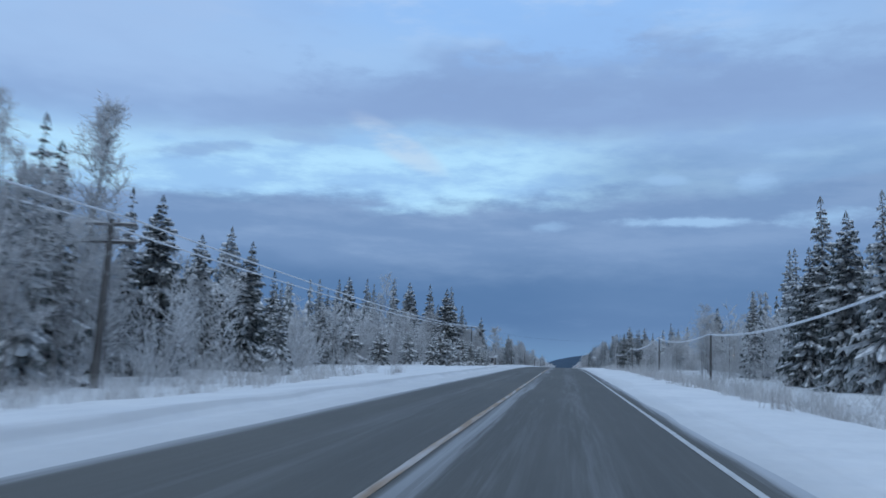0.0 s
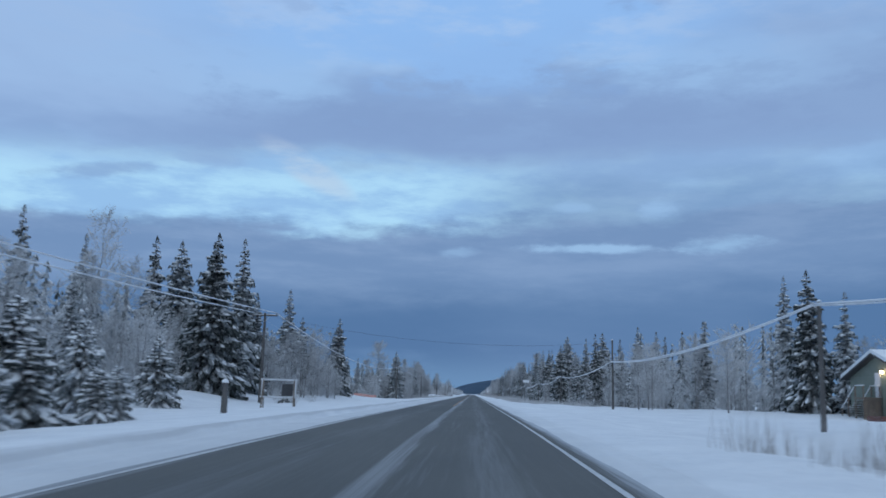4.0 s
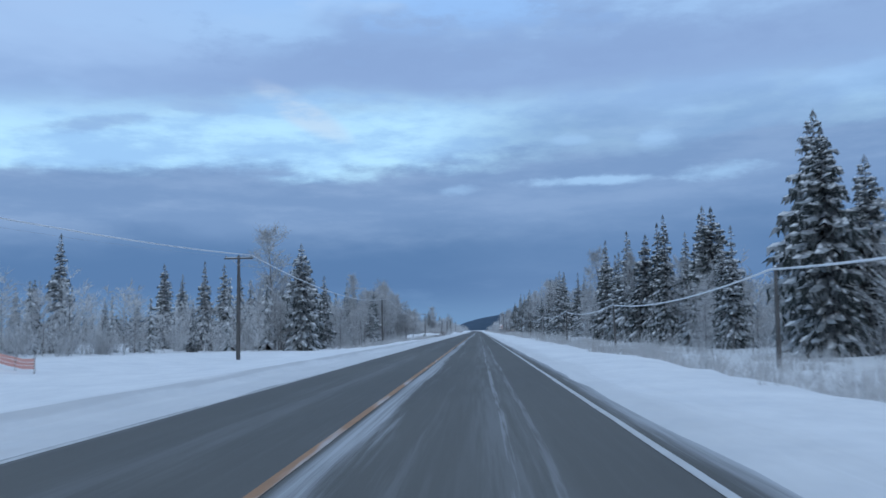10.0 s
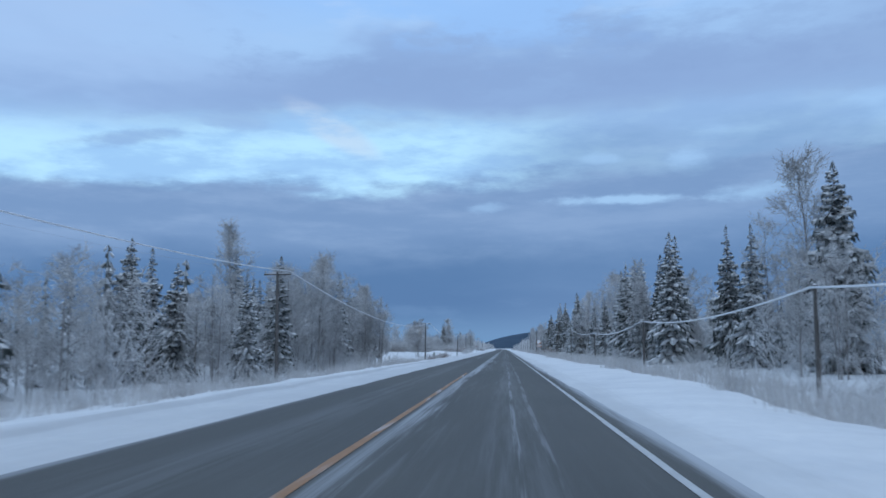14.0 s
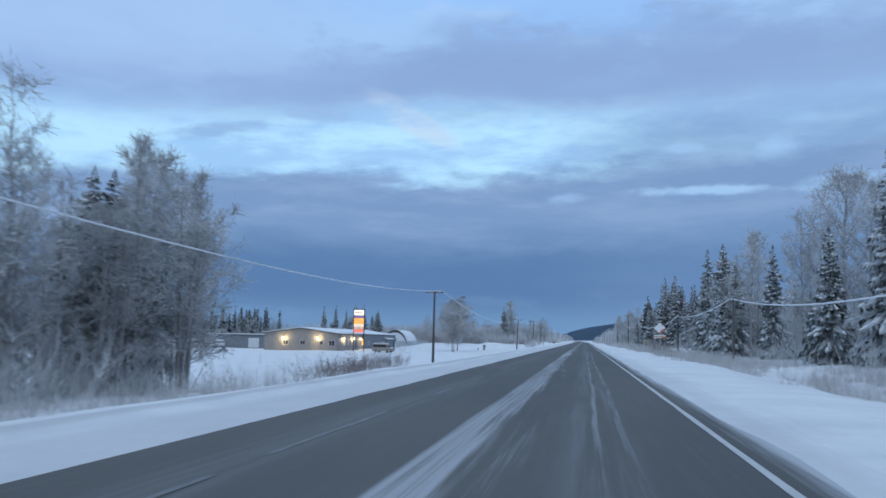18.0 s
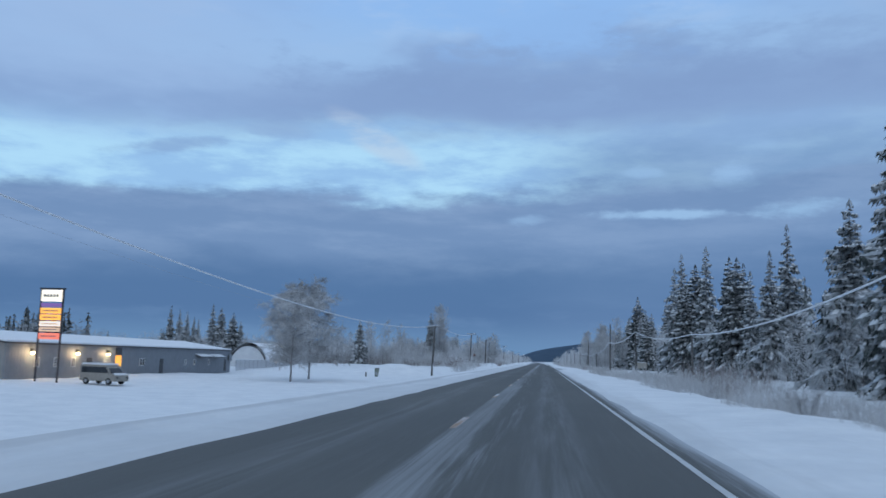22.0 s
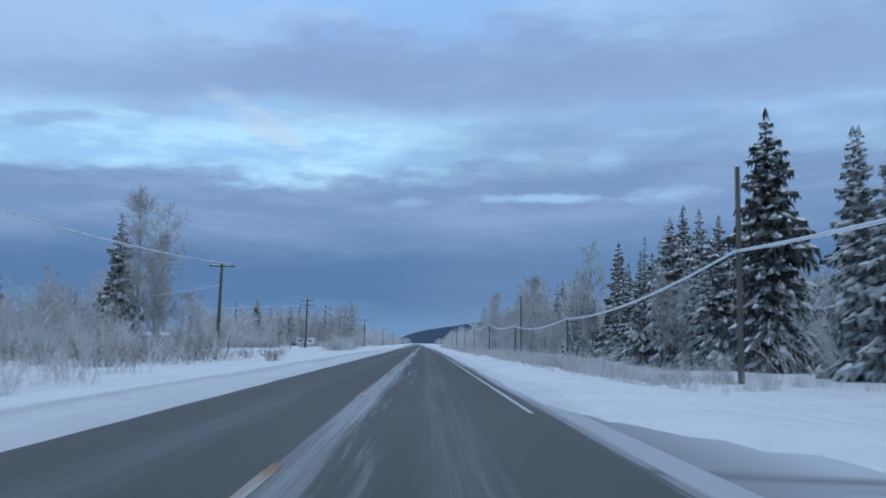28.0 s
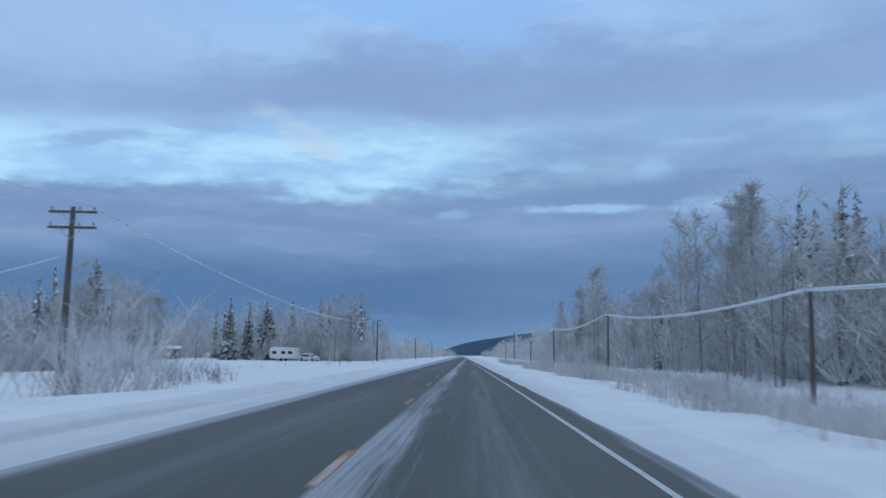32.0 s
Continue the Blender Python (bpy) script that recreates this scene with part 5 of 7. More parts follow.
back_l = [e for e in extra if e[1] < 0]
back_r = [e for e in extra if e[1] > 0]
for keys, sgn, store in ((LEFT_EDGE, -1, back_l), (RIGHT_EDGE, 1, back_r)):
    y = -30.0
    while y < 1700:
        y += 2.5 if y < 1100 else 4.6
        edge = line_at(y, keys)
        if abs(edge) > 100:
            continue
        late = y > 1000 or (sgn < 0 and y > 740)
        if late:
            for off in (-0.5, 1.6):
                store.append(("b", edge + sgn * (off + fill.uniform(-1.2, 1.2)), y + fill.uniform(-1, 1), fill.uniform(2.4, 4.8)))
        for off in ((3.0, 8.0) if y > 1200 else (3.0, 7.0, 11.5) if late else (3.0, 7.0, 12.5)):
            if fill.random() < (0.12 if y < 1100 else 0.3):
                continue
            spruce = off > 4 and fill.random() < (0.07 if late else 0.55 if sgn < 0 and y < 280 else 0.4)
            h = fill.uniform(7.5, 11.0) * (1.0 + 0.45 * noise.noise((y * 0.045, sgn * 3.0, 0.0))) * (1.15 if sgn > 0 else 1.0) if late and y > 930 else fill.uniform(6.0, 8.5) if spruce and late else fill.uniform(7.0, 12.0) if spruce else fill.uniform(6.0, 10.0)
            if y > 1180 and off < 5:
                h *= 1.1
            store.append(("s" if spruce else "w" if late and fill.random() < (0.75 if sgn < 0 else 0.4) else "b", edge + sgn * (off + fill.uniform(-2.4, 2.4)), y + fill.uniform(-1, 1), h))
# dark spruce wood beyond the yard and the field
dark = []
for row in range(3):
    y = 590.0
    while y < 930:
        y += fill.uniform(1.1, 2.5)
        x = -150 + (y - 600) * 0.2 - row * 6 + fill.uniform(-2, 2)
        frosted = fill.random() < 0.34
        if y > 800:
            dark.append(("w", x, y, fill.uniform(3.5, 6.5)))
            continue
        dark.append((fill.choice("bw") if frosted else "s", x, y, fill.uniform(7.0, 10.0) if frosted else fill.uniform(8.0, 12.5)))
for _ in range(90):
    y = fill.uniform(775, 850)
    back_r.append(("b", 70 + fill.uniform(0, 40), y + 72, fill.uniform(4.0, 7.5)))
# frosted willows beyond the cleared yard
for _ in range(520):
    y = fill.uniform(812, 905)
    x = fill.uniform(-125, -33) if y < 855 else fill.uniform(-125, -64)
    back_l.append(("w", x, y, fill.uniform(5.0, 9.5)))
# frosted stand on the other side of the highway
for _ in range(70):
    back_r.append((fill.choice("bbw"), fill.uniform(24, 36), fill.uniform(895, 1015), fill.uniform(9.0, 15.0)))
# taller trees closing the far side of the yard
for _ in range(120):
    y = fill.uniform(1057, 1105)
    x = fill.uniform(-80, -24)
    back_l.append((fill.choice("bbbbws"), x, y, fill.uniform(8.0, 15.0)))
for _ in range(110):
    back_l.append(("w", fill.uniform(-85, -22), fill.uniform(1055, 1078), fill.uniform(6.5, 11.0)))
# woods that close the straight far ahead, and behind the start
for _ in range(420):
    y = fill.uniform(1700, 2500)
    s = fill.choice((-1, 1))
    (back_l if s < 0 else back_r).append((fill.choice("sb"), s * fill.uniform(22, 70), y, fill.uniform(7, 12)))
forest("forest", back_l, "mixed boreal woods of snowy spruce and frosted birch")
forest("forest", dark, "dark spruce wood beyond the snowy field", True)
forest("forest", back_r, "mixed boreal woods of snowy spruce and frosted birch")

# frosted willow thicket along the foot of the woods
def thicket(name, spots, label, mat):
    rng = random.Random(8)
    shapes = [np.array([tuple(v) for v in shrub_parts(180 + i, 1.0, 10, 5)[0]]) for i in range(5)]
    faces = [shrub_parts(180 + i, 1.0, 10, 5)[1] for i in range(5)]
    V, F, total = [], [], 0
    for x, y, h in spots:
        if open_yard(x, y):
            continue
        i = rng.randrange(5)
        a = rng.uniform(0, 6.28)
        arr = shapes[i]
        out = np.empty_like(arr)
        k = h * rng.uniform(0.9, 1.4)
        out[:, 0] = x + k * (arr[:, 0] * math.cos(a) - arr[:, 1] * math.sin(a))
        out[:, 1] = y + k * (arr[:, 0] * math.sin(a) + arr[:, 1] * math.cos(a))
        out[:, 2] = ground_z(x, y) + h * arr[:, 2]
        V.append(out)
        F += [tuple(q + total for q in f) for f in faces[i]]
        total += len(arr)
    return tagged(new(name, mesh_of(name, np.concatenate(V).tolist(), F, mat)), label, "shrubs", kind="stuff")


spots_l, spots_r = [], []
for keys, sgn, store in ((LEFT_EDGE, -1, spots_l), (RIGHT_EDGE, 1, spots_r)):
    y = 5.0
    while y < 1150:
        y += fill.uniform(0.8, 2.0)
        edge = line_at(y, keys)
        if abs(edge) > 100:
            continue
        tall = 1.35 if (sgn < 0 and y > 740) or (sgn > 0 and y > 880) else 1.0
        store.append((edge + sgn * fill.uniform(-2.0, 5.0), y, tall * fill.uniform(1.3, 3.6)))
        if fill.random() < 0.4:
            store.append((edge + sgn * fill.uniform(3.0, 12.0), y, tall * fill.uniform(2.5, 4.6)))
for y0, y1, x0, x1, n in ((25, 125, 10, 19, 110), (230, 560, 11, 21, 330), (560, 704, 10, 20, 220), (655, 690, 12, 18, 40), (785, 1010, 9.5, 19, 150)):
    for _ in range(n):
        spots_r.append((fill.uniform(x0, x1), fill.uniform(y0, y1), fill.uniform(0.5, 1.5)))
for y0, y1, x0, x1, n in ((785, 1010, 7.4, 13.5, 110), (560, 700, 8.2, 13.5, 90), (235, 520, 8.6, 14.0, 140), (25, 120, 7.8, 13.0, 50)):
    for _ in range(n):
        x, y = fill.uniform(x0, x1), fill.uniform(y0, y1)
        if noise.noise((x * 0.3, y * 0.11, 2.0)) > -0.05:
            spots_r.append((x, y, fill.uniform(0.6, 1.35)))
for y0, y1, x0, x1, n in ((5, 60, -19, -11, 50), (392, 526, -20, -10, 140), (925, 985, -21, -15, 60)):
    for _ in range(n):
        spots_l.append((fill.uniform(x0, x1), fill.uniform(y0, y1), fill.uniform(0.6, 1.7)))
# bushes along the far side of the cleared ground, and under the trees beside it
grown = 0
while grown < 330:
    x, y = fill.uniform(-92, -14), fill.uniform(850, 1110)
    if not open_yard(x, y) and (open_yard(x, y - 8) or open_yard(x + 8, y) or open_yard(x + 5, y - 6)):
        spots_l.append((x, y, fill.uniform(2.2, 5.8)))
        grown += 1
for y0, y1, x0, x1, n, h in ((838, 868, -33, -27.5, 26, 4.2), (226, 288, -35, -26, 60, 4.8), (292, 390, -52, -42, 60, 3.4), (814, 850, -100, -46, 120, 5.6)):
    for _ in range(n):
        spots_l.append((fill.uniform(x0, x1), fill.uniform(y0, y1), fill.uniform(0.45, 1.0) * h))
spots_l += [(fill.uniform(-13.6, -9.2), fill.uniform(885, 893), fill.uniform(2.0, 3.6)) for _ in range(16)]
spots_l += [(fill.uniform(-24, -20.5), fill.uniform(505, 533), fill.uniform(2.0, 4.2)) for _ in range(50)]
spots_l += [(fill.uniform(-27, -23.5), fill.uniform(216, 274), fill.uniform(3.5, 6.0)) for _ in range(60)]
for y0, y1, x0, x1, n in ((786, 1010, 7.0, 16.5, 230), (556, 700, 7.8, 15.0, 70), (240, 520, 8.6, 15.0, 90)):
    for _ in range(n):
        cx, cy, wide = fill.uniform(x0, x1), fill.uniform(y0, y1), fill.uniform(0.25, 0.75)
        tall = fill.uniform(0.7, 1.3)
        spots_r += [(cx + fill.gauss(0, wide * 0.6), cy + fill.gauss(0, wide), tall * fill.uniform(0.7, 1.15)) for _ in range(5)]
# bushes before the willows beyond the yard
spots_l += [(fill.uniform(-50, -16), fill.uniform(812, 832), fill.uniform(2.2, 4.8)) for _ in range(110)]
spots_l += [(fill.uniform(-18, -13.5), fill.uniform(778, 800), fill.uniform(1.4, 3.2)) for _ in range(34)]
spots_l += [(fill.uniform(-105, -48), fill.uniform(812, 830), fill.uniform(3.0, 6.0)) for _ in range(110)]
thicket("thicket", spots_l, "thicket of bare willows white with hoar frost", M_FROST)
thicket("thicket", spots_r, "thicket of bare willows white with hoar frost", M_FROST)
brown = [(fill.uniform(-11.5, -7.8), fill.uniform(519, 532), fill.uniform(0.6, 1.15)) for _ in range(70)]
brown += [(fill.uniform(9, 15), fill.uniform(92, 122), fill.uniform(0.5, 1.2)) for _ in range(40)]
brown += [(fill.uniform(9.2, 11.0), fill.uniform(576.5, 580), fill.uniform(1.0, 1.8)) for _ in range(18)]
brown += [(fill.uniform(15, 19), fill.uniform(656, 678), fill.uniform(1.2, 2.6)) for _ in range(26)]
brown += [(fill.uniform(7.7, 8.3), fill.uniform(727.3, 728.3), fill.uniform(0.7, 1.0)) for _ in range(4)]
brown += [(fill.uniform(-9.6, -8.8), fill.uniform(815, 817.5), fill.uniform(1.1, 1.6)) for _ in range(6)]
brown += [(fill.uniform(-21, -15.5), fill.uniform(834, 842), fill.uniform(1.0, 2.2)) for _ in range(12)]
brown += [(fill.uniform(-14.5, -9), fill.uniform(885, 903), fill.uniform(0.7, 1.4)) for _ in range(34)]
brown += [(fill.uniform(-90, -16), fill.uniform(809, 816), fill.uniform(1.4, 3.0)) for _ in range(110)]
brown += [(fill.uniform(-25, -18.5), fill.uniform(820, 845), fill.uniform(1.4, 3.4)) for _ in range(40)]
brown += [(fill.uniform(12.0, 13.4), fill.uniform(644, 648), fill.uniform(1.4, 2.4)) for _ in range(14)]
thicket("thicket", brown, "bare brown bushes lightly dusted with frost", M_TWIG)
for y0, y1, x0, x1, n in ((20, 125, 8.5, 15, 24), (290, 560, 11, 18, 46), (560, 704, 10, 18, 44), (785, 1000, 10.5, 17, 60), (395, 520, -17, -12, 26), (840, 960, -22, -14, 12), (20, 70, -19, -12, 16), (185, 210, -20, -14, 6)):
    for _ in range(n):
        plant_shrub(fill.uniform(x0, x1), fill.uniform(y0, y1), fill.uniform(0.35, 0.85))


def grass(name, areas, label):
    """Clumps of dead stems furred with frost, in drifts."""
    V, F = [], []
    rng = random.Random(29)
    for y0, y1, x0, x1, n in areas:
        for _ in range(n):
            x, y = rng.uniform(x0, x1), rng.uniform(y0, y1)
            lush = 0.7 * noise.noise((x * 0.25, y * 0.14, 3.0)) + 1.1 * noise.noise((x * 0.55, y * 0.4, 8.0))
            if lush < 0.27:
                continue
            z = ground_z(x, y) - 0.03
            tall = 0.75 + 0.7 * min(max(lush + 0.2, 0.0), 1.0)
            for _ in range(8):
                a, l = rng.uniform(0, 6.28), rng.uniform(0.25, 0.85) * tall
                bx, by = x + rng.gauss(0, 0.16), y + rng.gauss(0, 0.16)
                w = 0.012
                o = len(V)
                s, c = w * math.sin(a), w * math.cos(a)
                lean = rng.uniform(0.1, 0.5) * l
                V += [(bx - s, by + c, z), (bx + s, by - c, z), (bx + math.cos(a) * lean, by + math.sin(a) * lean, z + l)]
                F.append((o, o + 1, o + 2))
    return tagged(new(name, mesh_of(name, V, F, M_GRASS)), label, "grass", kind="stuff")


grass("grass", ((20, 128, 6.9, 18, 4000), (226, 560, 7.3, 21, 15200), (560, 704, 7.2, 20, 7400), (783, 1020, 6.7, 19.5, 10500)), "dead frosted grass standing through the snow")
grass("grass", ((5, 60, -19, -8.5, 1700), (388, 526, -21, -8.0, 5400), (800, 980, -26, -15, 260)), "dead frosted grass standing through the snow")


def ridge():
    verts, faces = [], []
    n = 60
    for j in range(2):
        for i in range(n + 1):
            x = -140 + 1520 * i / n
            s = i / n
            top = 130 * (1 - math.exp(-s * 5.6)) * (1 - 0.35 * s) + 5 * noise.noise((s * 9, 0, 0)) + 2.5 * noise.noise((s * 60, 1, 0))
            verts.append((x, 4150 + 300 * j, -8 if j == 0 else max(top, -5) + 2))
    for i in range(n):
        faces.append((i, i + 1, n + 2 + i, n + 1 + i))
    return mesh_of("hill", verts, faces, M_HILL, True)


tagged(new("hill", ridge()), "low wooded ridge, blue with distance", "hill", kind="structure")

# ---- power and telephone lines ----


def pole_part(h, r=0.15):
    return tube([(0, 0, -0.6), (0, 0, 0.02), (0, 0, h * 0.5), (0, 0, h)], [r * 1.15, r * 1.1, r * 0.95, r * 0.72], 12)


def arm_bm(half, z):
    return box(-half, -0.06, z - 0.06, half, 0.06, z + 0.06, 0.012)


def insulator(x, y, z):
    return tube([(x, y, z), (x, y, z + 0.05), (x, y, z + 0.07), (x, y, z + 0.13), (x, y, z + 0.16), (x, y, z + 0.22)], [0.02, 0.02, 0.06, 0.055, 0.03, 0.035], 8)


M_CERAMIC = material("grey_ceramic", (0.22, 0.21, 0.22), 0.3, (0.15, 0.15, 0.16), 6)


def power_pole(x, y, top, lean=0.0, double=False):
    g = ground_z(x, y)
    h = top - g
    root = empty("power_pole", pose(x, y, g, 0, lean, 0))
    part("pole", pole_part(h, 0.17), M_POLE, root)
    for n, z in enumerate((h - 0.25, h - 1.05) if double else (h - 0.25,)):
        arm = part("crossarm", arm_bm(1.25, z), M_POLE, root)
        part("snow", box(-1.2, -0.05, z + 0.06, 1.2, 0.05, z + 0.13, 0.03), M_SNOWLOAD, arm, "strip of snow on the crossarm")
        for sx in (-1.1, 0.35, 1.1):
            part("insulator", insulator(sx, 0, z + 0.06), M_CERAMIC, arm)
        for s in (-1, 1):
            part("brace", tube([(s * 0.62, -0.07, z - 0.03), (0, -0.19, z - 0.62)], [0.02, 0.02], 5), M_GALV, arm)
    tagged(root, "weathered wooden power pole with a snow-topped crossarm" if not double else "weathered wooden power pole with two snow-topped crossarms", "utility pole", "power line poles")
    return top


LEFT_POLES = ((-40, 7.6, 0), (36, 5.7, 1.2), (191, 8.3, 0), (342, 7.95, 0), (454, 8.2, -0.6), (602, 7.75, 0.5), (752, 7.45, 2.6), (838, 8.75, 1.0), (902, 8.5, 0.8), (1050, 8.9, 0), (1185, 7.6, 0), (1330, 8, 0))
for y, top, lean in LEFT_POLES:
    power_pole(-18.7, y, top, lean, y in (36, 902))


def cable(name, a, b, sag, r, mat, label, sides=6, n=22, rough=0.0):
    a, b = Vector(a), Vector(b)
    pts, rad = [], []
    for i in range(n + 1):
        s = i / n
        pts.append(a.lerp(b, s) - Vector((0, 0, sag * 4 * s * (1 - s))))
        rad.append(r * (1 + rough * noise.noise((s * 70, a.y, 0))))
    me = mesh_of(name, *tube(pts, rad, sides), mat, True)
    return tagged(new(name, me), label, "cable", "overhead lines")


for (y0, t0, _), (y1, t1, _) in zip(LEFT_POLES, LEFT_POLES[1:]):
    sag = 0.5 + ((y1 - y0) / 100.0) ** 2 * 0.9
    if y0 < 150:
        sag = 1.0
    for dx in (-1.1, 1.1):
        white = y0 < 150 or (dx > 0 and y0 != 838)
        cable("power_line", (-18.7 + dx, y0, t0 + 0.02), (-18.7 + dx, y1, t1 + 0.02), sag, 0.045 if white else 0.005, M_CABLE if white else M_GALV, "power conductor coated in white frost" if white else "thin bare power conductor", 6, 24, 0.12)

PHONE = ((-10, 4.4), (43, 4.2), (95.5, 4.2), (146.4, 5.6), (204, 7.4), (261, 4.6), (313.5, 4.2), (366.5, 3.9), (419.5, 4.3), (472.3, 4.3), (524, 3.9), (577, 5.9), (631, 5.5), (683, 4.5), (737, 6.6), (794, 10.2), (845, 4.2), (899, 4.5), (957, 6.1), (1019, 6.3), (1080, 5.6), (1161, 9.5), (1230, 6))
HOOK = {204: 5.05, 794: 6.0, 1161: 5.5}


def phone_pole(x, y, top, lean=0.0):
    g = ground_z(x, y)
    root = empty("telephone_pole", pose(x, y, g, 0, lean, 0))
    h = top - g
    part("pole", pole_part(h, 0.12 if h < 8 else 0.16), M_POLE, root)
    part("snow", tube([(0, 0, h), (0, 0, h + 0.05), (0.01, 0, h + 0.1)], [0.09, 0.09, 0.03], 8), M_SNOWLOAD, root, "cap of snow")
    hz = HOOK.get(round(y), top) - g if round(y) in HOOK else h - 0.12
    part("bracket", box(-0.2, -0.03, hz - 0.05, -0.07, 0.03, hz + 0.02, 0.008), M_GALV, root)
    tagged(root, "short grey wooden telephone pole standing in snow" if h < 8 else "tall grey wooden utility pole standing in snow", "utility pole", "telephone line poles")


for n, (y, top) in enumerate(PHONE):
    phone_pole(17.0, y, top, (0.4, -0.8, 0.2, 0.0, -0.5, 0.6)[n % 6] if y != 737 else -2.0)
phone_pole(17.0, 889.5, 8.9, -0.5)
for (y0, t0), (y1, t1) in zip(PHONE, PHONE[1:]):
    a, b = HOOK.get(round(y0), t0 - 0.1), HOOK.get(round(y1), t1 - 0.1)
    cable("telephone_cable", (16.8, y0, a), (16.8, y1, b), 0.75, 0.055, M_CABLE, "telephone cable thickly coated in white frost", 7, 24, 0.12)
    if y0 < 200 or 730 < y0 < 960:
        cable("telephone_cable", (16.75, y0, a - 0.08), (16.75, y1, b - 0.08), 0.78, 0.03, M_CABLE, "thin lower telephone cable white with frost", 6, 24, 0.3)
cable("service_wire", (-18.7, 191, 8.1), (17.0, 204, 7.2), 1.4, 0.009, M_WIRE, "dark service wire strung across the highway", 5, 30)
for y, z0, z1, sag in ((838, 6.6, 4.5, 0.8), (902, 7.42, 7.0, 0.2), (902, 6.07, 4.0, 0.9)):
    cable("service_wire", (-18.7, y, z0), (-60, y + 25, z1), sag, 0.032, M_CABLE, "frosted service wire leading to a house", 5, 16)

# ---- buildings ----
M_SIDING = material("grey_metal_siding", (0.30, 0.30, 0.29), 0.55, (0.25, 0.25, 0.245), 1.2, 5, 0.15, 8)
M_SIDING2 = material("blue_grey_siding", (0.24, 0.26, 0.28), 0.55, (0.20, 0.215, 0.235), 1.2, 5, 0.15, 8)
M_GREEN = material("grey_green_siding", (0.22, 0.25, 0.21), 0.7, (0.18, 0.205, 0.175), 2.5, 5, 0.2, 9)
M_TRIM = material("dark_trim", (0.06, 0.06, 0.065), 0.5, (0.04, 0.04, 0.045), 5)
M_WHITEPAINT = material("white_painted_metal", (0.72, 0.73, 0.74), 0.45, (0.60, 0.61, 0.63), 3, 5, 0.1, 12)
M_WOOD = material("bare_wood", (0.25, 0.20, 0.16), 0.8, (0.15, 0.12, 0.10), 4, 5, 0.3, 22, stretch=(1, 1, 0.3))
M_FABRIC = material("white_shelter_fabric", (0.72, 0.73, 0.74), 0.7, (0.60, 0.62, 0.64), 1.0, 5, 0.2, 3)
M_TYRE = material("tyre_rubber", (0.03, 0.03, 0.032), 0.8, (0.02, 0.02, 0.02), 9)
M_RED = material("red_paint", (0.19, 0.075, 0.06), 0.6, (0.13, 0.055, 0.045), 4)
M_ORANGE = material("faded_orange_sign", (0.62, 0.25, 0.13), 0.55, (0.50, 0.20, 0.10), 6)
M_RUST = material("weathered_orange_sign", (0.36, 0.15, 0.09), 0.6, (0.26, 0.11, 0.07), 6)
M_ORANGENET = material("orange_plastic_net", (0.78, 0.42, 0.36), 0.6, (0.66, 0.30, 0.25), 5)
M_BEIGE = material("beige_board", (0.34, 0.32, 0.28), 0.7, (0.27, 0.25, 0.22), 3, 5, 0.2, 12)
M_GLASS = bpy.data.materials.new("window_glass")
M_GLASS.use_nodes = True
gb = M_GLASS.node_tree.nodes["Principled BSDF"]
gb.inputs["Base Color"].default_value = (0.02, 0.025, 0.03, 1)
gb.inputs["Roughness"].default_value = 0.08
L_WARM = glow("warm_lamp_glass", (1.0, 0.74, 0.40), 25.0)
L_WHITE = glow("lit_white_panel", (1.0, 0.88, 0.70), 0.85)
L_ORANGE = glow("lit_orange_panel", (1.0, 0.48, 0.08), 0.85)
L_RED = glow("lit_red_panel", (0.95, 0.22, 0.14), 0.75)
L_PURPLE = glow("lit_purple_panel", (0.22, 0.12, 0.34), 0.5)
L_CREAM = glow("lit_cream_panel", (1.0, 0.80, 0.64), 0.75)
L_BROWN = glow("lit_brown_panel", (0.75, 0.50, 0.34), 0.55)


def lamp(name, at, power, colour, size=0.15):
    ob = new(name, bpy.data.lights.new(name, "POINT"))
    ob.data.energy, ob.data.color, ob.data.shadow_soft_size = power, colour, size
    ob.location = at
    return ob


def ribs_wall(x0, y0, x1, y1, z0, z1, pitch=0.6, depth=0.03, t=0.16):
    """A wall of ribbed sheet metal from one corner to the other, with thickness."""
    a, b = Vector((x0, y0, 0)), Vector((x1, y1, 0))
    d = (b - a)
    L = d.length
    d.normalize()
    n = Vector((d.y, -d.x, 0))
    prof = []
    s = 0.0
    while s < L:
        for q, o in ((0, 0), (pitch * 0.7, 0), (pitch * 0.78, depth), (pitch * 0.92, depth)):
            if s + q < L:
                prof.append((s + q, o))
        s += pitch
    prof.append((L, 0))
    verts, faces = [], []
    for s, o in prof:
        p = a + d * s + n * o
        q = a + d * s - n * t
        verts += [(p.x, p.y, z0), (p.x, p.y, z1), (q.x, q.y, z1), (q.x, q.y, z0)]
    for i in range(len(prof) - 1):
        e = 4 * i
        faces += [(e, e + 4, e + 5, e + 1), (e + 1, e + 5, e + 6, e + 2), (e + 2, e + 6, e + 7, e + 3)]
    m = 4 * (len(prof) - 1)
    faces += [(0, 1, 2, 3), (m, m + 3, m + 2, m + 1)]
    return verts, faces


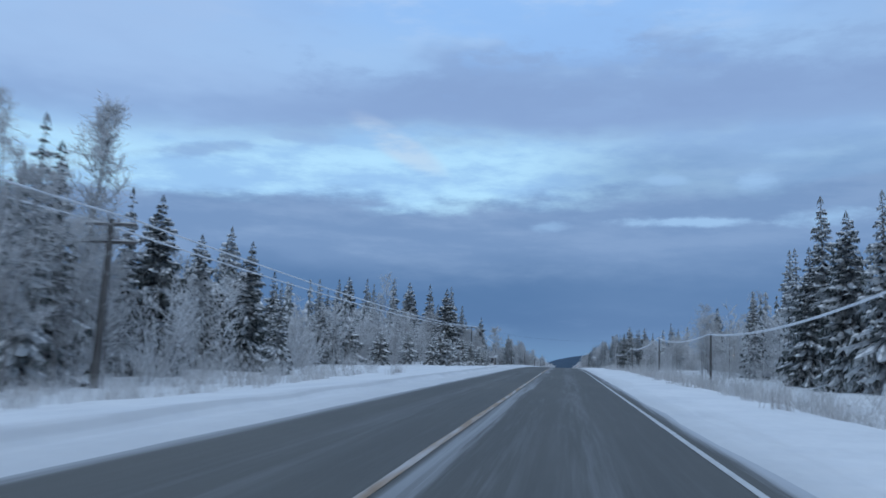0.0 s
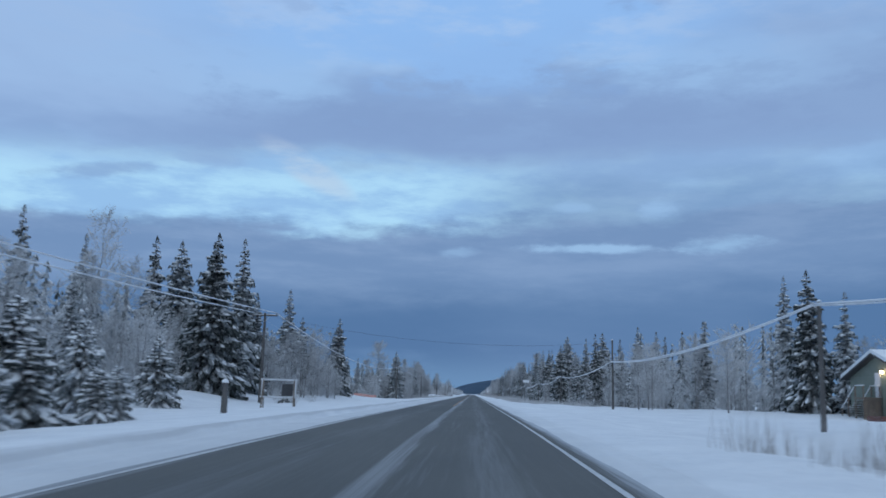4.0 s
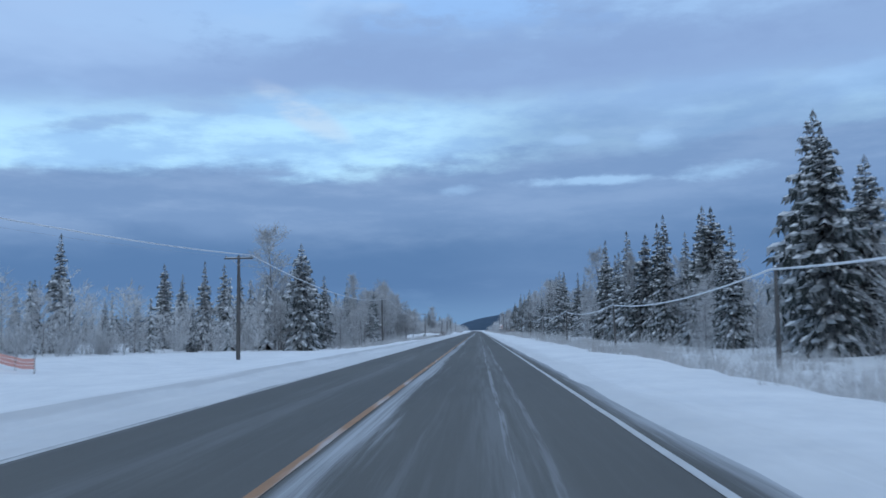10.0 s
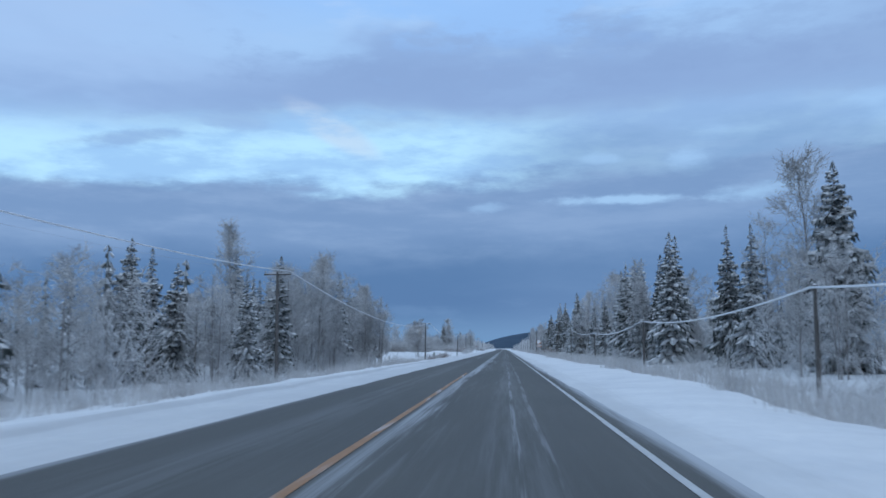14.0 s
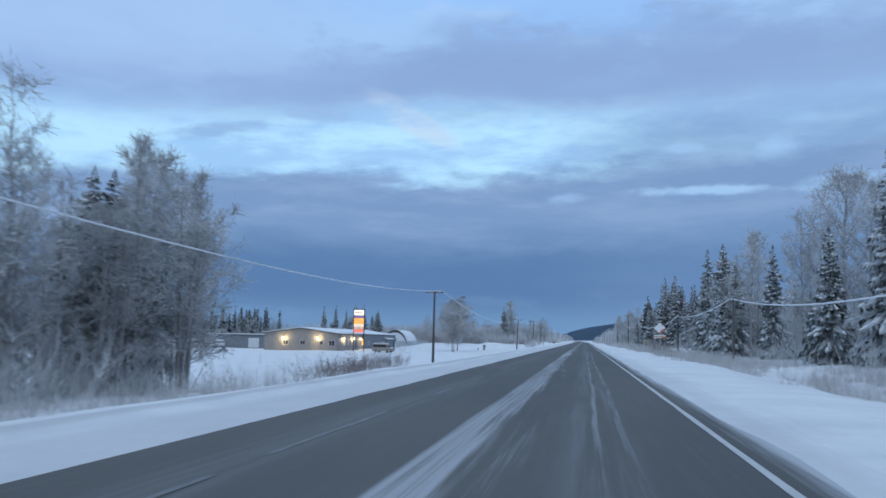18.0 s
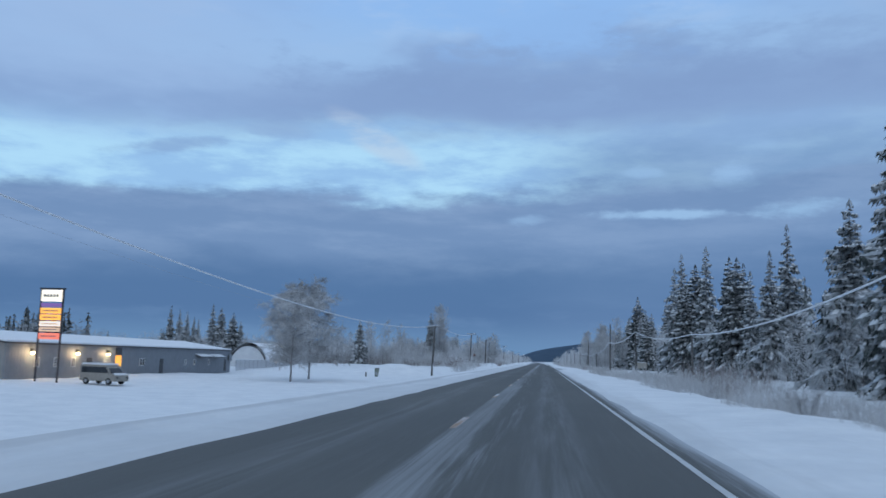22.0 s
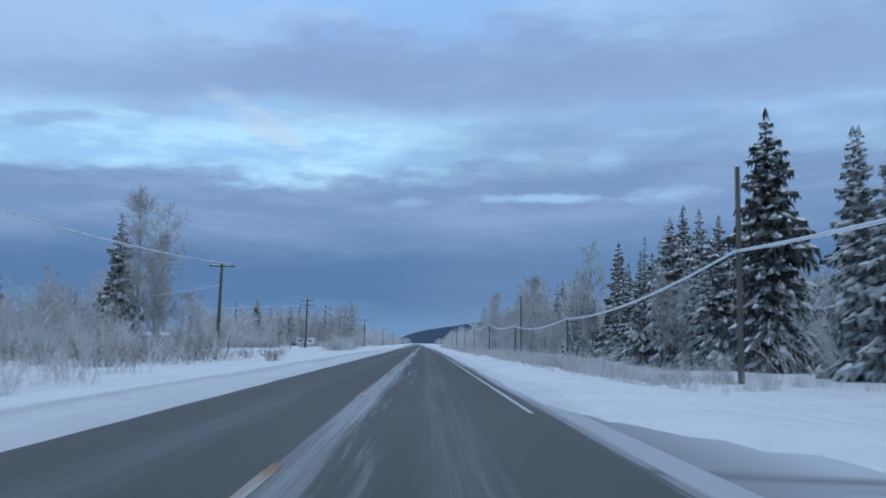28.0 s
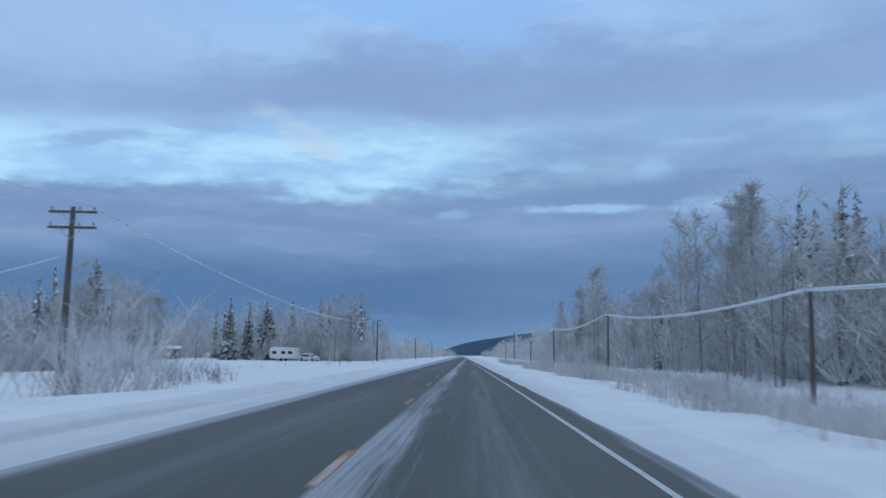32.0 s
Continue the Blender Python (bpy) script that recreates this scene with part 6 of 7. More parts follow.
def window(parent, cx, cy, z0, w, h, nx, ny, mat=None):
    """A framed window proud of a wall whose outward direction is (nx, ny)."""
    tx, ty = -ny, nx
    root = part("window", merge(*[moved(vf, Matrix.Identity(4)) for vf in frame_sides(cx, cy, z0, w, h, nx, ny)]), mat or M_WHITEPAINT, parent)
    a = [(cx + tx * s * (w / 2) + nx * 0.05, cy + ty * s * (w / 2) + ny * 0.05, z) for s, z in ((-1, z0), (1, z0), (1, z0 + h), (-1, z0 + h))]
    b = [(x - nx * 0.03, y - ny * 0.03, z) for x, y, z in a]
    part("pane", (a + b, [(0, 1, 2, 3), (7, 6, 5, 4), (0, 4, 5, 1), (1, 5, 6, 2), (2, 6, 7, 3), (3, 7, 4, 0)]), M_GLASS, root)
    return root


def frame_sides(cx, cy, z0, w, h, nx, ny, t=0.07, d=0.1):
    tx, ty = -ny, nx
    out = []
    for s0, s1, a, b in ((-w / 2 - t, w / 2 + t, z0 - t, z0), (-w / 2 - t, w / 2 + t, z0 + h, z0 + h + t), (-w / 2 - t, -w / 2, z0, z0 + h), (w / 2, w / 2 + t, z0, z0 + h), (-t / 2, t / 2, z0, z0 + h)):
        v = []
        for o in (-0.02, d):
            for s, z in ((s0, a), (s1, a), (s1, b), (s0, b)):
                v.append((cx + tx * s + nx * o, cy + ty * s + ny * o, z))
        out.append((v, [(3, 2, 1, 0), (4, 5, 6, 7), (0, 1, 5, 4), (1, 2, 6, 5), (2, 3, 7, 6), (3, 0, 4, 7)]))
    return out


def slab(points, thick):
    """A flat plate with thickness below its given upper corners."""
    n = len(points)
    v = [tuple(p) for p in points] + [(p[0], p[1], p[2] - thick) for p in points]
    f = [tuple(range(n)), tuple(reversed(range(n, 2 * n)))]
    f += [(i, i + n, (i + 1) % n + n, (i + 1) % n) for i in range(n)]
    return v, f


# workshop with a low gable towards the traffic and a long side along the road
shop = empty("workshop_building")
tagged(shop, "long low grey metal-clad workshop with a snowy gable roof", "building")
BZ = -2.3
EA, RI = 1.75, 2.95
part("wall", ribs_wall(-71.2, 676, -53.6, 676, BZ, EA), M_SIDING, shop)
part("wall", ([(-71.2, 675.99, EA), (-53.6, 675.99, EA), (-62.4, 675.99, RI), (-71.2, 676.15, EA), (-53.6, 676.15, EA), (-62.4, 676.15, RI)], [(0, 1, 2), (5, 4, 3), (0, 3, 4, 1), (1, 4, 5, 2), (2, 5, 3, 0)]), M_SIDING, shop)
part("wall", ribs_wall(-53.6, 676, -56.14, 748.5, BZ, EA), M_SIDING2, shop)
part("wall", ribs_wall(-56.14, 748.5, -73.74, 748.5, BZ, EA), M_SIDING2, shop)
part("wall", ribs_wall(-73.74, 748.5, -71.2, 676, BZ, EA), M_SIDING, shop)
roof = part("roof", slab([(-53.2, 675.4, EA + 0.12), (-56.0, 748.9, EA + 0.12), (-65.2, 748.9, RI + 0.15), (-62.4, 675.4, RI + 0.15)], 0.16), M_TRIM, shop, "dark roof edge")
part("snow", slab([(-53.3, 675.5, EA + 0.30), (-56.1, 748.8, EA + 0.30), (-65.2, 748.8, RI + 0.36), (-62.4, 675.5, RI + 0.36)], 0.17), M_SNOWLOAD, roof, "thick layer of snow on the roof")
roof2 = part("roof", slab([(-62.4, 675.4, RI + 0.15), (-65.2, 748.9, RI + 0.15), (-74.4, 748.9, EA + 0.12), (-71.6, 675.4, EA + 0.12)], 0.16), M_TRIM, shop)
part("snow", slab([(-62.4, 675.5, RI + 0.36), (-65.2, 748.8, RI + 0.36), (-74.3, 748.8, EA + 0.30), (-71.5, 675.5, EA + 0.30)], 0.17), M_SNOWLOAD, roof2)
for cx, w in ((-66.0, 1.1), (-61.9, 1.1), (-57.5, 0.8)):
    window(shop, cx, 675.95, -0.75, w, 0.95, 0, -1)
window(shop, -55.0, 675.95, -0.9, 1.3, 1.15, 0, -1)
sx, sy = 0.9994, 0.0350
for y, w, h in ((682, 0.7, 0.95), (686, 0.7, 0.95), (690, 0.7, 0.95), (709.5, 1.5, 0.9), (726, 0.6, 0.8), (730, 0.6, 0.8), (737, 0.7, 0.8)):
    window(shop, -53.6 - (y - 676) * 0.035 + 0.02, y, -0.75, w, h, sx, sy)
for y, w, h in ((694.0, 1.3, 2.2), (716.5, 1.2, 2.15), (745.5, 1.1, 2.1)):
    x = -53.6 - (y - 676) * 0.035
    d = part("door", box(x - 0.04, y - w / 2, -1.95, x + 0.07, y + w / 2, -1.95 + h, 0.015), M_TRIM, shop, "dark steel entry door")
    part("handle", tube([(x + 0.1, y + w * 0.35, -0.95), (x + 0.13, y + w * 0.35, -0.9), (x + 0.1, y + w * 0.35, -0.82)], [0.012, 0.014, 0.012], 6), M_GALV, d)
for y in (733, 739.5):
    x = -53.6 - (y - 676) * 0.035
    aw = part("awning", slab([(x + 0.02, y - 2.6, 0.95), (x + 1.1, y - 2.6, 0.6), (x + 1.1, y + 2.6, 0.6), (x + 0.02, y + 2.6, 0.95)], 0.08), M_TRIM, shop)
    part("snow", slab([(x + 0.02, y - 2.6, 1.08), (x + 1.1, y - 2.6, 0.73), (x + 1.1, y + 2.6, 0.73), (x + 0.02, y + 2.6, 1.08)], 0.12), M_SNOWLOAD, aw)
part("panel", box(-55.9, 747.0, -0.1, -55.72, 748.3, 1.1, 0.02), M_SIDING2, shop, "grey panel on the end wall")
part("panel", box(-54.58, 701.2, -0.9, -54.32, 702.6, 0.6, 0.02), L_ORANGE, shop, "lit yellow sign panel by the entrance")
part("panel", box(-54.58, 701.2, 0.62, -54.32, 702.6, 1.6, 0.02), M_TRIM, shop, "dark sign panel above it")
for x, y, nx, ny in ((-66.4, 675.9, 0, -1), (-58.3, 675.9, 0, -1), (-53.68, 680.5, 1, 0), (-54.05, 690.5, 1, 0), (-54.4, 698.6, 1, 0)):
    L = part("wall_lamp", box(x - 0.16 + nx * 0.2, y - 0.16 + ny * 0.2, 0.85, x + 0.16 + nx * 0.2, y + 0.16 + ny * 0.2, 1.25, 0.04), M_TRIM, shop)
    part("lens", box(x - 0.13 + nx * 0.27, y - 0.13 + ny * 0.27, 0.62, x + 0.13 + nx * 0.27, y + 0.13 + ny * 0.27, 0.84, 0.03), L_WARM, L, "glowing warm lens")
    lamp("wall_light", (x + nx * 0.75, y + ny * 0.75, 0.75), 150, (1.0, 0.70, 0.36))

annex = empty("annex_building")
tagged(annex, "low grey flat-roofed annex with a pale roller door", "building")
part("wall", ribs_wall(-96, 700, -71.8, 692, BZ, 1.2), M_SIDING2, annex)
part("wall", ribs_wall(-96, 716, -96, 700, BZ, 1.2), M_SIDING2, annex)
ro = part("roof", slab([(-96.3, 699.6, 1.35), (-71.6, 691.5, 1.35), (-73, 716, 1.35), (-96.3, 716, 1.35)], 0.14), M_TRIM, annex)
part("snow", slab([(-96.2, 699.7, 1.62), (-71.7, 691.6, 1.62), (-73.1, 715.9, 1.62), (-96.2, 715.9, 1.62)], 0.26), M_SNOWLOAD, ro)
part("roller_door", box(-82.5, 694.6, -1.95, -77.6, 695.4, 0.5, 0.03), M_WHITEPAINT, annex, "pale roller door")


# tall lit roadside sign on two posts; its rows are plain coloured panels
tower = empty("pylon_sign", pose(-48.6, 675.4, 0, 0, 0, 0))
tagged(tower, "tall lit roadside sign with white, orange and red panels", "sign")
for s in (-1, 1):
    part("post", tube([(s * 1.2, 0, -2.4), (s * 1.2, 0, 7.45)], [0.11, 0.11], 10), M_TRIM, tower)
rows = ((6.10, 7.28, L_WHITE), (5.55, 5.92, L_PURPLE), (4.86, 5.42, L_ORANGE), (4.18, 4.74, L_ORANGE), (3.54, 4.04, L_CREAM), (3.00, 3.42, L_BROWN), (2.22, 2.84, L_RED))
for z0, z1, mt in rows:
    p = part("panel", box(-1.12, -0.16, z0, 1.12, 0.16, z1, 0.02), mt, tower)
    if mt is not L_PURPLE:
        n = 5 if z1 - z0 > 1 else 8
        for k in range(n):
            w = 1.7 / n
            part("bar", box(-0.85 + k * w, -0.172, z0 + (z1 - z0) * 0.36, -0.85 + (k + 0.7) * w, -0.162, z0 + (z1 - z0) * 0.62), M_CERAMIC if mt is not L_WHITE else M_BEIGE, p)
part("cap", box(-1.35, -0.2, 7.34, 1.35, 0.2, 7.5, 0.03), M_TRIM, tower)


def arch(x, y, r, length, z0, mat, thick=0.05, n=18):
    verts, faces = [], []
    for j, yy in enumerate((0.0, length * 0.33, length * 0.66, length)):
        for i in range(n + 1):
            a = math.pi * i / n
            verts.append((x - math.cos(a) * r, y + yy, z0 + math.sin(a) * r * 1.24))
    for j in range(3):
        for i in range(n):
            a = j * (n + 1) + i
            faces.append((a, a + 1, a + n + 2, a + n + 1))
    return verts, faces


quonset = empty("arched_shelter")
tagged(quonset, "white arched shelter with snow on its round roof", "shed")
part("shell", mesh_of("shell", *arch(-62.4, 776, 4.3, 18.5, -2.2, None), M_FABRIC, True), None, quonset)
part("snow", mesh_of("snow", *arch(-62.4, 776.4, 4.42, 18.0, -1.75, None), M_SNOWLOAD, True), None, quonset, "snow over the arched roof")
endv = [(-62.4 - math.cos(math.pi * i / 18) * 4.2, 776.15, -2.2 + math.sin(math.pi * i / 18) * 5.15) for i in range(19)]
part("end_wall", (endv + [(x, y + 0.08, z) for x, y, z in endv], [tuple(range(19)), tuple(reversed(range(19, 38)))]), M_FABRIC, quonset)
part("door", box(-64.5, 776.02, -2.3, -60.3, 776.12, 0.9, 0.02), M_WHITEPAINT, quonset, "pale double door")
part("rim", mesh_of("rim", *tube([(-62.4 - math.cos(math.pi * i / 18) * 4.36, 776.1, -2.2 + math.sin(math.pi * i / 18) * 5.38) for i in range(19)], [0.12] * 19, 6), M_TRIM), None, quonset)


def wire_fence(x0, x1, y, z0, z1):
    """Chain-link fence thick with frost, hung on steel posts."""
    root = empty("wire_fence")
    n = int((x1 - x0) / 2.5)
    for k in range(n + 1):
        x = x0 + (x1 - x0) * k / n
        part("post", tube([(x, y, z0 - 0.5), (x, y, z1 + 0.08)], [0.03, 0.028], 7), M_GALV, root)
    part("rail", tube([(x0, y, z1), (x1, y, z1)], [0.075, 0.075], 6), M_SNOWLOAD, root, "top rail thick with frost")
    V, F = [], []
    m = int((x1 - x0) / 0.13)
    for k in range(-15, m):
        for s in (1, -1):
            a = x0 + 0.13 * k if s > 0 else x1 - 0.13 * k
            b = a + s * (z1 - z0)
            za, zb = z0, z1
            if (a - x0) * s < 0 and s > 0:
                za, a = z0 + (x0 - a), x0
            if s < 0 and a > x1:
                za, a = z0 + (a - x1), x1
            if s > 0 and b > x1:
                zb, b = z1 - (b - x1), x1
            if s < 0 and b < x0:
                zb, b = z1 - (x0 - b), x0
            if zb - za < 0.05:
                continue
            o = len(V)
            V += [(a - 0.034, y, za), (a + 0.034, y, za), (b + 0.034, y, zb), (b - 0.034, y, zb)]
            F.append((o, o + 1, o + 2, o + 3))
    tagged(part("mesh", (V, F), M_CABLE, root, "frosted wire mesh"), kind="stuff")
    return tagged(root, "frosted chain-link fence beside the arched shelter", "fence")


wire_fence(754.0, 808.2, 57.0, -2.35, 0.08).matrix_world = pose(0, 0, 0, 0, 0, 90)

# house with an entry stair, a lamp by its door and a snowy roof
house = empty("house")
tagged(house, "grey-green timber house with a snowy roof and lit entry", "house")
HX0, HX1, HY0, HY1, HB, HE, HR = 35.0, 50.0, 175.0, 186.0, -1.4, 3.5, 5.3


def boards_wall(x0, y0, x1, y1, z0, z1):
    """Lapped siding boards with real steps."""
    a, b = Vector((x0, y0, 0)), Vector((x1, y1, 0))
    d = (b - a).normalized()
    n = Vector((d.y, -d.x, 0))
    verts, faces = [], []
    z = z0
    while z < z1 - 0.01:
        zt = min(z + 0.22, z1)
        o = len(verts)
        for p in (a, b):
            verts += [tuple(p + n * 0.03 + Vector((0, 0, z))), tuple(p + n * 0.006 + Vector((0, 0, zt))), tuple(p - n * 0.15 + Vector((0, 0, zt))), tuple(p - n * 0.15 + Vector((0, 0, z)))]
        faces += [(o, o + 4, o + 5, o + 1), (o + 1, o + 5, o + 6, o + 2), (o + 2, o + 6, o + 7, o + 3), (o + 3, o + 7, o + 4, o), (o, o + 1, o + 2, o + 3), (o + 7, o + 6, o + 5, o + 4)]
        z = zt
    return verts, faces


part("wall", boards_wall(HX0, HY1, HX0, HY0, HB, HE), M_GREEN, house)
part("wall", boards_wall(HX0, HY0, HX1, HY0, HB, HE), M_GREEN, house)
part("wall", boards_wall(HX1, HY0, HX1, HY1, HB, HE), M_GREEN, house)
part("wall", boards_wall(HX1, HY1, HX0, HY1, HB, HE), M_GREEN, house)
my = (HY0 + HY1) / 2
part("wall", ([(HX0 - 0.01, HY0, HE), (HX0 - 0.01, HY1, HE), (HX0 - 0.01, my, HR), (HX0 + 0.15, HY0, HE), (HX0 + 0.15, HY1, HE), (HX0 + 0.15, my, HR)], [(2, 1, 0), (3, 4, 5), (0, 1, 4, 3), (1, 2, 5, 4), (2, 0, 3, 5)]), M_GREEN, house)
for y0, y1 in ((HY0 - 0.6, my), (HY1 + 0.6, my)):
    c = [(HX0 - 0.6, y0, HE - 0.1), (HX1 + 0.6, y0, HE - 0.1), (HX1 + 0.6, y1, HR + 0.1), (HX0 - 0.6, y1, HR + 0.1)]
    r = part("roof", slab(c, 0.16), M_TRIM, house)
    part("snow", slab([(x, y, z + 0.3) for x, y, z in c], 0.29), M_SNOWLOAD, r, "thick unbroken roof snow")
dr = part("door", box(HX0 - 0.07, 180.2, 1.76, HX0 + 0.02, 181.15, 3.78, 0.015), M_WHITEPAINT, house, "pale entry door")
part("handle", tube([(HX0 - 0.1, 180.35, 2.7), (HX0 - 0.13, 180.35, 2.75), (HX0 - 0.1, 180.35, 2.82)], [0.012, 0.014, 0.012], 6), M_GALV, dr)
window(house, HX0, 178.2, 2.0, 1.0, 1.2, -1, 0)
for x in (38.2, 42.5, 46.5):
    window(house, x, HY0, 1.1, 1.5, 1.25, 0, -1)
window(house, 42.3, HY0, -0.9, 1.1, 0.8, 0, -1)
part("door", box(39.0, HY0 - 0.07, -1.3, 40.0, HY0 + 0.02, 0.85, 0.015), M_WHITEPAINT, house, "white basement door")
ll = part("porch_lamp", box(HX0 - 0.22, 179.6, 3.93, HX0 - 0.04, 179.8, 4.05, 0.02), M_TRIM, house)
part("lens", box(HX0 - 0.22, 179.6, 3.70, HX0 - 0.06, 179.8, 3.92, 0.03), L_WARM, ll, "glowing lamp glass")
lamp("porch_light", (HX0 - 0.5, 179.7, 3.75), 12, (1.0, 0.72, 0.38))
stair = part("stair", box(HX0 - 1.6, 180.0, 1.58, HX0 - 0.04, 181.6, 1.75, 0.02), M_WOOD, house, "wooden entry landing")
for k in range(10):
    part("step", box(HX0 - 1.5, 181.6 + 0.28 * k, 1.55 - 0.19 * (k + 1), HX0 - 0.2, 181.9 + 0.28 * k, 1.61 - 0.19 * (k + 1), 0.01), M_WOOD, stair)
    part("snow", box(HX0 - 1.45, 181.62 + 0.28 * k, 1.612 - 0.19 * (k + 1), HX0 - 0.25, 181.88 + 0.28 * k, 1.68 - 0.19 * (k + 1), 0.02), M_SNOWLOAD, stair)
for dx in (-1.52, -0.2):
    part("handrail", tube([(HX0 + dx, 180.0, 2.72), (HX0 + dx, 181.6, 2.72), (HX0 + dx, 184.4, 0.8)], [0.05] * 3, 6), M_SNOWLOAD, stair, "snow-topped handrail")
    for y, z0, z1 in ((180.05, -1.2, 2.7), (181.6, -1.2, 2.7), (183.0, -1.2, 1.75), (184.3, -1.2, 0.85)):
        part("post", box(HX0 + dx - 0.045, y - 0.045, z0, HX0 + dx + 0.045, y + 0.045, z1, 0.01), M_WOOD, stair)
part("skirt", box(HX0 - 1.55, 180.05, -1.2, HX0 - 0.1, 180.15, 1.56, 0.01), M_WOOD, stair)
deck = tagged(new("planter", bpy.data.meshes.new("planter")), "low red-brown timber planter edged with snow", "planter")
bmx = box(HX0 - 2.4, 175.2, -1.2, HX0 - 0.3, 177.6, 0.3, 0.03)
bmx.to_mesh(deck.data)
bmx.free()
deck.data.materials.append(M_RED)


def small_house(x, y, w, d, h, label, mat, turn=0.0):
    root = empty("shed", pose(x, y, ground_z(x, y), 0, 0, turn))
    tagged(root, label, "shed")
    for a in ((-w / 2, -d / 2, w / 2, -d / 2), (w / 2, -d / 2, w / 2, d / 2), (w / 2, d / 2, -w / 2, d / 2), (-w / 2, d / 2, -w / 2, -d / 2)):
        part("wall", boards_wall(*a, -0.5, h), mat, root)
    r = part("roof", slab([(-w / 2 - 0.3, -d / 2 - 0.3, h + 0.1), (w / 2 + 0.3, -d / 2 - 0.3, h + 0.1), (w / 2 + 0.3, d / 2 + 0.3, h + 0.45), (-w / 2 - 0.3, d / 2 + 0.3, h + 0.45)], 0.12), M_TRIM, root)
    part("snow", slab([(-w / 2 - 0.28, -d / 2 - 0.28, h + 0.42), (w / 2 + 0.28, -d / 2 - 0.28, h + 0.42), (w / 2 + 0.28, d / 2 + 0.28, h + 0.75), (-w / 2 - 0.28, d / 2 + 0.28, h + 0.75)], 0.31), M_SNOWLOAD, r, "deep roof snow")
    part("door", box(-w * 0.1, -d / 2 - 0.06, 0.0, w * 0.18, -d / 2 + 0.02, min(2.0, h - 0.1), 0.015), M_TRIM, root)


small_house(-53, 931, 4.8, 4.0, 2.0, "small white-roofed shed among frosted bushes", M_SIDING2, 8)
small_house(-62, 1040, 5.5, 4.0, 2.2, "small dark shed with a white snowy roof", M_WOOD, 12)

# ---- vehicles ----
M_CARWHITE = material("white_car_paint", (0.66, 0.68, 0.70), 0.3, (0.60, 0.62, 0.64), 2, 4)
M_CARDARK = material("dark_car_paint", (0.07, 0.08, 0.10), 0.3, (0.05, 0.06, 0.075), 2, 4)
M_CARGREY = material("grey_car_paint", (0.36, 0.37, 0.39), 0.35, (0.30, 0.31, 0.33), 2, 4)
M_CARRED = material("red_car_paint", (0.26, 0.06, 0.06), 0.35, (0.2, 0.05, 0.05), 2, 4)


def extrude_profile(pts, w, bevel=0.06):
    bm = bmesh.new()
    vs = [bm.verts.new((x, -w / 2, z)) for x, z in pts]
    f = bm.faces.new(vs)
    r = bmesh.ops.extrude_face_region(bm, geom=[f])
    for v in r["geom"]:
        if isinstance(v, bmesh.types.BMVert):
            v.co.y += w
    bmesh.ops.recalc_face_normals(bm, faces=bm.faces[:])
    bmesh.ops.bevel(bm, geom=bm.edges[:], offset=bevel, segments=2, affect="EDGES")
    return bm


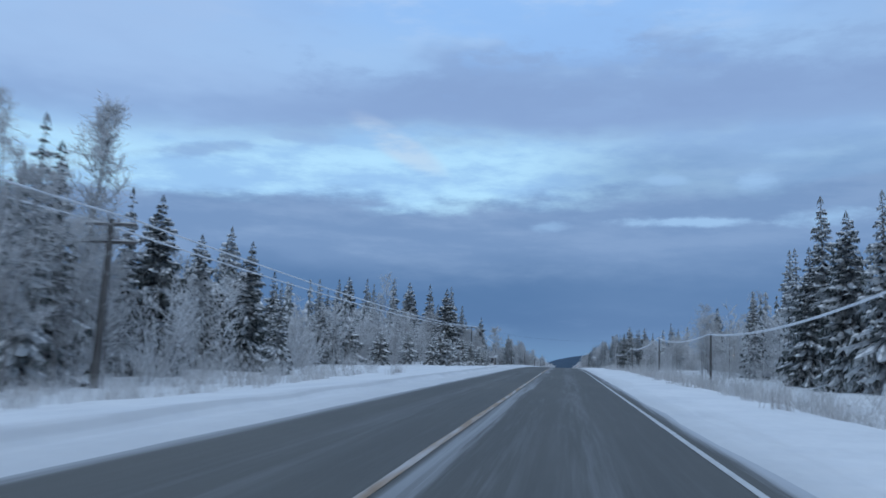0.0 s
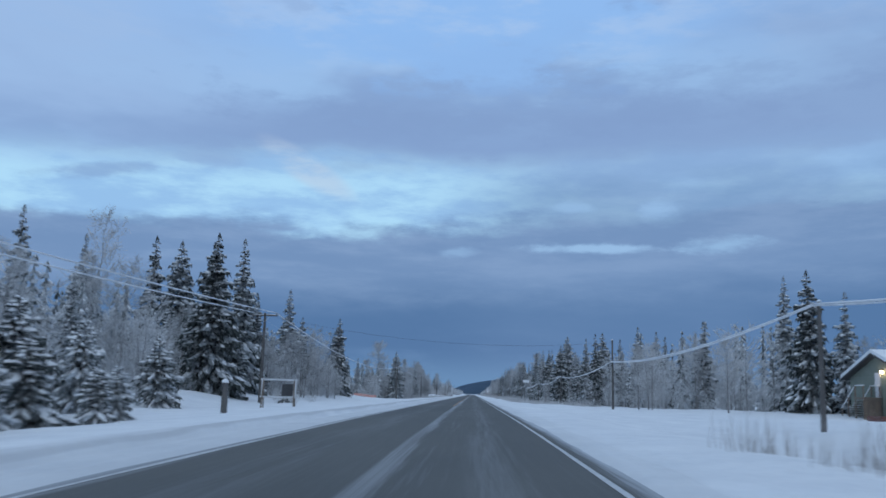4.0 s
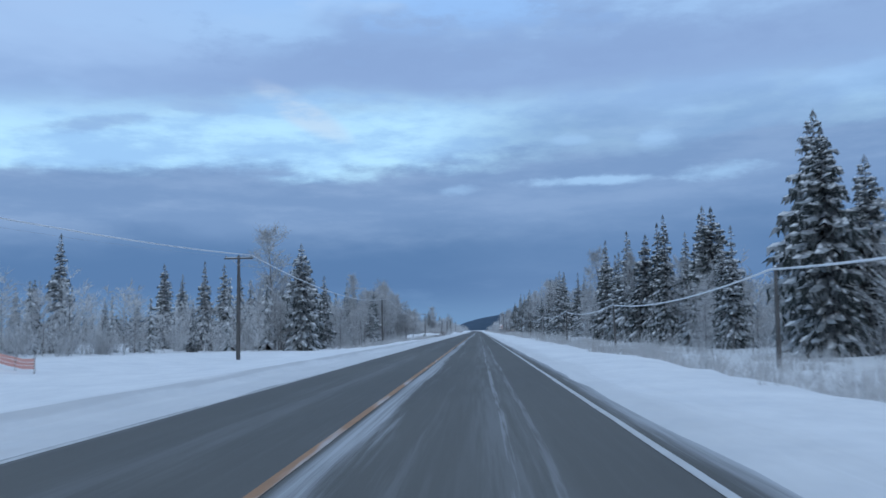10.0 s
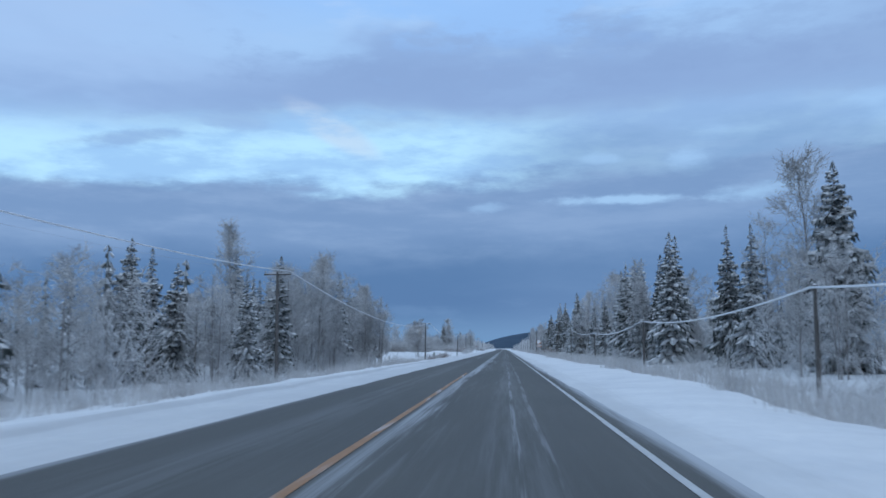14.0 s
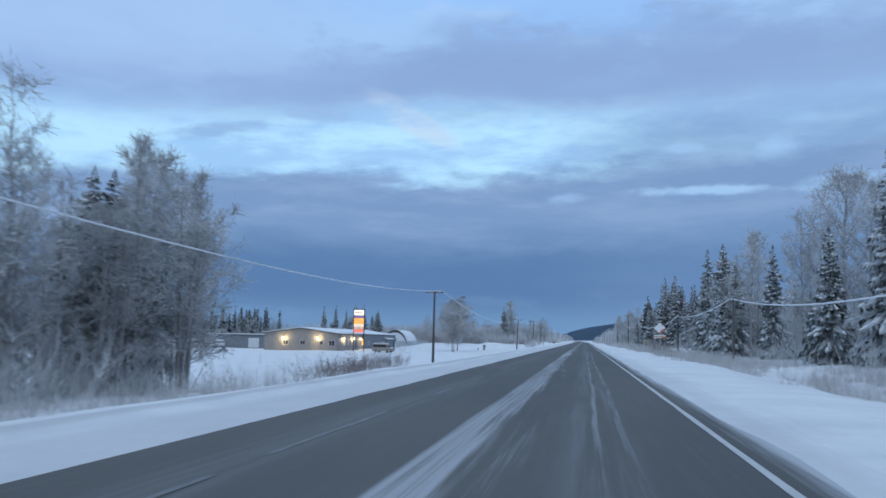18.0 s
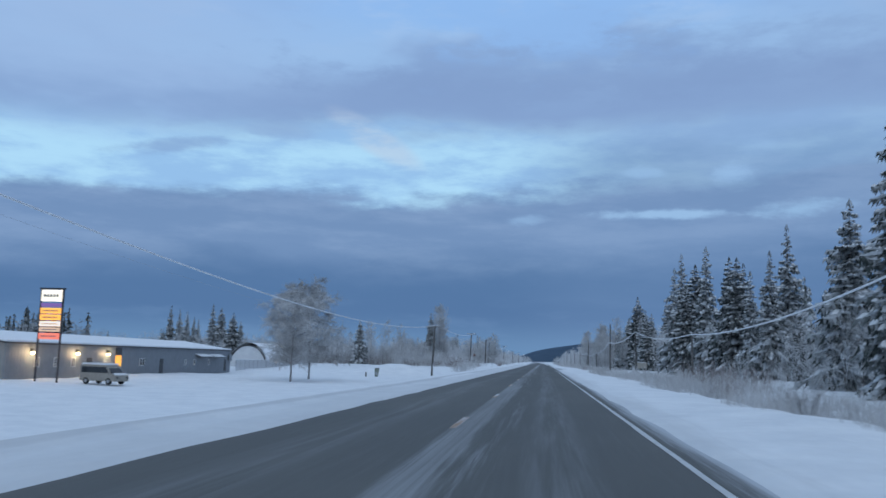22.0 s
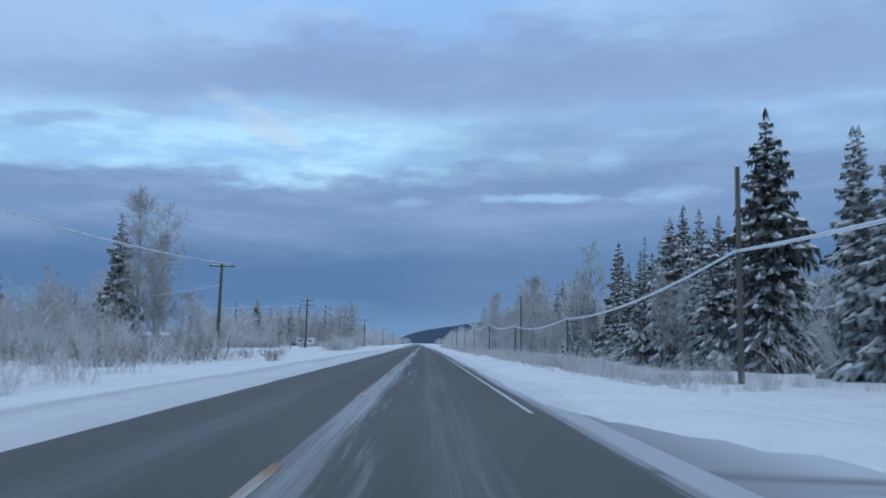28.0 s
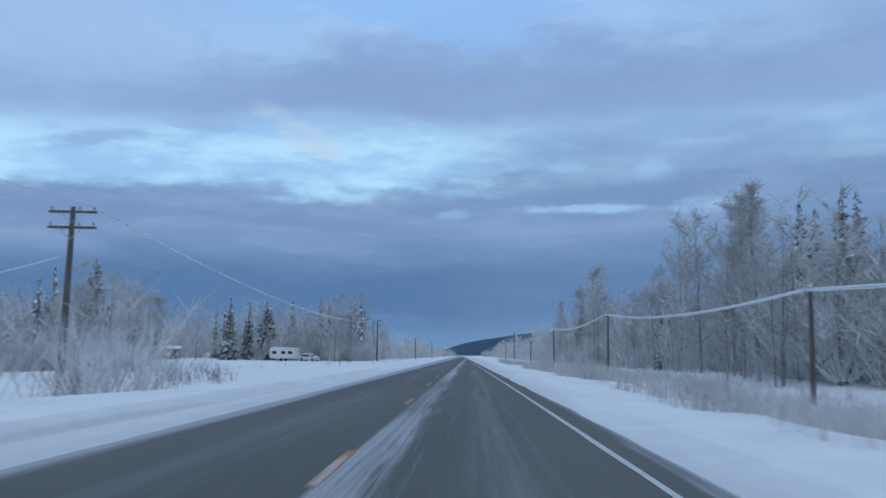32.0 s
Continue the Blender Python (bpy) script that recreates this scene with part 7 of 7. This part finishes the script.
def vehicle(kind, paint, label, m):
    """A parked car or van under snow: body, glazing, wheels, roof snow."""
    root = empty(kind)
    if kind == "van":
        L, W, prof, cab, top = 4.9, 1.9, [(-2.45, 0.35), (2.45, 0.35), (2.45, 0.95), (1.75, 1.1), (1.15, 1.95), (-2.4, 1.98)], [(-2.2, 1.15), (1.55, 1.15), (1.1, 1.8), (-2.2, 1.8)], 1.98
        snow = [(-2.35, 1.98), (1.1, 1.96), (1.0, 2.14), (-2.2, 2.16)]
    elif kind == "pickup_truck":
        L, W, prof, cab, top = 5.4, 1.95, [(-2.7, 0.5), (2.7, 0.5), (2.7, 1.0), (1.3, 1.15), (0.7, 1.8), (-0.6, 1.82), (-0.75, 1.15), (-2.7, 1.12)], [(-0.5, 1.22), (1.05, 1.22), (0.62, 1.7), (-0.45, 1.7)], 1.82
        snow = [(-0.62, 1.82), (0.7, 1.8), (0.6, 1.98), (-0.55, 2.0)]
    else:
        L, W, prof, cab, top = 4.5, 1.78, [(-2.25, 0.3), (2.25, 0.3), (2.25, 0.75), (1.1, 0.95), (0.45, 1.42), (-1.3, 1.44), (-2.1, 0.98), (-2.25, 0.9)], [(-1.6, 0.98), (0.85, 0.98), (0.4, 1.34), (-1.2, 1.34)], 1.44
        snow = [(-1.35, 1.44), (0.5, 1.42), (0.35, 1.62), (-1.2, 1.64)]
    part("body", extrude_profile(prof, W), paint, root)
    part("window", extrude_profile(cab, W + 0.02, 0.02), M_GLASS, root, "dark side glazing")
    part("snow", extrude_profile(snow, W - 0.1, 0.05), M_SNOWLOAD, root, "snow on the roof")
    part("snow", extrude_profile([(cab[1][0] + 0.5, prof[3][1] - 0.02), (L / 2 - 0.1, prof[2][1] - 0.02), (L / 2 - 0.2, prof[2][1] + 0.12), (cab[1][0] + 0.55, prof[3][1] + 0.12)], W - 0.15, 0.04), M_SNOWLOAD, root, "snow on the bonnet")
    part("windscreen", ([(cab[1][0] + 0.33, -W / 2 + 0.15, cab[1][1]), (cab[1][0] + 0.33, W / 2 - 0.15, cab[1][1]), (cab[2][0] + 0.12, W / 2 - 0.2, cab[2][1]), (cab[2][0] + 0.12, -W / 2 + 0.2, cab[2][1]), (cab[1][0] + 0.2, -W / 2 + 0.15, cab[1][1]), (cab[1][0] + 0.2, W / 2 - 0.15, cab[1][1]), (cab[2][0], W / 2 - 0.2, cab[2][1]), (cab[2][0], -W / 2 + 0.2, cab[2][1])], [(0, 1, 2, 3), (7, 6, 5, 4), (0, 4, 5, 1), (2, 6, 7, 3), (1, 5, 6, 2), (3, 7, 4, 0)]), M_GLASS, root)
    for sx in (-0.31 * L, 0.31 * L):
        for s in (-1, 1):
            wv = tube([(sx, s * (W / 2 - 0.2), 0.34), (sx, s * (W / 2 + 0.02), 0.34)], [0.34, 0.34], 16)
            wh = part("wheel", wv, M_TYRE, root)
            part("rim", tube([(sx, s * (W / 2 + 0.0), 0.34), (sx, s * (W / 2 + 0.035), 0.34)], [0.2, 0.18], 12), M_GALV, wh)
    for s in (-1, 1):
        part("headlight", box(L / 2 - 0.06, s * W * 0.36 - 0.15, 0.62, L / 2 + 0.02, s * W * 0.36 + 0.15, 0.78, 0.02), M_GLASS, root)
    tagged(root, label, "car" if kind == "car" else kind.replace("_", " "))
    root.matrix_world = m
    return root


def parked(kind, paint, label, x, y, turn):
    return vehicle(kind, paint, label, pose(x, y, ground_z(x, y) + 0.02, 0, 0, turn))


parked("van", M_BEIGE, "pale tan passenger van parked by the workshop entrance", -43.2, 677, -17)
kinds = ("pickup_truck", "car", "van", "car", "car", "van", "pickup_truck")
for n in range(18):
    u = n / 17
    kind = kinds[n % 7]
    paint = (M_CARWHITE, M_CARGREY, M_CARWHITE, M_CARDARK, M_CARWHITE, M_CARGREY)[n % 6] if n != 9 else M_CARRED
    x, y = -84 - 38 * u, 680.5 - 28 * u + 0.7 * math.sin(n * 2.3)
    ob = parked(kind, paint, "snow-covered %s parked in the yard row" % kind.replace("_", " "), x, y, -62 + 5 * (n % 3))
    tagged(ob, group="vehicles in the yard")


def container(x, y, turn, label, L=8.0, h=2.6):
    root = empty("shipping_container", pose(x, y, ground_z(x, y), 0, 0, turn))
    tagged(root, label, "container")
    part("body", ribs_wall(-L / 2, 0, L / 2, 0, -0.3, h, 0.5, 0.05, 2.4), M_SIDING, root)
    part("snow", box(-L / 2, 0.02, h, L / 2, 2.38, h + 0.2, 0.07), M_SNOWLOAD, root)


container(-112, 648, 22, "grey storage container with snow on top", 9.0, 2.9)
container(-121, 668, 22, "long pale container behind the parked cars", 14.0, 2.9)
container(-100, 688, 22, "long pale container behind the parked cars", 12.0, 2.6)


def trailer(x, y, turn):
    root = empty("camper_trailer", pose(x, y, ground_z(x, y), 0, 0, turn))
    tagged(root, "white camper trailer parked in the snow", "trailer")
    part("body", extrude_profile([(-3.0, 0.55), (2.6, 0.55), (3.0, 1.2), (2.8, 2.6), (-3.0, 2.7)], 2.3, 0.1), M_CARWHITE, root)
    part("snow", extrude_profile([(-2.95, 2.7), (2.75, 2.6), (2.6, 2.85), (-2.8, 2.95)], 2.2, 0.06), M_SNOWLOAD, root)
    for sx in (-1.9, 0.2, 1.8):
        part("window", box(sx - 0.5, -1.18, 1.5, sx + 0.5, -1.14, 2.1, 0.015), M_GLASS, root)
    part("door", box(-0.95, -1.19, 0.65, -0.35, -1.14, 2.3, 0.015), M_WHITEPAINT, root)
    for s in (-1, 1):
        part("wheel", tube([(-0.3, s * 0.95, 0.33), (-0.3, s * 1.17, 0.33)], [0.33, 0.33], 14), M_TYRE, root)


trailer(-37.5, 1043, -15)
parked("car", M_CARWHITE, "white car under snow beside the camper trailer", -33.0, 1047, -25)

# ---- signs, posts and small things on the verge ----
warn = empty("warning_sign", pose(9.8, 578.6, ground_z(9.8, 578.6), 0, 0, 3))
tagged(warn, "diamond warning sign plastered with snow above a plaque", "sign")
wz = 2.64 - ground_z(9.8, 578.6)
for dx in (-0.0,):
    part("post", box(-0.05, 0.02, -0.5, 0.05, 0.12, wz + 0.5, 0.01), M_GALV, warn)
dm = box(-0.46, -0.012, -0.46, 0.46, 0.012, 0.46, 0.008)
bmesh.ops.rotate(dm, verts=dm.verts[:], matrix=Matrix.Rotation(radians(45), 3, "Y"))
bmesh.ops.translate(dm, verts=dm.verts[:], vec=(0, 0, wz))
face = part("face", dm, M_ORANGE, warn, "orange diamond face")
part("snow", (lambda r: ([(-0.62, -0.02, wz), (0, -0.02, wz + 0.62), (0.60, -0.02, wz + 0.02), (0.40, -0.02, wz - 0.06), (0.16, -0.02, wz - 0.14), (0.02, -0.02, wz - 0.34), (-0.06, -0.02, wz - 0.54), (-0.62, -0.06, wz + 0.01), (0, -0.07, wz + 0.6), (0.57, -0.06, wz + 0.03), (0.36, -0.05, wz - 0.04), (0.12, -0.06, wz - 0.12), (0.0, -0.05, wz - 0.3), (-0.07, -0.05, wz - 0.5)], [tuple(range(7, 14))[::-1], *[(i, (i + 1) % 7, (i + 1) % 7 + 7, i + 7) for i in range(7)]]))(0), M_SNOWLOAD, face, "wind-packed snow crust")
plq = part("plaque", box(-0.66, -0.012, wz - 1.05, 0.66, 0.012, wz - 0.72, 0.008), M_ORANGE, warn)
part("snow", box(-0.64, -0.045, wz - 0.86, 0.60, -0.013, wz - 0.715, 0.014), M_SNOWLOAD, plq)
part("snow", box(-0.64, -0.032, wz - 1.03, 0.2, -0.013, wz - 0.95, 0.008), M_SNOWLOAD, plq)

street = empty("street_sign", pose(9.6, 240.7, ground_z(9.6, 240.7), 0, 1.5, -6))
tagged(street, "snow-caked street name plate on a thin leaning post", "sign")
sz = 3.2 - ground_z(9.6, 240.7)
part("post", tube([(0, 0, -0.5), (0, 0, sz * 0.6), (0, 0, sz - 0.18)], [0.04, 0.04, 0.038], 8), M_GALV, street)
plate = part("plate", box(-0.48, -0.012, sz - 0.18, 0.48, 0.012, sz + 0.17, 0.006), M_WHITEPAINT, street, "pale plate")
part("snow", box(-0.46, -0.035, sz - 0.15, 0.46, -0.013, sz + 0.15, 0.01), M_SNOWLOAD, plate, "crust of wind-blown snow over the plate")
part("snow", box(-0.47, -0.03, sz + 0.172, 0.47, 0.03, sz + 0.23, 0.02), M_SNOWLOAD, plate)
cross = part("plate", box(-0.014, -0.42, sz - 0.62, 0.014, 0.42, sz - 0.30, 0.006), M_WHITEPAINT, street, "second plate set crosswise below")
part("snow", box(-0.04, -0.4, sz - 0.298, 0.04, 0.4, sz - 0.25, 0.018), M_SNOWLOAD, cross)

horse = empty("sawhorse_sign", pose(-13.6, 176, ground_z(-13.6, 176) - 0.05, 0, 0, 6))
tagged(horse, "white-framed board on splayed wooden legs in the snow", "sign")
for s in (-1, 1):
    for t in (-1, 1):
        part("leg", tube([(s * 1.25, t * 0.75, -0.2), (s * 1.2, 0, 2.3)], [0.06, 0.05], 6), M_WOOD, horse)
    part("crosspiece", box(s * 1.22 - 0.04, -0.5, 0.75, s * 1.22 + 0.04, 0.5, 0.87, 0.01), M_WOOD, horse)
for z in (0.85, 2.2):
    part("rail", box(-1.45, -0.06, z, 1.45, 0.06, z + 0.13, 0.02), M_WHITEPAINT, horse, "white top rail")
for s in (-1, 1):
    part("stile", box(s * 1.3 - 0.06, -0.065, 0.98, s * 1.3 + 0.06, 0.065, 2.2, 0.015), M_WHITEPAINT, horse)
part("board", box(0.25, -0.03, 1.0, 1.1, 0.03, 1.95, 0.01), M_TRIM, horse, "small dark hanging board")


def post(x, y, h, r, label, mat, cap=True, square=False, name="post"):
    z = ground_z(x, y)
    root = empty(name, pose(x, y, z, 0, random.Random(int(y)).uniform(-2, 2), 0))
    tagged(root, label, "post")
    part("shaft", box(-r, -r, -0.4, r, r, h, r * 0.2) if square else tube([(0, 0, -0.4), (0, 0, h * 0.5), (0, 0, h)], [r, r, r * 0.9], 8), mat, root)
    if cap:
        part("snow", tube([(0, 0, h), (0, 0, h + r * 0.6), (0.01, 0, h + r * 1.3)], [r * 1.1, r * 1.15, r * 0.4], 8), M_SNOWLOAD, root, "cap of snow")
    return root


post(-9.9, 148, 1.5, 0.15, "stout wooden gatepost capped with snow", M_POLE)
post(-13.6, 113.5, 1.5, 0.05, "thin marker post leaning in the snow", M_GALV)
post(-14.8, 188, 1.1, 0.03, "thin marker stake in the snow", M_WOOD, False)
post(-12, 830, 1.4, 0.04, "slim road marker post in the snow", M_GALV)
post(-13, 957, 1.4, 0.04, "slim road marker post in the snow", M_GALV)
post(-11.2, 975, 1.5, 0.04, "slim road marker post in the snow", M_GALV)
post(17.6, 845.6, 2.2, 0.04, "slim cable marker post in the snow", M_GALV)
post(-18.2, 750.2, 2.6, 0.07, "pale cable guard beside the power pole", M_WHITEPAINT, False)
cab = empty("utility_cabinet", pose(-28.3, 748, ground_z(-28.3, 748), 2, 4, 8))
tagged(cab, "leaning green metal utility cabinet half sunk in snow", "cabinet")
V = [(-0.24, -0.2, -0.4), (0.24, -0.2, -0.4), (0.24, 0.2, -0.4), (-0.24, 0.2, -0.4), (-0.42, -0.3, 1.42), (0.42, -0.3, 1.42), (0.42, 0.3, 1.42), (-0.42, 0.3, 1.42)]
part("body", (V, [(3, 2, 1, 0), (4, 5, 6, 7), (0, 1, 5, 4), (1, 2, 6, 5), (2, 3, 7, 6), (3, 0, 4, 7)]), M_GREEN, cab)
part("lid", box(-0.45, -0.33, 1.422, 0.45, 0.33, 1.50, 0.02), M_TRIM, cab, "dark metal lid")
part("snow", box(-0.42, -0.30, 1.502, 0.42, 0.30, 1.56, 0.025), M_SNOWLOAD, cab)
part("door", box(-0.17, -0.268, 0.25, 0.17, -0.25, 0.75, 0.006), M_GALV, cab, "pale snow-dusted door plate")
post(-30.0, 747, 0.75, 0.14, "short dark stump post in the snow", M_POLE)

disc = post(-9.8, 738, 2.9, 0.04, "thin post with a small faded orange square marker", M_GALV, False, name="marker_sign")
pl = part("plate", box(-0.16, -0.07, 2.74, 0.16, -0.04, 3.10, 0.01), M_RUST, disc, "faded orange square plate")
part("emblem", tube([(0, -0.08, 2.92), (0, -0.072, 2.92)], [0.12, 0.12], 14), M_TRIM, pl, "dark spot on the plate")

bb = empty("signboard", pose(22.15, 777.6, ground_z(22.15, 777.6), 0, 0, -4))
tagged(bb, "blank beige signboard on posts before dark spruces", "sign")
for s in (-0.9, 0.9):
    part("post", box(s - 0.06, 0.05, -0.4, s + 0.06, 0.17, 1.7, 0.015), M_WOOD, bb)
part("board", box(-1.2, -0.02, 0.55, 1.2, 0.04, 1.75, 0.015), M_BEIGE, bb)
part("snow", box(-1.18, -0.05, 1.75, 1.18, 0.08, 1.83, 0.03), M_SNOWLOAD, bb)

# orange snow fence across the field
fence = empty("snow_fence")
tagged(fence, "sagging orange plastic snow fence across the field", "fence")
FA, FB, N = Vector((-20.8, 312, 0)), Vector((-64, 352, 0)), 22
strands = []
for i in range(N + 1):
    p = FA.lerp(FB, i / N)
    z = ground_z(p.x, p.y)
    part("stake", tube([(p.x, p.y, z - 0.3), (p.x, p.y, z + 0.95)], [0.025, 0.022], 6), M_WOOD, fence)
for k in range(4):
    pts = []
    for i in range(3 * N + 1):
        p = FA.lerp(FB, i / (3 * N))
        pts.append((p.x, p.y, ground_z(p.x, p.y) + 0.22 + 0.19 * k - 0.04 * abs(math.sin(i * 1.047)) + 0.03 * noise.noise((i * 0.4, k, 0))))
    strands.append(pts)
for a, b in zip(strands, strands[1:]):
    v = [(x, y, z + 0.012) for x, y, z in a] + [(x, y, z - 0.012) for x, y, z in b]
    n = len(a)
    part("band", (v, [(i, i + 1, n + i + 1, n + i) for i in range(n - 1)]), M_ORANGENET, fence)

# lattice mast behind the far woods
mast = empty("radio_mast", pose(-171, 811, -1.5, 0, 0, 0))
tagged(mast, "slim steel lattice radio mast above the far woods", "mast")
for k in range(3):
    a = 2.094 * k
    part("leg", tube([(math.cos(a) * 0.5, math.sin(a) * 0.5, -0.5), (math.cos(a) * 0.45, math.sin(a) * 0.45, 31)], [0.06, 0.05], 6), M_GALV, mast)
for i in range(31):
    for k in range(3):
        a, b = 2.094 * k, 2.094 * (k + 1)
        part("strut", tube([(math.cos(a) * 0.5, math.sin(a) * 0.5, i), (math.cos(b) * 0.5, math.sin(b) * 0.5, i + 1.0)], [0.04, 0.04], 4, False), M_TRIM, mast)
